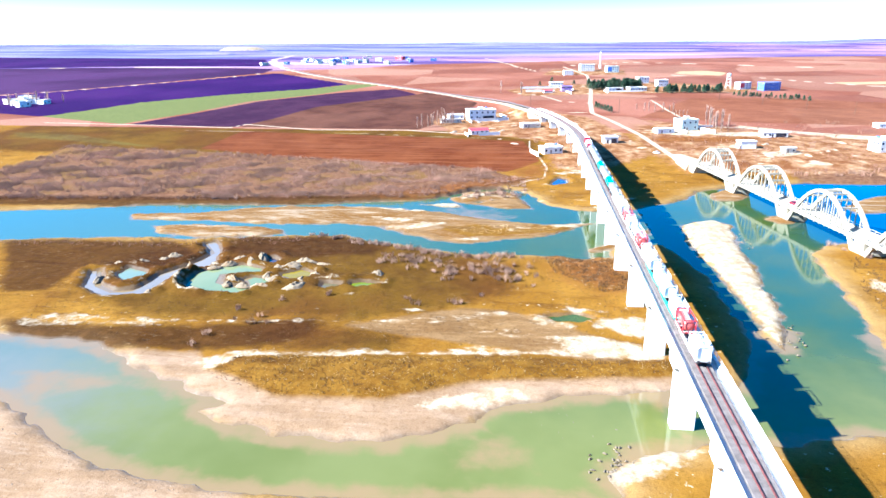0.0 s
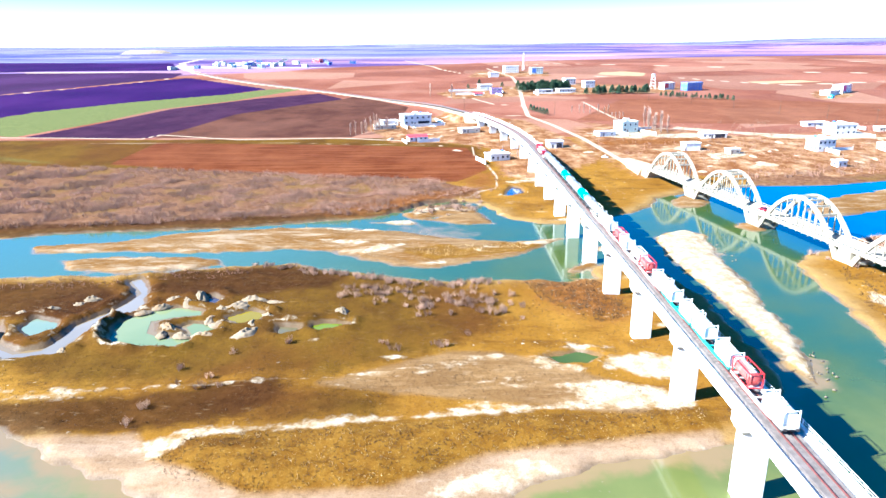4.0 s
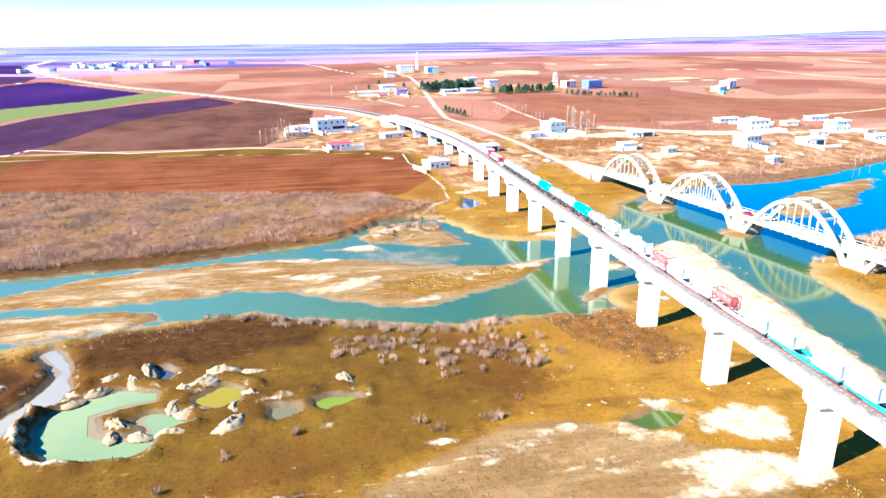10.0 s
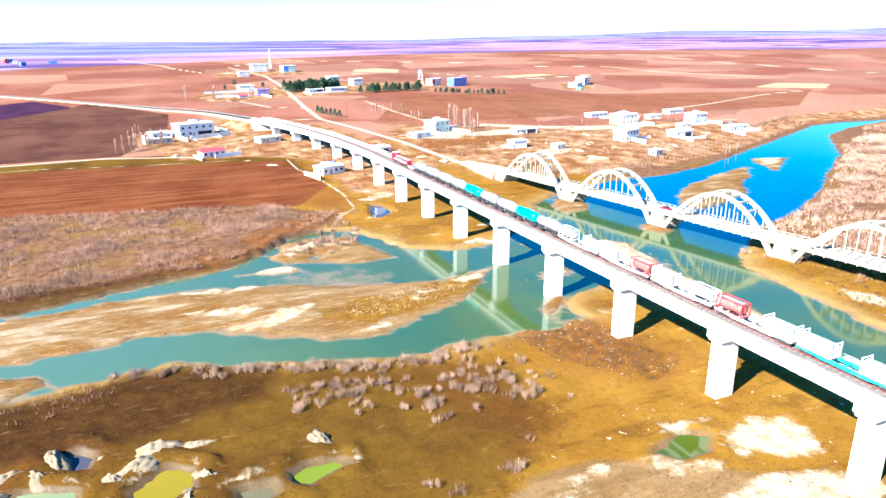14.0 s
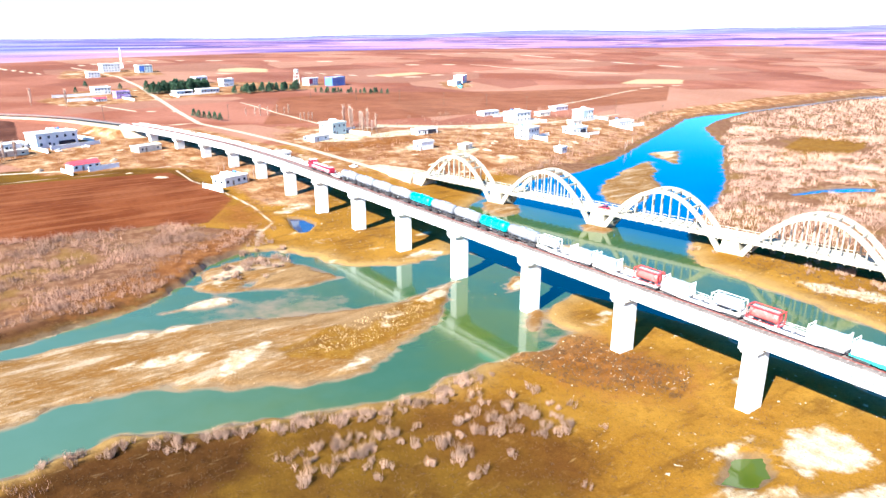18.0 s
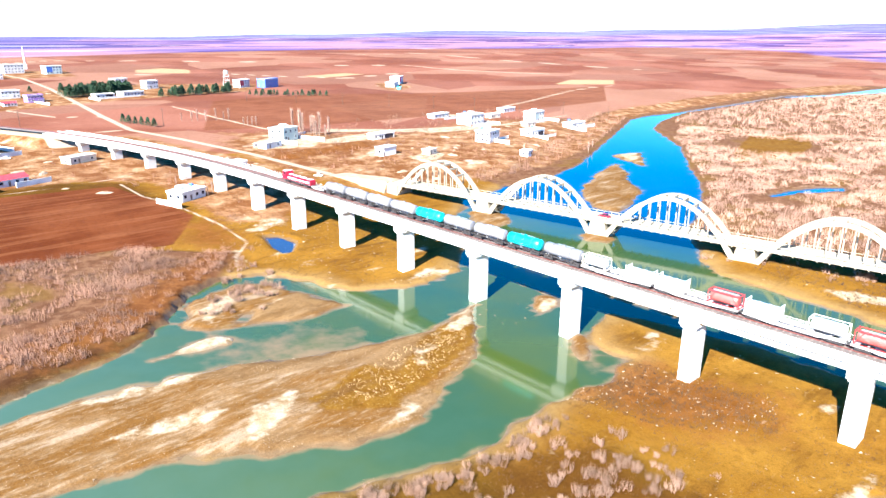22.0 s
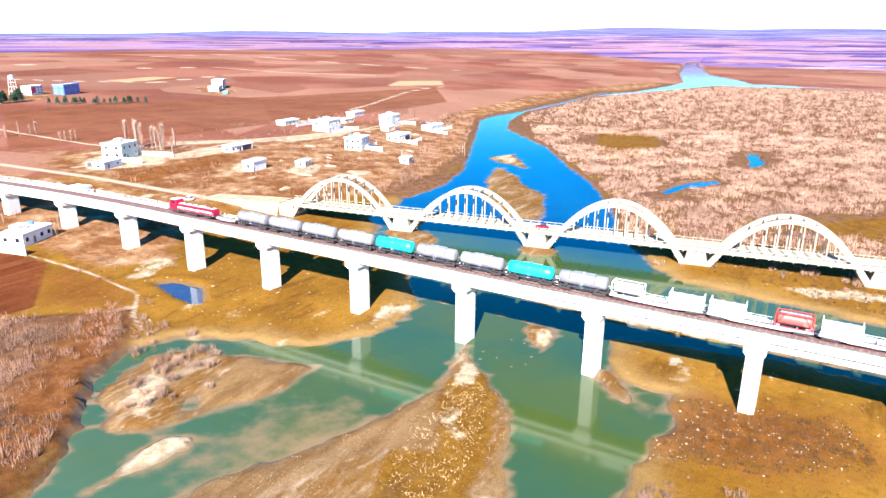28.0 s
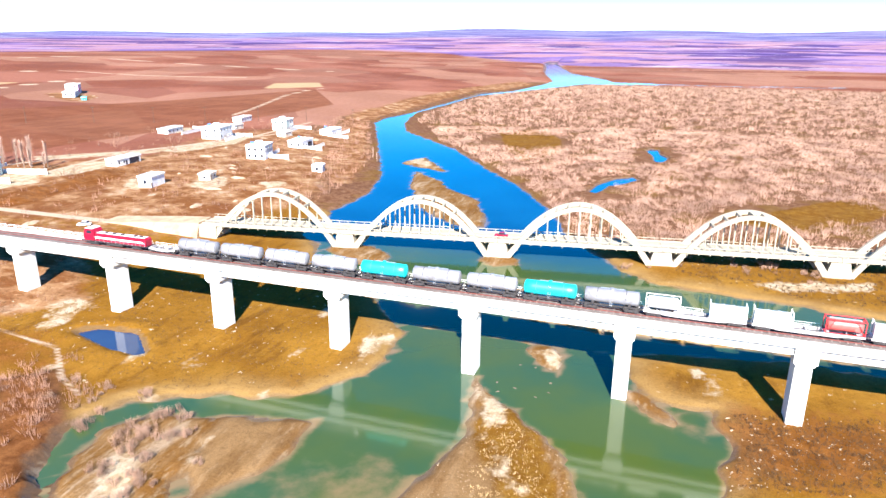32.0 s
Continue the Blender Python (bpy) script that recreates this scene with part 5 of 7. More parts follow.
def box_container(paint, label):
    """A clad tank container: a rounded shell between taller end frames."""
    root = tagged(empty("container"), label, "container", "containers on the goods train")
    bm = bmesh.new()
    # a rounded shell, ribbed along its length, lower than the end frames
    outline = [(-1.02, 0.2), (-1.1, 0.45), (-1.12, 1.45), (-1.02, 1.85), (-0.78, 2.12), (-0.4, 2.26), (0.4, 2.26), (0.78, 2.12), (1.02, 1.85), (1.12, 1.45), (1.1, 0.45), (1.02, 0.2)]
    rings = []
    for k in range(31):
        x = -2.82 + 5.64 * k / 30
        g = 0.985 if k % 5 == 2 else 1.0
        rings.append([bm.verts.new((x, y * g, 0.2 + (z - 0.2) * g)) for y, z in outline])
    for ra, rb in zip(rings[:-1], rings[1:]):
        for k in range(len(outline)):
            j = (k + 1) % len(outline)
            bm.faces.new((ra[k], ra[j], rb[j], rb[k]))
    bm.faces.new(rings[0][::-1])
    bm.faces.new(rings[-1])
    bmesh.ops.recalc_face_normals(bm, faces=bm.faces)
    part("body", bm, paint, root)
    for x in (-2.97, 2.97):
        f = bmesh.new()
        for y in (-1.15, 1.15):
            box(f, x - 0.08, x + 0.08, y - 0.08, y + 0.08, 0, 2.66)
        box(f, x - 0.06, x + 0.06, -1.06, 1.06, 0, 0.13)
        box(f, x - 0.06, x + 0.06, -1.06, 1.06, 2.48, 2.6)
        part("end_frame", f, paint, root)
    for y in (-1.15, 1.15):
        part("side_rail", block(-2.88, 2.88, y - 0.06, y + 0.06, 0.0, 0.12), paint, root)
    part("top_walkway", block(-2.5, 2.5, -0.28, 0.28, 2.29, 2.33), STEEL, root)
    for x in (-0.9, 0.9):
        part("hatch", tube(bmesh.new(), (x, 0, 2.335), (x, 0, 2.45), 0.24, n=10), STEEL, root)
    return root


def locomotive():
    root = tagged(empty("locomotive"), "red and white diesel locomotive at the head of the goods train", "locomotive")
    bm = bmesh.new()
    prism(bm, [(-9.3, 1.15), (-9.3, 2.6), (-8.9, 3.0), (-3.2, 3.0), (-3.2, 2.95), (5.6, 2.95), (5.6, 3.0), (8.7, 2.9), (9.2, 2.4), (9.2, 1.15)], -1.0, 1.0)
    part("body", bm, LOCO_RED, root)
    for y in (-1, 1):
        part("stripe", block(-8.4, 8.3, min(y * 1.003, y * 1.03), max(y * 1.003, y * 1.03), 1.75, 2.15), LOCO_WHITE, root, "white side stripe")
    bm = bmesh.new()
    prism(bm, [(5.7, 1.2), (5.6, 3.3), (6.1, 4.05), (8.0, 4.05), (8.6, 3.2), (8.7, 1.2)], -1.4, 1.4)
    cab = part("cab", bm, LOCO_RED, root)
    for y in (-1, 1):
        part("side_window", block(6.3, 7.7, min(y * 1.4, y * 1.425), max(y * 1.4, y * 1.425), 2.9, 3.6), DARK_GLASS, cab)
    bm = bmesh.new()
    bm.faces.new([bm.verts.new(p) for p in ((8.62, -1.1, 3.2), (8.62, 1.1, 3.2), (8.16, 1.1, 3.92), (8.16, -1.1, 3.92))])
    part("windscreen", bm, DARK_GLASS, cab)
    part("cab_roof", block(5.9, 8.2, -1.42, 1.42, 4.05, 4.15, 0.04), LOCO_WHITE, cab, "white roof")
    for x in (-7.2, -5.6, -1.8, 0.6, 3.0):
        part("roof_fan", tube(bmesh.new(), (x, 0, 2.96), (x, 0, 3.16), 0.55, n=14), DARK_IRON, root)
    part("hood_top", block(-8.7, 5.4, -0.72, 0.72, 3.0, 3.05), LOCO_WHITE, root)
    part("footplate", block(-9.5, 9.5, -1.45, 1.45, 1.0, 1.14), DARK_IRON, root)
    part("fuel_tank", block(-2.4, 2.4, -1.2, 1.2, 0.35, 0.95, 0.1), DARK_IRON, root)
    bm = bmesh.new()
    for y in (-1.42, 1.42):
        for k in range(13):
            tube(bm, (-9.2 + 1.2 * k, y, 1.14), (-9.2 + 1.2 * k, y, 2.0), 0.025, n=4)
        tube(bm, (-9.2, y, 2.0), (5.2, y, 2.0), 0.03, n=4)
    part("handrail", bm, WHITE_STEEL, root)
    for x in (-6.3, 6.3):
        bogie(root, x - 0.0)
    buffers(root, 9.9)
    return root


LEAD_TEAL = 19.0     # middle of the first teal tank


def on_track(x, dz=0.0):
    return pose(x, rail_y(x), RAIL_Z + dz, 0, 0, heading(x))


locomotive().matrix_basis = on_track(LEAD_TEAL + 69.6)
low = flat_wagon(GREY_FRAME, "short empty grey flat wagon behind the locomotive")
low.matrix_basis = on_track(LEAD_TEAL + 55.7) @ Matrix.Diagonal((0.42, 1, 1, 1))
grey_tank = tank_wagon(TANK_GREY, "grey steel tank wagon in the goods train")
teal_tank = tank_wagon(TANK_TEAL, "bright teal tank wagon in the goods train")
x = LEAD_TEAL + 46.0
first = {}
for k, tank in enumerate((grey_tank, grey_tank, grey_tank, grey_tank, teal_tank, grey_tank, grey_tank, teal_tank, grey_tank)):
    m = on_track(x - 11.5 * k)
    if tank in first:
        copy_thing(tank, m)
    else:
        tank.matrix_basis = m
        first[tank] = True
x = LEAD_TEAL - 60.5
flat_grey = flat_wagon(GREY_FRAME, "grey container flat wagon in the goods train")
flat_teal = flat_wagon(TEAL_FRAME, "teal container flat wagon in the goods train")
white_box = box_container(TANKER_WHITE, "white clad tank container with tall end frames on a flat wagon")
white_tank = tank_container(FRAME_CREAM, TANKER_WHITE, "white tank container in a cream frame on a flat wagon")
red_tank = tank_container(FRAME_RED, TANKER_RED, "faded red tank container in a red frame on a flat wagon")
loads = ((flat_grey, white_tank, white_box), (flat_grey, white_box, red_tank), (flat_grey, white_box, white_tank), (flat_grey, red_tank, white_box),
         (flat_teal, white_box, white_box), (flat_teal, white_box, white_box), (flat_grey, red_tank, white_box))
for k, (wagon, ahead, behind) in enumerate(loads):
    c = x - 18.2 * k
    for thing, m in ((wagon, on_track(c)), (ahead, on_track(c + 5.4, 1.225)), (behind, on_track(c - 5.6, 1.225))):
        if thing in first:
            copy_thing(thing, m)
        else:
            thing.matrix_basis = m
            first[thing] = True

# ---- ponds and pools ----
POND_COLOURS = {"teal": ((0.115, 0.150, 0.078), (0.155, 0.180, 0.092)), "yellow": ((0.146, 0.109, 0.005), (0.183, 0.134, 0.009)), "lime": ((0.085, 0.115, 0.005), (0.104, 0.134, 0.012)),
                "brown": ((0.079, 0.073, 0.037), (0.109, 0.091, 0.055)), "dark": ((0.03, 0.03, 0.05), (0.05, 0.045, 0.06)), "olive": ((0.027, 0.047, 0.005), (0.047, 0.066, 0.008)), "milky": ((0.109, 0.156, 0.117), (0.156, 0.187, 0.140)),
                "backwater": ((0.140, 0.124, 0.110), (0.185, 0.164, 0.146)), "pool": ((0.016, 0.031, 0.086), (0.023, 0.047, 0.101)),
                "blue": ((0.005, 0.055, 0.172), (0.008, 0.078, 0.203)), "blue_reach": ((0.005, 0.055, 0.172), (0.008, 0.078, 0.203))}
POND_LABELS = {"teal": "large hooked pond of milky green water between spoil heaps", "yellow": "small pond of mustard yellow water", "lime": "small pond of bright lime green water",
               "brown": "shallow brownish puddle beside the lime pond", "dark": "small dark puddle behind a pale earth mound", "olive": "dark olive pool beneath the viaduct", "milky": "round pond of pale milky water",
               "backwater": "grey muddy backwater reaching in from the river", "blue": "small bright blue pool among the scrub", "blue_reach": "narrow blue pool in an old side channel",
               "pool": "small bluish pool on the sandy shore"}
for key, outline in PONDS.items():
    bm = bmesh.new()
    c = Vector((sum(p[0] for p in outline) / len(outline), sum(p[1] for p in outline) / len(outline)))
    ring = []
    for p in outline:
        v = Vector(p)
        d = (v - c).normalized() * 2.2
        ring.append(bm.verts.new((v.x + d.x, v.y + d.y, 0.0)))
    bm.faces.new(ring)
    bmesh.ops.recalc_face_normals(bm, faces=bm.faces)
    if sum((f.normal.z for f in bm.faces)) < 0:
        bmesh.ops.reverse_faces(bm, faces=bm.faces)
    bm.transform(Matrix.Translation((0, 0, 0.05)))
    tagged(part("pond", bm, water_material("pond_water_" + key, *POND_COLOURS[key], 0.06, 0.08, 1.6)), POND_LABELS[key], "pond", "", "structure")

# ---- spoil heaps and stones ----
GRAVEL = surface("pale_gravel", (0.17, 0.125, 0.08), 0.95, 0, 0.25, 0.5, 5.0, 0.8, 0.25, (0.17, 0.095, 0.04), 0.7)
STONE = surface("river_stone", (0.12, 0.09, 0.062), 0.9, 0, 0.25, 1.0, 8.0, 0.5, 0.3)


def lump(name, r, h, seed, material, segs=26, rings=9):
    """A mound with an uneven foot and a rough, worn top."""
    bm = bmesh.new()
    rows = []
    for j in range(rings):
        u = j / rings
        row = []
        for k in range(segs):
            a = 2 * math.pi * k / segs
            jag = 1 + 0.22 * noise.noise((math.cos(a) * 2.6 + seed * 3, math.sin(a) * 2.6, seed + u * 2)) + 0.35 * noise.noise((math.cos(a) * 1.3 + seed, math.sin(a) * 1.3, seed * 0.7)) + 0.10 * noise.noise((math.cos(a) * 4 + seed, math.sin(a) * 4, u * 3))
            rr = r * jag * (1 - u)
            t2 = min(1.0, (1 - u) ** 2)
            z = h * (1 - t2) ** 1.6 * (1 + 0.3 * noise.noise((rr * math.cos(a) * 2.3, rr * math.sin(a) * 2.3, seed * 2)) + 0.5 * noise.noise((rr * math.cos(a) * 0.8, rr * math.sin(a) * 0.8, seed))) - (0.5 if j == 0 else 0)
            row.append(bm.verts.new((rr * math.cos(a) * 1.25, rr * math.sin(a) * 0.85, z)))
        rows.append(row)
    top = bm.verts.new((0, 0, h * 1.02))
    for a, b in zip(rows[:-1], rows[1:]):
        for k in range(segs):
            bm.faces.new((a[k], a[(k + 1) % segs], b[(k + 1) % segs], b[k]))
    for k in range(segs):
        bm.faces.new((rows[-1][k], rows[-1][(k + 1) % segs], top))
    return part(name, bm, material, smooth=True)


heap_kinds = [tagged(lump("earth_mound", 4.2, 1.9, s, GRAVEL, 32, 12), "pale weathered earth mound beside the ponds", "mound", "mounds by the ponds") for s in (1.3, 4.7, 9.2, 6.1)]
for k, (hx, hy, hs, turn) in enumerate(HEAPS):
    m = Matrix.Translation((hx, hy, 0.5)) @ Matrix.Rotation(radians(turn), 4, 'Z') @ Matrix.Diagonal((hs * 1.15, hs * 0.9, hs * (0.8 + 0.2 * (k % 3)), 1))
    if k < 4:
        heap_kinds[k].matrix_basis = m
    else:
        o = heap_kinds[k % 4].copy()
        scene.collection.objects.link(o)
        o.matrix_basis = m
stone_kind = tagged(lump("stone", 0.55, 0.6, 2.2, STONE, segs=9, rings=4), "pale boulder lying in the shallows", "stone", "stones in the shallows")
rng = random.Random(5)
spots = [(-12 + rng.gauss(0, 4), 6 + rng.gauss(0, 5), 0.0) for _ in range(8)] + [(-165 + rng.gauss(0, 3), 13 + rng.gauss(0, 2.2), 0.2) for _ in range(45)] + [(-152 + rng.gauss(0, 3), 22 + rng.gauss(0, 4), -0.1) for _ in range(12)]
spots += [(-102 + rng.gauss(0, 8), -34 + rng.gauss(0, 2), 0.3) for _ in range(30)] + [(rng.uniform(-30, 0), rng.uniform(-50, -44), 0.1) for _ in range(24)]
for k, (sx, sy, sz) in enumerate(spots):
    m = Matrix.Translation((sx, sy, sz)) @ Matrix.Rotation(rng.uniform(0, 6), 4, 'Z') @ Matrix.Diagonal((rng.uniform(0.3, 0.75), rng.uniform(0.25, 0.55), rng.uniform(0.15, 0.32), 1))
    if k == 0:
        stone_kind.matrix_basis = m
    else:
        o = stone_kind.copy()
        scene.collection.objects.link(o)
        o.matrix_basis = m

# ---- bare bushes ----
TWIG = surface("dry_twigs", (0.28, 0.170, 0.120), 0.9, 0, 0.25, 0.3, 3.0, 0.0, 0.35)
TWIG_PINK = surface("pinkish_dry_scrub", (0.335, 0.205, 0.155), 0.9, 0, 0.4, 0.05, 1.2, 0.0, 0, (0.21, 0.11, 0.07), 0.5)
TWIG_GREY = surface("grey_dry_scrub", (0.245, 0.134, 0.092), 0.9, 0, 0.42, 0.05, 1.2, 0.0, 0, (0.19, 0.10, 0.065), 0.55)


def twig(verts, faces, base, tip, w):
    d = Vector(tip) - Vector(base)
    side = d.cross(Vector((0.31, 0.17, 1.0)))
    if side.length < 1e-4:
        side = Vector((1, 0, 0))
    side = side.normalized() * w
    i = len(verts)
    verts.extend((Vector(base) - side, Vector(base) + side, Vector(tip)))
    faces.append((i, i + 1, i + 2))


def bush_shape(r, h, count, seed, w=0.07):
    """A dry shrub: a clump of stems that fan upwards and fork into fine twigs."""
    g = random.Random(seed)
    verts, faces = [], []
    clumps = [(g.gauss(0, 0.45) * r, g.gauss(0, 0.45) * r, g.uniform(0.6, 1.1)) for _ in range(5)]
    for k in range(count):
        cx, cy, high = clumps[k % 5]
        a, lean = g.uniform(0, 6.28), g.random() ** 0.6 * 0.42
        b = Vector((cx + math.cos(a) * 0.12 * r, cy + math.sin(a) * 0.12 * r, -0.2))
        mid = b + Vector((math.cos(a) * r * lean, math.sin(a) * r * lean, h * high * g.uniform(0.3, 0.65)))
        twig(verts, faces, b, mid + (mid - b) * 0.25, w)
        for _ in range(4):
            c = mid + Vector((g.gauss(0, 0.16) * r, g.gauss(0, 0.16) * r, h * high * g.uniform(0.12, 0.45)))
            twig(verts, faces, b.lerp(mid, g.uniform(0.3, 1.0)), c, w * 0.75)
    return verts, faces


def mesh_from(name, verts, faces, material):
    me = bpy.data.meshes.new(name)
    me.from_pydata([tuple(v) for v in verts], [], faces)
    me.materials.append(material)
    return me


def surface_z(x, y):
    return float(land_z([x], [y])[0])


bush_meshes = [mesh_from("bare_bush", *bush_shape(1.25, 2.8, 84, s, 0.017), TWIG) for s in range(5)]
rng = random.Random(11)
bank = [(-31, 112), (-33, 100), (-36, 91), (-40, 84), (-43, 76), (-46, 66), (-49, 57), (-51, 49), (-50, 42), (-48, 31)]
bush_spots = []
for (ax, ay), (bx, by) in zip(bank[:-1], bank[1:]):
    for _ in range(10):
        u = rng.random()
        bush_spots.append((ax + (bx - ax) * u - abs(rng.gauss(0, 1.6)) - 1, ay + (by - ay) * u + rng.gauss(0, 0.8), rng.uniform(0.5, 1.0)))
for cx, cy, spread, count in ((-55, 73, 2.5, 12), (-63, 68, 2.2, 14), (-60, 58, 2.5, 10), (-67, 47, 2.2, 18), (-70, 53, 1.8, 11), (-66, 37, 2.2, 18), (-69, 30, 2, 6), (-53, 64, 3, 7), (-96, 61, 1.5, 3), (-78, 31, 3, 3), (-105, 92, 4, 4), (-92, 45, 4, 4), (-118, 110, 6, 5)):
    for _ in range(count):
        bush_spots.append((cx + rng.gauss(0, spread * 1.4), cy + rng.gauss(0, spread * 1.4), rng.uniform(0.45, 1.05)))
for cx, cy, sx, sy, count in ((44, 42, 3.5, 3.0, 26), (38, 54, 3.5, 3, 14), (53, 33, 3, 2, 4), (60, 40, 3, 4, 7), (66, 34, 4, 4, 8), (-60, -92, 14, 6, 26), (-30, -84, 4, 3, 8)):
    for _ in range(count):
        bush_spots.append((cx + rng.gauss(0, sx), cy + rng.gauss(0, sy), rng.uniform(0.5, 1.1)))
for k, (bx, by, s) in enumerate(bush_spots[:300]):
    ob = new("bare_bush", bush_meshes[k % 5])
    ob.matrix_basis = Matrix.Translation((bx, by, max(0.0, surface_z(bx, by)))) @ Matrix.Rotation(rng.uniform(0, 6.28), 4, 'Z') @ Matrix.Scale(s, 4)
    tagged(ob, "leafless pinkish-brown willow bush on the river bank", "bush", "bushes on the banks")


def scrub(name, outline, count, size, seed, label, gaps=(), twigs=7, clump=0.0, material=None, wide=0.030, patch=30.0):
    """Dense dry scrub over a stretch of land, as one mass."""
    r = np.random.RandomState(seed)
    pts = np.array(outline, float)
    lo, hi = pts.min(0), pts.max(0)
    xs, ys = r.uniform(lo[0], hi[0], count * 3), r.uniform(lo[1], hi[1], count * 3)
    keep = (distance_inside(xs, ys, outline) > 1) & (river_depth(xs, ys) < -2.5) & (pond_depth(xs, ys) < -1.5)
    keep &= (wobble(xs, ys, patch, seed) + 0.6 * wobble(xs, ys, 9.0, seed + 1)) > r.uniform(-1.3 + clump, 0.5 + 0.6 * clump, len(xs))
    for gx, gy, gr in gaps:
        keep &= np.hypot(xs - gx, ys - gy) > gr * r.uniform(0.8, 1.2, len(xs))
    xs, ys = xs[keep][:count], ys[keep][:count]
    zs = land_z(xs, ys)
    n = len(xs)
    s = size * r.uniform(0.5, 1.3, n)
    a, lean = r.uniform(0, 6.28, (n, twigs)), r.uniform(0.1, 0.95, (n, twigs))
    base = np.stack([xs[:, None] + 0.35 * np.cos(a) * s[:, None], ys[:, None] + 0.35 * np.sin(a) * s[:, None], zs[:, None] - 0.15 + 0 * a], -1)
    tip = np.stack([xs[:, None] + np.cos(a) * lean * s[:, None], ys[:, None] + np.sin(a) * lean * s[:, None], zs[:, None] + s[:, None] * r.uniform(0.55, 1.25, (n, twigs))], -1)
    b = r.uniform(0, 6.28, (n, twigs))
    side = np.stack([np.cos(b), np.sin(b), 0 * b], -1) * (wide * s)[:, None, None]
    v = np.stack([base - side, base + side, tip], 2).reshape(-1, 3)
    me = bpy.data.meshes.new(name)
    me.from_pydata(v.tolist(), [], np.arange(len(v)).reshape(-1, 3).tolist())
    me.materials.append(material or TWIG_GREY)
    return tagged(new(name, me), label, "scrub", "", "stuff")


scrub("dry_scrub", BRUSH_LAND, 24000, 1.5, 3, "pinkish-grey leafless scrub covering the flat river bank", twigs=12, clump=0.95)
scrub("dry_scrub", [(150, -380), (108, -296), (53, -221), (18, -165), (2, -120), (-14, -92), (-60, -100), (-150, -115), (-220, -200), (-220, -420), (0, -430)], 30000, 1.8, 7,
      "dense pinkish leafless scrub on the plain beyond the old bridge", ((60, -330, 36), (-75, -160, 20), (-100, -178, 20), (-27, -300, 17), (-27, -322, 12), (-27, -278, 13), (-5, -190, 9), (-12, -212, 13), (-60, -150, 12), (-5, -172, 10)), 8, 0.3, TWIG_PINK)
scrub("dry_scrub", [(0, -430), (-220, -420), (-420, -560), (-420, -1000), (90, -990), (150, -840), (188, -690), (190, -560), (182, -450), (165, -395), (120, -395)], 22000, 2.9, 9, "far pinkish scrub plain beside the river", (), 7, 0.4, TWIG_PINK)
scrub("dry_scrub", [(66, 62), (86, 38), (90, 23), (70, 24), (54, 44), (38, 68), (30, 88), (36, 110)], 900, 1.35, 29, "sparse leafless shrubs above the cut river bank", (), 12, 0.6)
scrub("dry_grass", [(-31, 108), (-41, 152), (-48, 240), (-62, 240), (-54, 150), (-44, 108)], 700, 1.0, 13, "dry reeds along the near bank")
scrub("dry_grass", [(100, -60), (170, -60), (215, -150), (200, -280), (150, -260), (118, -190), (100, -120)], 900, 1.3, 15, "thin dry weeds round the village plots")

scrub("bare_thicket", [(98, -90), (104, -150), (125, -225), (160, -300), (205, -395), (235, -400), (215, -320), (180, -290), (145, -200), (118, -120)], 1500, 2.6, 17, "leafless thicket along the river bank below the village", (), 9, 0.5)
scrub("bare_thicket", [(120, -60), (170, -40), (260, -60), (290, -200), (290, -330), (220, -340), (150, -210)], 700, 2.4, 19, "scattered leafless shrubs between the village plots", (), 9, 0.9)
scrub("bare_thicket", [(100, 22), (118, -20), (190, -30), (300, -10), (330, 60), (270, 110), (215, 90), (195, 30)], 420, 1.9, 23, "scattered leafless shrubs on rough ground by the viaduct", (), 9, 0.9)

# tufts of dry grass and loose stones on the flood plain
def pebbles(name, outline, count, size, seed, label, material, gap=-1.0):
    """Loose stones, each a small uneven wedge, as one mass."""
    r = np.random.RandomState(seed)
    pts = np.array(outline, float)
    xs, ys = r.uniform(pts[:, 0].min(), pts[:, 0].max(), count * 4), r.uniform(pts[:, 1].min(), pts[:, 1].max(), count * 4)
    keep = (distance_inside(xs, ys, outline) > 0.5) & (river_depth(xs, ys) < gap) & (wobble(xs, ys, 14.0, seed) > r.uniform(-0.9, 0.9, len(xs)))
    xs, ys = xs[keep][:count], ys[keep][:count]
    n = len(xs)
    zs = land_z(xs, ys)
    s = size * r.uniform(0.4, 1.0, n) ** 1.5
    a = r.uniform(0, 6.28, n)[:, None] + np.arange(5)[None, :] * 1.2566
    ring = np.stack([xs[:, None] + np.cos(a) * s[:, None] * r.uniform(0.7, 1.2, (n, 5)), ys[:, None] + np.sin(a) * s[:, None] * r.uniform(0.6, 1.1, (n, 5)), zs[:, None] - 0.12 + 0 * a], -1)
    top = np.stack([xs + r.normal(0, 0.2, n) * s, ys + r.normal(0, 0.2, n) * s, zs + s * r.uniform(0.35, 0.7, n)], -1)[:, None, :]
    v = np.concatenate([ring, top], 1).reshape(-1, 3)
    k = np.arange(n)[:, None] * 6
    faces = np.concatenate([np.stack([k[:, 0] + j, k[:, 0] + (j + 1) % 5, k[:, 0] + 5], -1) for j in range(5)])
    me = bpy.data.meshes.new(name)
    me.from_pydata(v.tolist(), [], faces.tolist())
    me.materials.append(material)
    return tagged(new(name, me), label, "stones", "", "stuff")


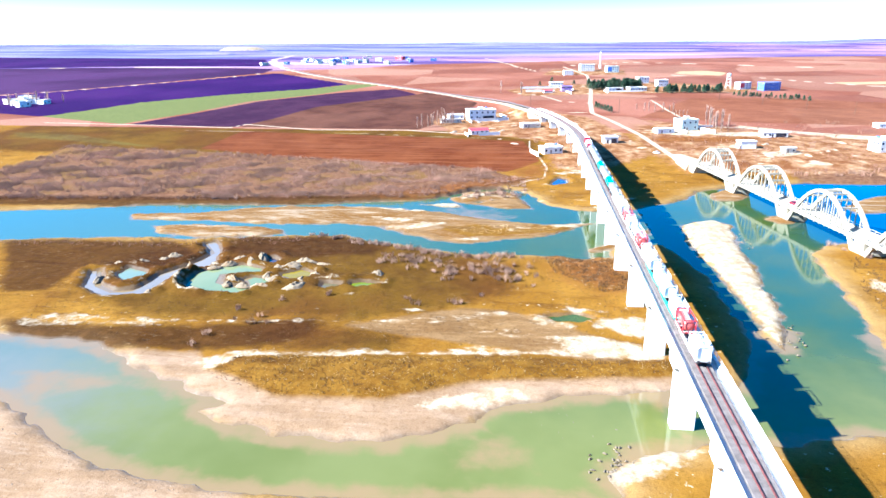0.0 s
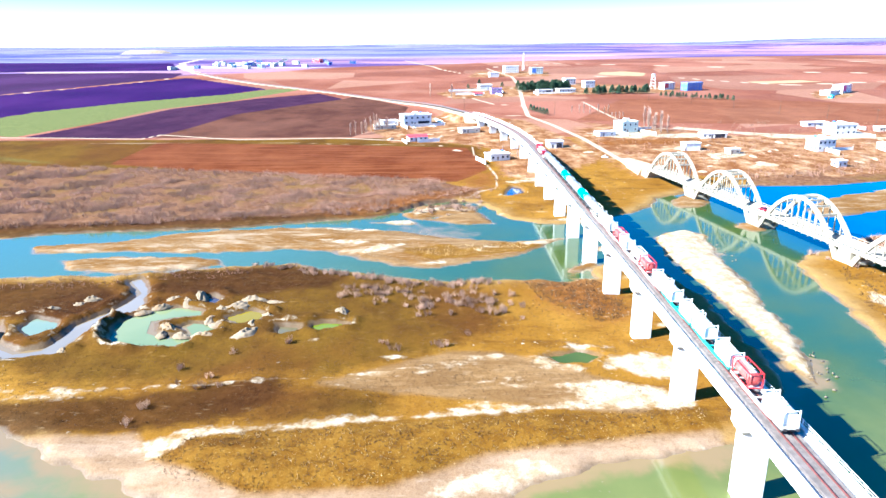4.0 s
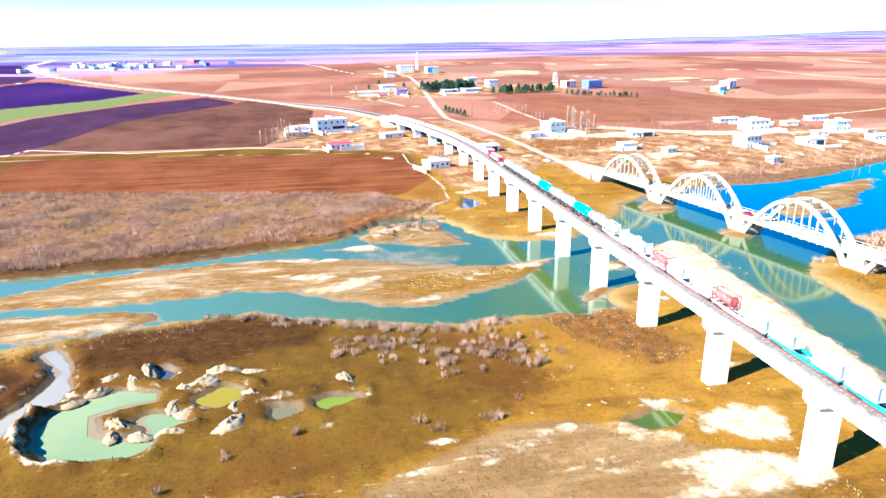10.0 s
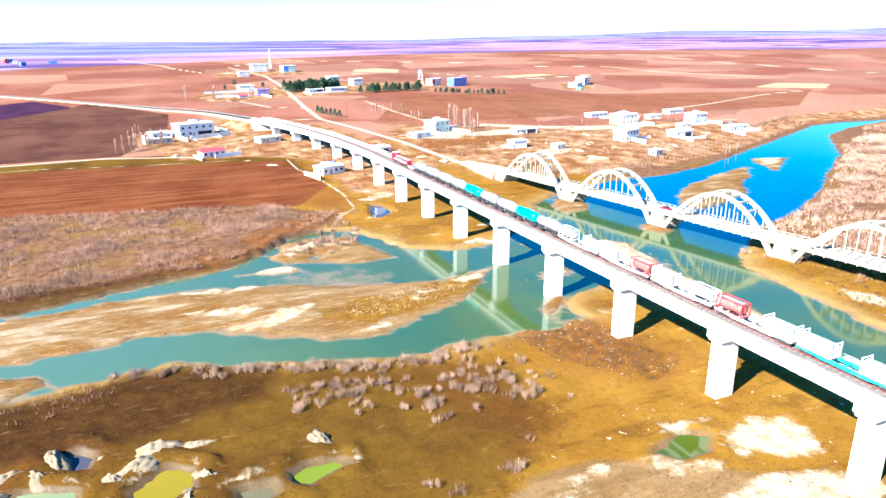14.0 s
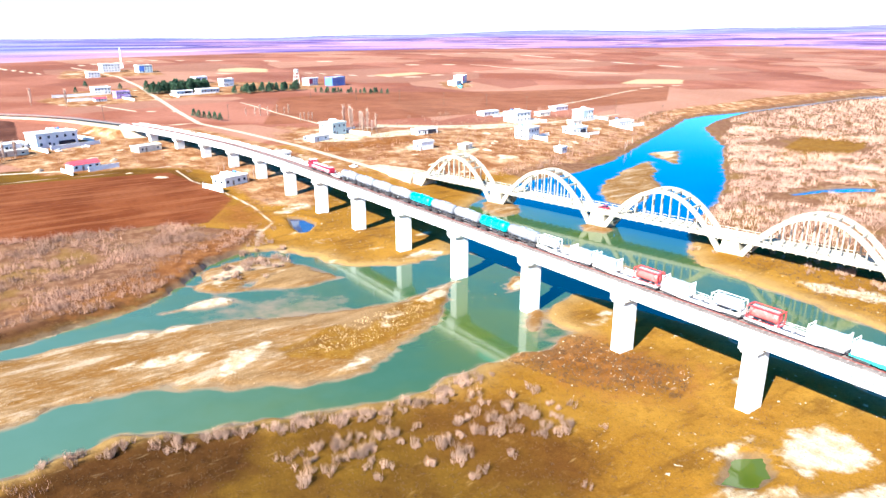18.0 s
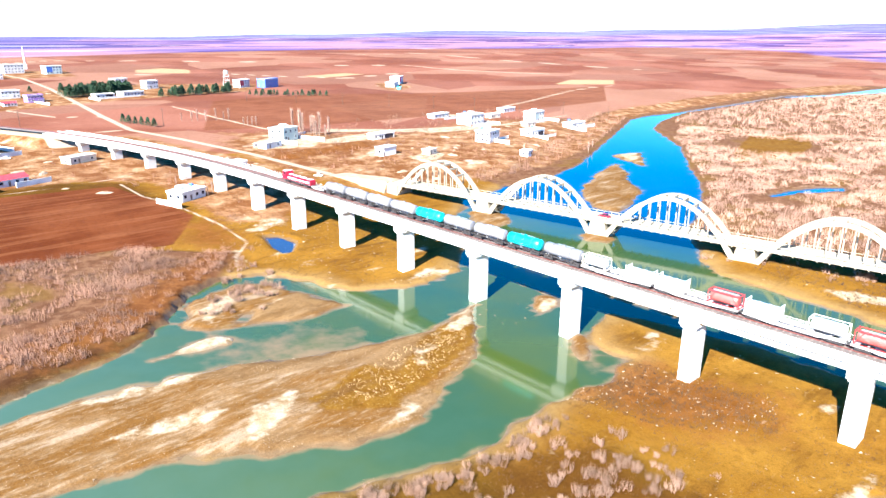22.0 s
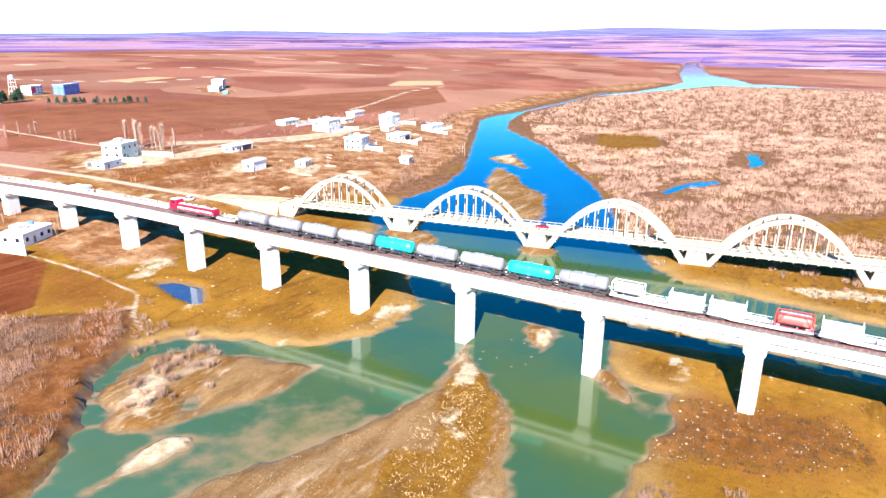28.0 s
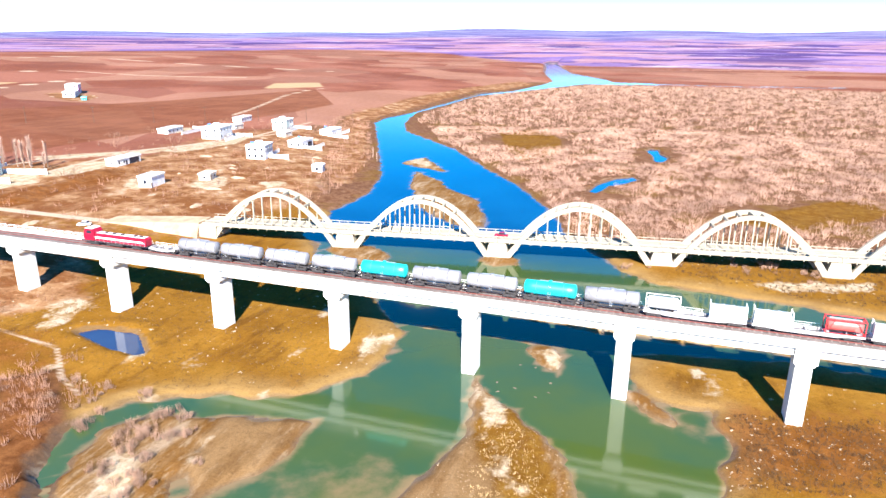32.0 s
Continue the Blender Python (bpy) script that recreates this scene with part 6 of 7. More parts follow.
RUBBLE = surface("pale_rubble", (0.30, 0.225, 0.155), 0.95, 0, 0.25, 0.6, 5.0, 0.8, 0.2, (0.24, 0.15, 0.08), 0.6)
PEBBLE = surface("pale_pebble", (0.25, 0.185, 0.125), 0.95, 0, 0.3, 0.5, 5.0, 0.0)
TUFT_DARK = surface("dead_brown_grass", (0.075, 0.036, 0.010), 0.95, 0, 0.35, 0.3, 3.0, 0.0)
TUFT_PALE = surface("bleached_straw", (0.42, 0.30, 0.15), 0.95, 0, 0.3, 0.3, 3.0, 0.0)
PLAIN_NEAR = [(-46, 26), (-44, 2), (-130, -10), (-126, 60), (-132, 110), (-124, 165), (-70, 175), (-44, 150), (-34, 108), (-46, 66)]
scrub("dry_grass", PLAIN_NEAR, 11000, 0.30, 31, "dead brown grass tufts over the flood plain", (), 5, 0.2, TUFT_DARK, 0.11, 18.0)
scrub("dry_grass", RUST_EARTH[0], 2600, 0.42, 89, "dead reddish grass on rough ground by the piers", (), 5, 0.2, TUFT_DARK, 0.11, 9.0)
pebbles("loose_stones", RUST_EARTH[0], 260, 0.4, 97, "pale clods on rough ground by the piers", PEBBLE)
scrub("dry_grass", GOLD_GRASS[0], 4500, 0.32, 41, "dead brown grass on the raised bar", (), 5, 0.2, TUFT_DARK, 0.11, 10.0)
scrub("dry_grass", GOLD_GRASS[0], 900, 0.34, 43, "bleached straw on the raised bar", (), 4, 0.6, TUFT_PALE, 0.12, 8.0)
scrub("dry_grass", [(18, -12), (20, 12), (28, 22), (56, 32), (90, 24), (120, 20), (150, 0), (130, -30), (90, -40), (60, -30), (40, -20)], 5000, 0.32, 47, "dead grass on the shore under the viaduct", (), 5, 0.4, TUFT_DARK, 0.11, 14.0)
scrub("dry_grass", GOLD_GRASS[-1], 700, 0.36, 53, "bleached straw tufts on the gravel bar", (), 4, 0.1, TUFT_PALE, 0.14, 8.0)
scrub("dry_grass", [(-40, -75), (-70, -66), (-150, -60), (-160, -90), (-90, -105), (-30, -92)], 2500, 0.6, 59, "dead grass behind the old bridge", (), 5, 0.3, TUFT_DARK, 0.10, 12.0)


pebbles("loose_stones", MAIN_BAR, 5000, 0.2, 61, "loose pale stones on the long gravel bar", PEBBLE)
pebbles("loose_stones", SAND_STRIP, 1500, 0.30, 67, "loose pale stones on the sand strip", PEBBLE)
pebbles("loose_stones", [(-205, 84), (-178, 62), (-176, 100), (-160, 136), (-156, 190), (-210, 190)], 1500, 0.28, 73, "scattered stones on the muddy shore", PEBBLE)
pebbles("loose_stones", [(20, -12), (20, 12), (28, 22), (90, 24), (130, 10), (120, -40), (60, -40)], 260, 0.4, 79, "scattered pale stones on the shore under the viaduct", PEBBLE)
pebbles("loose_stones", [(100, -40), (110, -160), (165, -285), (215, -330), (250, -250), (235, -160), (300, -60), (180, -25)], 900, 0.34, 83, "stones strewn between the village plots", PEBBLE)

# ---- trees ----
POPLAR = surface("bare_poplar_twigs", (0.42, 0.285, 0.225), 0.9, 0, 0.2, 0.5, 4.0, 0.0, 0.2)
BARK = surface("grey_bark", (0.24, 0.18, 0.14), 0.95, 0, 0.25, 1.0, 6.0, 0.4)
NEEDLES = surface("dark_green_foliage", (0.022, 0.06, 0.028), 0.8, 0, 0.35, 0.6, 4.0, 0.3, 0.4)


def trunk_mesh(h, r):
    bm = bmesh.new()
    tube(bm, (0, 0, -0.4), (0.05, 0.02, h * 0.4), r, r * 0.7, 7, False)
    tube(bm, (0.05, 0.02, h * 0.4), (0, 0, h), r * 0.7, r * 0.12, 7, False)
    me = bpy.data.meshes.new("trunk")
    bm.to_mesh(me)
    bm.free()
    me.materials.append(BARK)
    return me


def poplar_crown(h, seed):
    g = random.Random(seed)
    verts, faces = [], []
    for _ in range(300):
        z = h * g.uniform(0.12, 0.80)
        a = g.uniform(0, 6.28)
        reach = 0.15 * h * (0.35 + 0.9 * z / h) * (1.15 - (z / h) ** 3) * g.uniform(0.2, 1.15) + 0.15
        twig(verts, faces, (0, 0, z), (math.cos(a) * reach, math.sin(a) * reach, z + h * g.uniform(0.10, 0.26)), 0.075)
    return mesh_from("crown", verts, faces, POPLAR)


def pine_crown(h, seed):
    g = random.Random(seed)
    verts, faces = [], []
    for _ in range(620):
        u = g.random() ** 0.7
        z = h * (0.12 + 0.88 * u)
        r = (1 - u) ** 0.6 * 0.33 * h * g.uniform(0.45, 1.15) + 0.1
        a = g.uniform(0, 6.28)
        c = Vector((math.cos(a) * r, math.sin(a) * r, z))
        t1 = Vector((g.gauss(0, 1), g.gauss(0, 1), g.gauss(0, 0.6))).normalized() * g.uniform(0.3, 0.65)
        t2 = Vector((g.gauss(0, 1), g.gauss(0, 1), g.gauss(0, 0.6))).normalized() * g.uniform(0.2, 0.45)
        i = len(verts)
        verts.extend((c - t1, c + t2, c + t1, c - t2))
        faces.append((i, i + 1, i + 2, i + 3))
    return mesh_from("crown", verts, faces, NEEDLES)


def tree(name, trunk, crown, x, y, s, label, group):
    e = empty(name)
    e.matrix_basis = Matrix.Translation((x, y, ground_z(x, y))) @ Matrix.Rotation(x * 3.1 + y, 4, 'Z') @ Matrix.Diagonal((s, s, s * (0.9 + 0.2 * ((x * 7.3) % 1)), 1))
    for n, me in (("trunk", trunk), ("crown", crown)):
        o = new(n, me)
        o.parent = e
    return tagged(e, label, "tree", group)


poplar_trunk, pine_trunk = trunk_mesh(11.0, 0.2), trunk_mesh(7.0, 0.18)
poplars = [poplar_crown(12.0, s) for s in range(4)]
pines = [pine_crown(8.0, s) for s in range(4)]
rng = random.Random(21)
spots = [(233 + 26 * u + rng.gauss(0, 1.5), 112 - 25 * u + rng.gauss(0, 1.5), rng.uniform(0.6, 0.85)) for u in [k / 13 for k in range(14)]]
spots += [(262 - 3.4 * k + rng.gauss(0, 1), -101 - 1.0 * k + rng.gauss(0, 1.2), rng.uniform(1.0, 1.3)) for k in range(7)] + [(236, -110, 1.0), (233, -99, 0.95), (231, -104, 0.8)]
spots += [(rng.uniform(255, 300), rng.uniform(96, 112), rng.uniform(0.45, 0.7)) for k in range(6)]
spots += [(470, 62, 1.3), (452, 40, 1.2)] + [(340 - 1.5 * k, -62 - 4 * k + rng.gauss(0, 1), rng.uniform(0.5, 0.8)) for k in range(8)] + [(300, -86 - 3 * k, 0.6) for k in range(4)]
spots += [(352 + rng.gauss(0, 16), 520 + rng.gauss(0, 14), rng.uniform(0.6, 1.0)) for k in range(16)]
spots += [(170, 12, 0.4), (150, 5, 0.45), (143, 10, 0.4), (137, -178, 0.5), (118, -215, 0.5), (125, -225, 0.45), (130, -236, 0.5)]
for k, (tx, ty, s) in enumerate(spots):
    tree("bare_tree", poplar_trunk, poplars[k % 4], tx, ty, s, "bare upright poplar with pale twigs" if s > 0.55 else "small bare tree beside the houses", "bare poplars")
spots = [(509 + 18 * u + rng.gauss(0, 4), -37 - 55 * u + rng.gauss(0, 3), rng.uniform(1.0, 1.5)) for u in [k / 43 for k in range(44)]]
spots += [(479 + 8 * u + rng.gauss(0, 2.5), -104 - 64 * u + rng.gauss(0, 2), rng.uniform(0.75, 1.2)) for u in [k / 31 for k in range(32)]]
spots += [(354 - 5.5 * k, -28 - 2 * k, rng.uniform(0.6, 0.8)) for k in range(6)] + [(462 - 1.5 * k + rng.gauss(0, 3), -175 - 3.2 * k, rng.uniform(0.5, 0.8)) for k in range(20)]
spots += [(590, 5, 0.9), (560, -20, 0.8), (545, 20, 0.7)]
for k, (tx, ty, s) in enumerate(spots):
    tree("evergreen_tree", pine_trunk, pines[k % 4], tx, ty, s, "dense dark green evergreen in a planted row", "evergreens by the village")

# ---- buildings ----
PLASTER = surface("white_plaster", (0.72, 0.71, 0.70), 0.9, 0, 0.10, 0.4, 4.0, 0.15, 0.15, (0.52, 0.48, 0.42), 0.35)
CREAM = surface("cream_plaster", (0.62, 0.55, 0.45), 0.9, 0, 0.10, 0.4, 4.0, 0.15, 0.15, (0.45, 0.36, 0.27), 0.35)
GREENISH = surface("pale_green_plaster", (0.52, 0.60, 0.55), 0.9, 0, 0.08, 0.4, 4.0, 0.1)
PURPLE_WALL = surface("violet_painted_wall", (0.26, 0.15, 0.42), 0.85, 0, 0.1, 0.5, 4.0, 0.1)
PINK_WALL = surface("pink_painted_wall", (0.72, 0.12, 0.28), 0.85, 0, 0.1, 0.5, 4.0, 0.1)
BLUE_WALL = surface("blue_cladding", (0.06, 0.15, 0.48), 0.5, 0, 0.1, 0.5, 4.0, 0.05)
RED_SHEET = surface("red_roof_sheet", (0.50, 0.045, 0.06), 0.6, 0, 0.15, 0.5, 4.0, 0.1)
ROOF_SCREED = surface("flat_roof_screed", (0.62, 0.58, 0.54), 0.95, 0, 0.12, 0.3, 3.0, 0.2, 0.1, (0.42, 0.36, 0.31), 0.4)
CYAN_TARP = surface("cyan_sheet", (0.03, 0.42, 0.50), 0.6, 0, 0.15, 0.6, 4.0, 0.1)


def house(name, x, y, w, d, h, rz, label, wall=None, floors=1, bays=4, roof="flat", accent=None, garage=False, category="house"):
    """A plastered house: walls, roof slab with parapet or a low gable, windows with frames and panes, a door."""
    wall = wall or PLASTER
    root = tagged(empty(name), label, category, "houses of the village")
    root.matrix_basis = pose(x, y, ground_z(x, y), 0, 0, rz)
    part("wall", block(-w / 2, w / 2, -d / 2, d / 2, -1.2, h, 0.05), wall, root)
    if roof == "flat":
        r = part("roof", block(-w / 2 - 0.3, w / 2 + 0.3, -d / 2 - 0.3, d / 2 + 0.3, h + 0.003, h + 0.25), ROOF_SCREED, root)
        for a in ((-w / 2 - 0.3, w / 2 + 0.3, -d / 2 - 0.3, -d / 2 - 0.1), (-w / 2 - 0.3, w / 2 + 0.3, d / 2 + 0.1, d / 2 + 0.3), (-w / 2 - 0.3, -w / 2 - 0.1, -d / 2 - 0.1, d / 2 + 0.1), (w / 2 + 0.1, w / 2 + 0.3, -d / 2 - 0.1, d / 2 + 0.1)):
            part("parapet", block(*a, h + 0.253, h + 0.75), wall, r)
    else:
        bm = bmesh.new()
        prism(bm, [(-d / 2 - 0.4, h + 0.003), (d / 2 + 0.4, h + 0.003), (0, h + 0.22 * d)], -w / 2 - 0.4, w / 2 + 0.4)
        bm.transform(Matrix.Rotation(math.pi / 2, 4, 'Z'))
        part("roof", bm, RED_SHEET, root, "red sheet-metal gable roof")
    step = h / floors
    for f in range(floors):
        z = f * step + step * 0.35
        for side, length, depth in ((0, w, d), (1, w, d), (2, d, w), (3, d, w)):
            n = bays if side < 2 else max(1, int(bays * d / w))
            for k in range(n):
                if f == 0 and side == 1 and k == n // 2:
                    continue
                c = -length / 2 + length * (k + 0.5) / n
                ww = min(1.4, length / n * 0.5)
                off = depth / 2
                m = pose(0, 0, 0, 0, 0, (180, 0, 90, -90)[side])
                fb = bmesh.new()
                for bx in ((c - ww / 2 - 0.1, c + ww / 2 + 0.1, z - 0.1, z), (c - ww / 2 - 0.1, c + ww / 2 + 0.1, z + step * 0.42, z + step * 0.42 + 0.1), (c - ww / 2 - 0.1, c - ww / 2, z, z + step * 0.42), (c + ww / 2, c + ww / 2 + 0.1, z, z + step * 0.42)):
                    box(fb, bx[0], bx[1], off, off + 0.08, bx[2], bx[3])
                fb.transform(m)
                win = part("window", fb, WHITE_STEEL if accent is None else accent, root)
                pb = block(c - ww / 2, c + ww / 2, off, off + 0.03, z, z + step * 0.42)
                pb.transform(m)
                part("pane", pb, DARK_GLASS, win)
    part("door", block(w * 0.0 - 0.5 + w / bays * 0.5, w / bays * 0.5 + 0.5, d / 2, d / 2 + 0.06, 0, 2.1), DARK_GLASS if garage else BARK, root)
    if garage:
        # dark panel on the solid wall stands for the shade inside an opening
        part("opening_shade", block(-w * 0.42, -w * 0.02, d / 2, d / 2 + 0.09, 0, 3.0), DARK_GLASS, root, "wide dark panel for the shade in a ground-floor opening")
    if accent:
        part("wall_panel", block(w * 0.1, w * 0.48, d / 2, d / 2 + 0.05, h * 0.25, h * 0.95), accent, root)
    return root


def roof_box(x, y, z, w, d, h, rz, label):
    b = block(-w / 2, w / 2, -d / 2, d / 2, 0, h, 0.04)
    o = part("stair_head", b, PLASTER)
    o.matrix_basis = pose(x, y, z, 0, 0, rz)
    return tagged(o, label, "stair head", "houses of the village")


# near the viaduct
house("bungalow", 147, 17, 12.5, 8, 3.2, 112, "low white flat-roofed bungalow beside the viaduct", bays=4)
roof_box(149, 18, ground_z(147, 17) + 3.46, 4, 3, 1.6, 112, "white stair head on the bungalow's flat roof")
house("villa", 283, 70, 22, 13, 7.2, 108, "white two-storey villa with a dark garage opening", floors=2, bays=5, garage=True)
house("annexe", 279, 90, 12, 9, 3.2, 108, "low white annexe beside the two-storey villa", bays=3)
house("cottage", 211, 66, 13, 7, 2.8, 108, "small white cottage with a red sheet roof", roof="gable", bays=4)
house("shed", 243, 30, 14, 7, 2.6, 112, "long pale shed under the end of the viaduct", CREAM, bays=3)
house("shed", 262, 92, 16, 5, 2.2, 108, "long low grey lean-to beside the villa", CREAM, bays=3)
house("hut", 184, -22, 9, 7, 3.6, 100, "small white hut with dark openings beyond the viaduct", bays=2, garage=True)
# along the village lane
house("villa", 242, -82, 13, 11, 7.0, 110, "pale green two-storey house with a walled yard", GREENISH, 2, 3)
house("shed", 226, -64, 13, 6, 2.4, 110, "long low white outbuilding by the yard", bays=2)
house("shed", 215, -134, 17, 6, 2.8, 95, "long white shed with dark open bays", bays=5, garage=True)
house("hut", 172, -104, 10, 6, 4.0, 100, "plain white block hut on open ground", bays=1)
house("villa", 172, -184, 13, 10, 6.6, 105, "white two-storey house with dark windows", floors=2, bays=4)
house("hut", 160, -125, 7, 5, 2.4, 105, "half-ruined pale hut among rubble", CREAM, bays=2)
house("hut", 131, -173, 6, 5, 2.8, 105, "small white hut near the river bank", bays=2)
house("villa", 233, -230, 17, 12, 6.8, 100, "broad white two-storey house by the field", floors=2, bays=4)
house("shed", 270, -232, 18, 7, 2.6, 100, "long low white shed at the field's edge", bays=4)
house("shed", 272, -312, 18, 7, 2.8, 100, "long low shed roofed in white", bays=4)
house("villa", 224, -291, 14, 10, 6.6, 100, "two-storey house with a bluish upper wall", floors=2, bays=4, accent=GREENISH)
house("house", 190, -297, 19, 8, 3.4, 95, "long white single-storey house near the river", bays=6)
house("house", 175, -231, 15, 9, 3.8, 95, "white single-storey house with a shaded porch", bays=4, garage=True)
house("shed", 205, -262, 10, 6, 2.6, 95, "small pale shed between the houses", CREAM, bays=2)
house("shed", 250, -272, 12, 6, 2.6, 95, "low cream shed with small windows", CREAM, bays=3)
# on the far plain
house("factory", 518, -392, 24, 11, 8.0, 130, "white building with bright pink wall panels", floors=3, bays=5, accent=PINK_WALL, category="building")
house("shed", 494, -366, 27, 10, 4.2, 130, "long white shed on the plain", bays=6, category="shed")
house("shed", 462, -350, 5.8, 4.2, 2.1, 130, "small shed under cyan sheeting", CYAN_TARP, bays=2, category="shed")
house("factory", 527, -229, 22, 10, 8.2, 115, "three-storey building clad in bright blue", BLUE_WALL, 3, 5, category="building")
house("factory", 536, -204, 15, 9, 6.8, 115, "white three-storey building with red panels", floors=3, bays=4, accent=RED_SHEET, category="building")
house("factory", 590, -103, 12.8, 9.8, 6.4, 105, "grey-white warehouse behind the trees", floors=2, bays=4, category="building")
house("factory", 553, -119, 12.2, 9.1, 6.8, 105, "white two-storey block with small windows", floors=2, bays=5, category="building")
house("shed", 503, -84, 19.2, 9.8, 3.2, 105, "long white shed before the evergreens", bays=6, category="shed")
house("shed", 497, -60, 16.6, 7.0, 2.9, 105, "low white building with a dark open side", bays=4, garage=True, category="shed")
house("villa", 494, -8, 11.5, 7.7, 5.1, 100, "violet-painted house with white trim", PURPLE_WALL, 2, 5)
house("villa", 530, 2, 14.1, 9.8, 5.6, 100, "large white house among low walls", floors=2, bays=5)
house("cottage", 478, 12, 9.0, 5.6, 2.2, 100, "low white cottage under a red roof", roof="gable", bays=4)
house("factory", 770, -50, 20.5, 12.6, 8.8, 100, "tall white hall beside the minaret", floors=3, bays=6, category="building")
house("factory", 748, -84, 16.6, 12.6, 8.0, 100, "pale building with a blue upper wall", GREENISH, 3, 5, accent=BLUE_WALL, category="building")
house("villa", 700, -20, 12.8, 8.4, 5.2, 100, "white two-storey house at the village edge", floors=2, bays=4)
house("house", 1150, 300, 19.2, 9.8, 6.4, 60, "reddish farm building alone on the plain", RED_SHEET, 2, 5)

rng = random.Random(31)
for k in range(34):
    hx, hy = 1010 + rng.gauss(0, 110), 490 - 190 * rng.random() + rng.gauss(0, 45)
    house("house", hx, hy, rng.uniform(7, 13), rng.uniform(6, 10), rng.uniform(3, 5.5), rng.uniform(0, 180), "distant pale village house", rng.choice((ROOF_SCREED, CREAM, GREENISH, BLUE_WALL)), 1, 2)
for k in range(14):
    hx, hy = 352 + rng.gauss(0, 15), 524 + rng.gauss(0, 12)
    house("house", hx, hy, rng.uniform(8, 15), rng.uniform(7, 10), rng.uniform(3, 5), rng.uniform(0, 180), "distant farm house at the edge of the dark field", rng.choice((PLASTER, CREAM)), 1, 2)


def minaret(x, y):
    root = tagged(empty("minaret"), "slender white minaret with a balcony and pointed cap", "minaret")
    root.matrix_basis = pose(x, y, ground_z(x, y))
    part("base", block(-1.6, 1.6, -1.6, 1.6, -1, 6, 0.1), PLASTER, root)
    part("shaft", tube(bmesh.new(), (0, 0, 6), (0, 0, 18), 1.0, 0.85, 14), PLASTER, root)
    part("balcony", tube(bmesh.new(), (0, 0, 17.2), (0, 0, 18.3), 1.1, 1.7, 14), PLASTER, root)
    part("upper_shaft", tube(bmesh.new(), (0, 0, 18.3), (0, 0, 22.5), 0.75, 0.7, 12), PLASTER, root)
    part("cap", tube(bmesh.new(), (0, 0, 22.5), (0, 0, 26), 0.85, 0.03, 12), STEEL, root, "grey pointed cap")
    return root


minaret(820, -74)


def water_tower(x, y):
    root = tagged(empty("water_tower"), "white water tower with a round tank on braced legs", "water tower")
    root.matrix_basis = pose(x, y, ground_z(x, y))
    for sx in (-1, 1):
        for sy in (-1, 1):
            part("leg", tube(bmesh.new(), (sx * 2.6, sy * 2.6, -0.5), (sx * 1.7, sy * 1.7, 13), 0.22, 0.18, 8), ROOF_SCREED, root)
    for z, r in ((3.5, 2.35), (7, 2.1), (10.5, 1.85)):
        bm = bmesh.new()
        for a, b in (((-r, -r), (r, -r)), ((r, -r), (r, r)), ((r, r), (-r, r)), ((-r, r), (-r, -r))):
            tube(bm, (*a, z), (*b, z), 0.15, n=6)
        part("ring_beam", bm, PLASTER, root)
    part("tank", tube(bmesh.new(), (0, 0, 13), (0, 0, 16), 2.1, 2.3, 18), GREENISH, root)
    part("tank_roof", tube(bmesh.new(), (0, 0, 16.003), (0, 0, 17.0), 2.5, 0.2, 18), STEEL, root)
    return root


water_tower(535, -188)


POLE_WOOD = surface("tarred_pole", (0.07, 0.045, 0.032), 0.9, 0, 0.2, 1.0, 6.0, 0.2)


def power_pole(x, y, h=11.0):
    root = tagged(empty("power_pole"), "dark wooden power pole with a steel crossarm", "pole", "power poles")
    root.matrix_basis = pose(x, y, ground_z(x, y), 0, 0, 30)
    part("post", tube(bmesh.new(), (0, 0, -0.6), (0, 0, h), 0.17, 0.10, 8), POLE_WOOD, root)
    part("crossarm", block(-1.1, 1.1, -0.06, 0.06, h - 0.9, h - 0.75), POLE_WOOD, root)
    for dx in (-1.0, 0.0, 1.0):
        part("insulator", tube(bmesh.new(), (dx, 0, h - 0.75), (dx, 0, h - 0.4), 0.07, 0.05, 6), DARK_GLASS, root)
    return root


first_pole = power_pole(311, -264)
for px_, py_ in ((288, -290), (338, -238), (262, -318), (236, -344), (366, -210), (394, -182), (420, -150), (210, -372), (360, 30), (330, -45)):
    copy_thing(first_pole, pose(px_, py_, ground_z(px_, py_), 0, 0, 30))


def car(x, y, z, rz, paint, label):
    root = tagged(empty("car"), label, "car")
    root.matrix_basis = pose(x, y, z, 0, 0, rz)
    bm = bmesh.new()
    prism(bm, [(-2.1, 0.3), (-2.15, 0.8), (-1.2, 0.95), (1.2, 0.92), (2.05, 0.75), (2.1, 0.3)], -0.85, 0.85)
    body = part("body", bm, paint, root)
    bm = bmesh.new()
    prism(bm, [(-1.5, 0.94), (-1.0, 1.45), (0.5, 1.45), (1.15, 0.93)], -0.74, 0.74)
    part("cabin", bm, DARK_GLASS, root)
    part("roof", block(-0.95, 0.45, -0.7, 0.7, 1.453, 1.5), paint, root)
    for wx in (-1.3, 1.3):
        for wy in (-0.8, 0.8):
            wheel = part("wheel", tube(bmesh.new(), (wx, wy - 0.1, 0.32), (wx, wy + 0.1, 0.32), 0.32, n=14), DARK_IRON, root)
            part("rim", tube(bmesh.new(), (wx, wy - 0.11, 0.32), (wx, wy + 0.11, 0.32), 0.18, n=10), STEEL, wheel)
    return root


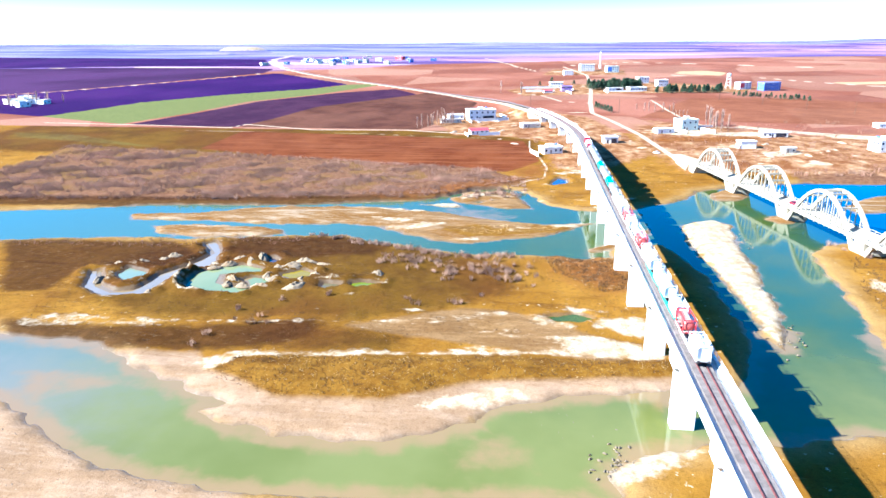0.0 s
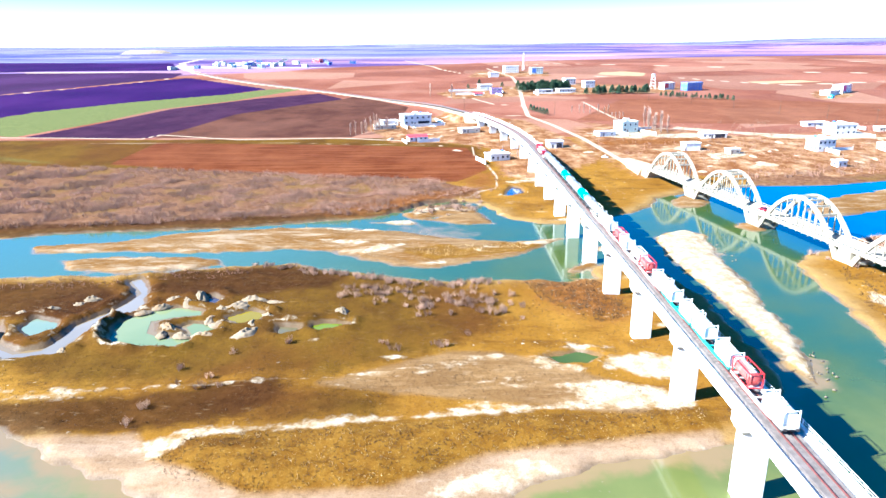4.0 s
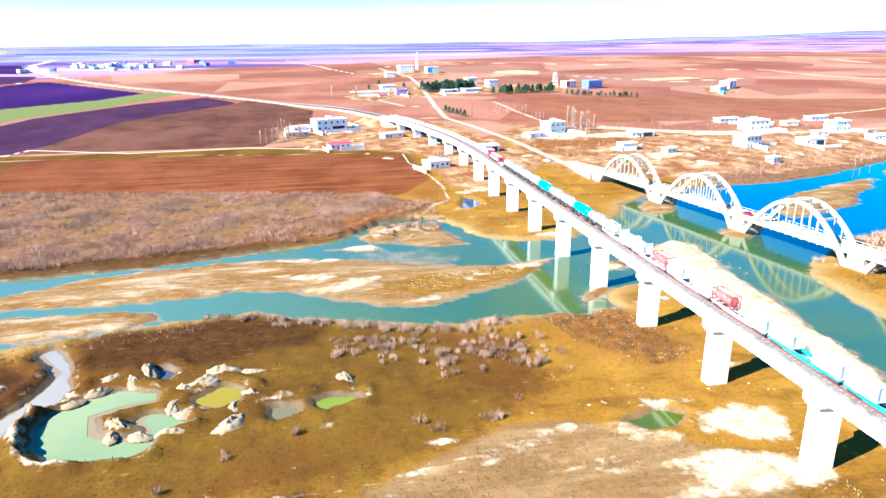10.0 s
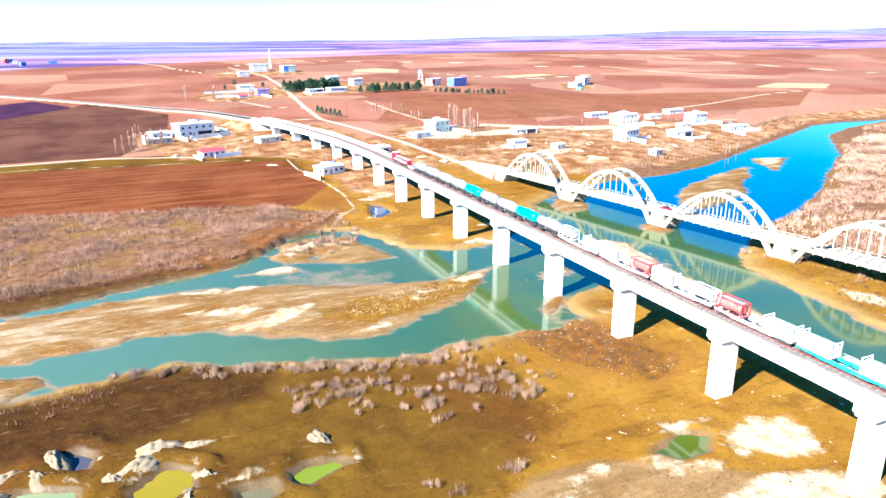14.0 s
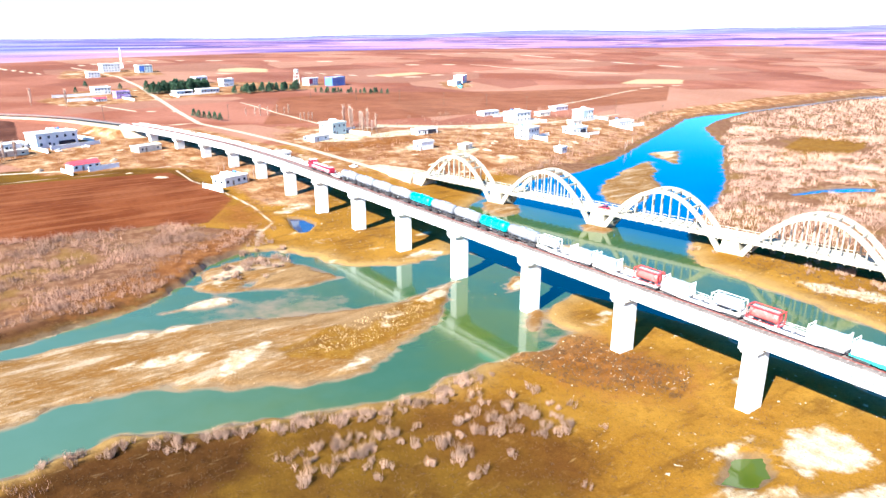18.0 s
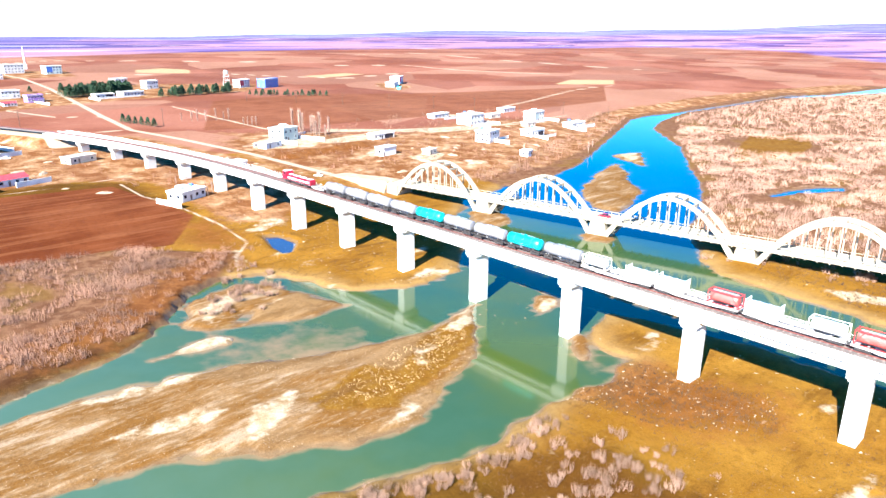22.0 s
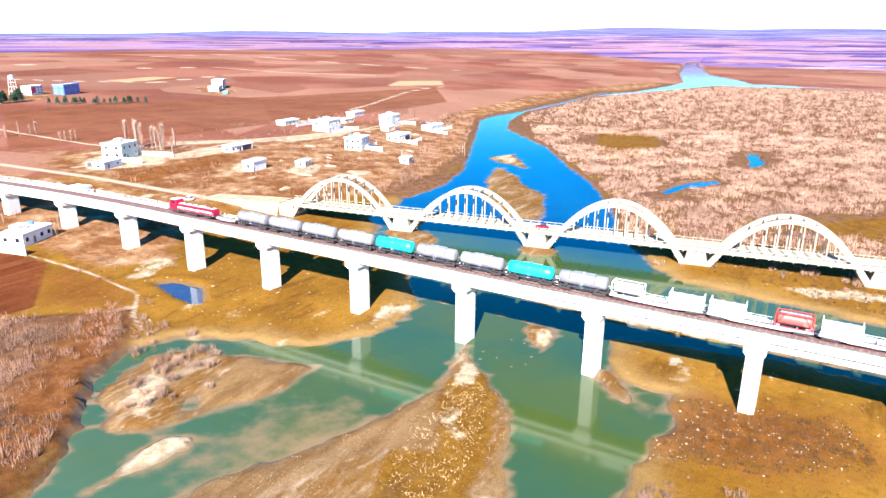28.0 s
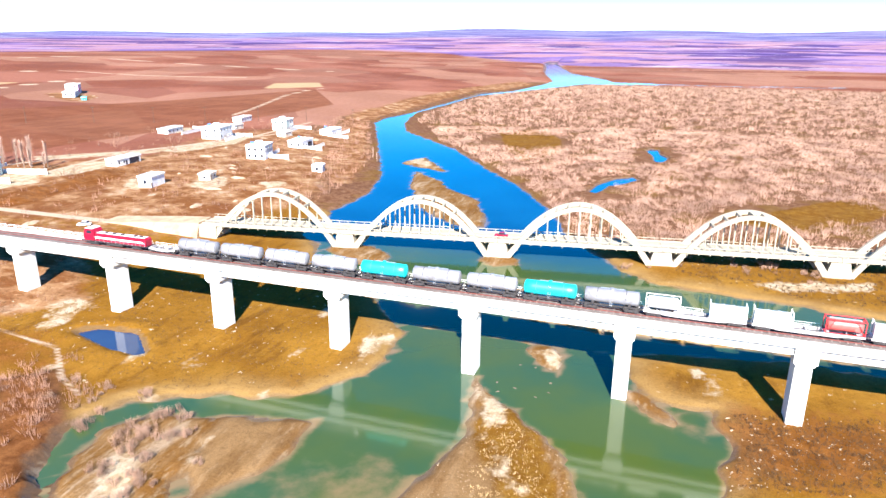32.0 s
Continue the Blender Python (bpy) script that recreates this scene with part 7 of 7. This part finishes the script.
car(13, -76.5, ROAD_Z - 0.05, 8.9, LOCO_RED, "small red car standing on the old arch bridge")
car(149, -46, ground_z(149, -46), 30, LOCO_WHITE, "white car parked on the open earth lane")
car(268, 56, ground_z(268, 56), 70, LOCO_WHITE, "white car parked by the villa")
car(262, 70, ground_z(262, 70), 20, LOCO_WHITE, "white van-like car parked in the yard")


# ---- yard walls, rubble and small things of the village ----
def yard_wall(x, y, length, rz, h=1.6):
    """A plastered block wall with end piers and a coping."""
    root = tagged(empty("yard_wall"), "low white block wall round a village yard", "wall", "yard walls of the village")
    root.matrix_basis = pose(x, y, ground_z(x, y), 0, 0, rz)
    part("wall", block(-length / 2, length / 2, -0.12, 0.12, -1.0, h, 0.02), PLASTER, root)
    part("coping", block(-length / 2 - 0.05, length / 2 + 0.05, -0.19, 0.19, h + 0.003, h + 0.1), ROOF_SCREED, root)
    for e in (-1, 1):
        part("pier", block(e * length / 2 - 0.22 + e * 0.23, e * length / 2 + 0.22 + e * 0.23, -0.22, 0.22, -1.0, h + 0.25, 0.03), PLASTER, root)
    return root


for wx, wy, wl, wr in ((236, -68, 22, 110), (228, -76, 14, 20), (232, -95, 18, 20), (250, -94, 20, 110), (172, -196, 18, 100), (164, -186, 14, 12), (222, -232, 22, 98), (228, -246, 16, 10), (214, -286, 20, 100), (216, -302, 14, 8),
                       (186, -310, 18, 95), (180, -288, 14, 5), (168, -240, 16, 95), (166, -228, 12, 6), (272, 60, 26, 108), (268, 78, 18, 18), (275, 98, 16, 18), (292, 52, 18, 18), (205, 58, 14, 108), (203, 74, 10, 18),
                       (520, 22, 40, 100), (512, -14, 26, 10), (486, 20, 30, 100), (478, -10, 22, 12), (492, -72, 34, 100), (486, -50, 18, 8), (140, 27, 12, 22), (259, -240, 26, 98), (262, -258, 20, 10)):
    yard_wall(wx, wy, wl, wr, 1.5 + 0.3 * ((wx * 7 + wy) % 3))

rubble_kinds = [tagged(lump("debris_mound", 2.6, 1.2, s, RUBBLE, 22, 8), "low mound of pale rubble on open ground", "mound", "rubble mounds in the village") for s in (2.1, 7.4)]
rng = random.Random(47)
places = [(165, -150), (170, -156), (160, -144), (152, -160), (150, -133), (147, -110), (185, -120), (178, -128), (196, -170), (205, -200), (190, -215), (210, -245), (244, -250), (183, -262), (200, -320), (160, -90), (135, -85), (128, -100), (118, -92), (142, -190), (150, -205),
          (225, 50), (235, 58), (250, 42), (216, 84), (190, 50), (174, 40), (166, -40), (190, -36), (208, -30), (470, -372), (486, -384), (500, -350), (520, -410), (535, -395), (545, -30), (470, -30)]
for k, (rx, ry) in enumerate(places):
    s = rng.uniform(0.45, 1.15)
    m = Matrix.Translation((rx, ry, ground_z(rx, ry) - 0.1)) @ Matrix.Rotation(rng.uniform(0, 6.28), 4, 'Z') @ Matrix.Diagonal((s * 1.3, s, s * rng.uniform(0.5, 1.0), 1))
    if k < 2:
        rubble_kinds[k].matrix_basis = m
    else:
        o = rubble_kinds[k % 2].copy()
        scene.collection.objects.link(o)
        o.matrix_basis = m

# balconies and stair heads on the taller houses
for hx, hy, hz, hr, hw in ((172, -184, 3.2, 105, 13), (233, -230, 3.3, 100, 17), (224, -291, 3.2, 100, 14), (283, 70, 3.5, 108, 22), (242, -82, 3.4, 110, 13)):
    roof_box(hx, hy, ground_z(hx, hy) + 2 * hz + 0.45, 3.6, 3.0, 2.1, hr, "white stair head on a flat house roof")


def water_tank(x, y, z, rz):
    root = tagged(empty("roof_tank"), "small blue water tank on a steel stand", "water tank", "roof tanks")
    root.matrix_basis = pose(x, y, z, 0, 0, rz)
    part("tank", tube(bmesh.new(), (-0.9, 0, 1.2), (0.9, 0, 1.2), 0.55, n=14), BLUE_WALL, root)
    for lx in (-0.6, 0.6):
        for ly in (-0.4, 0.4):
            part("leg", tube(bmesh.new(), (lx, ly, 0), (lx, ly * 0.9, 0.8), 0.05, n=6), STEEL, root)
    return root


for hx, hy, hz in ((174, -181, 6.86), (236, -227, 7.06), (287, 66, 7.46), (149, 14, 3.46), (193, -295, 3.66), (177, -233, 4.06)):
    water_tank(hx, hy, ground_z(hx, hy) + hz, 20)
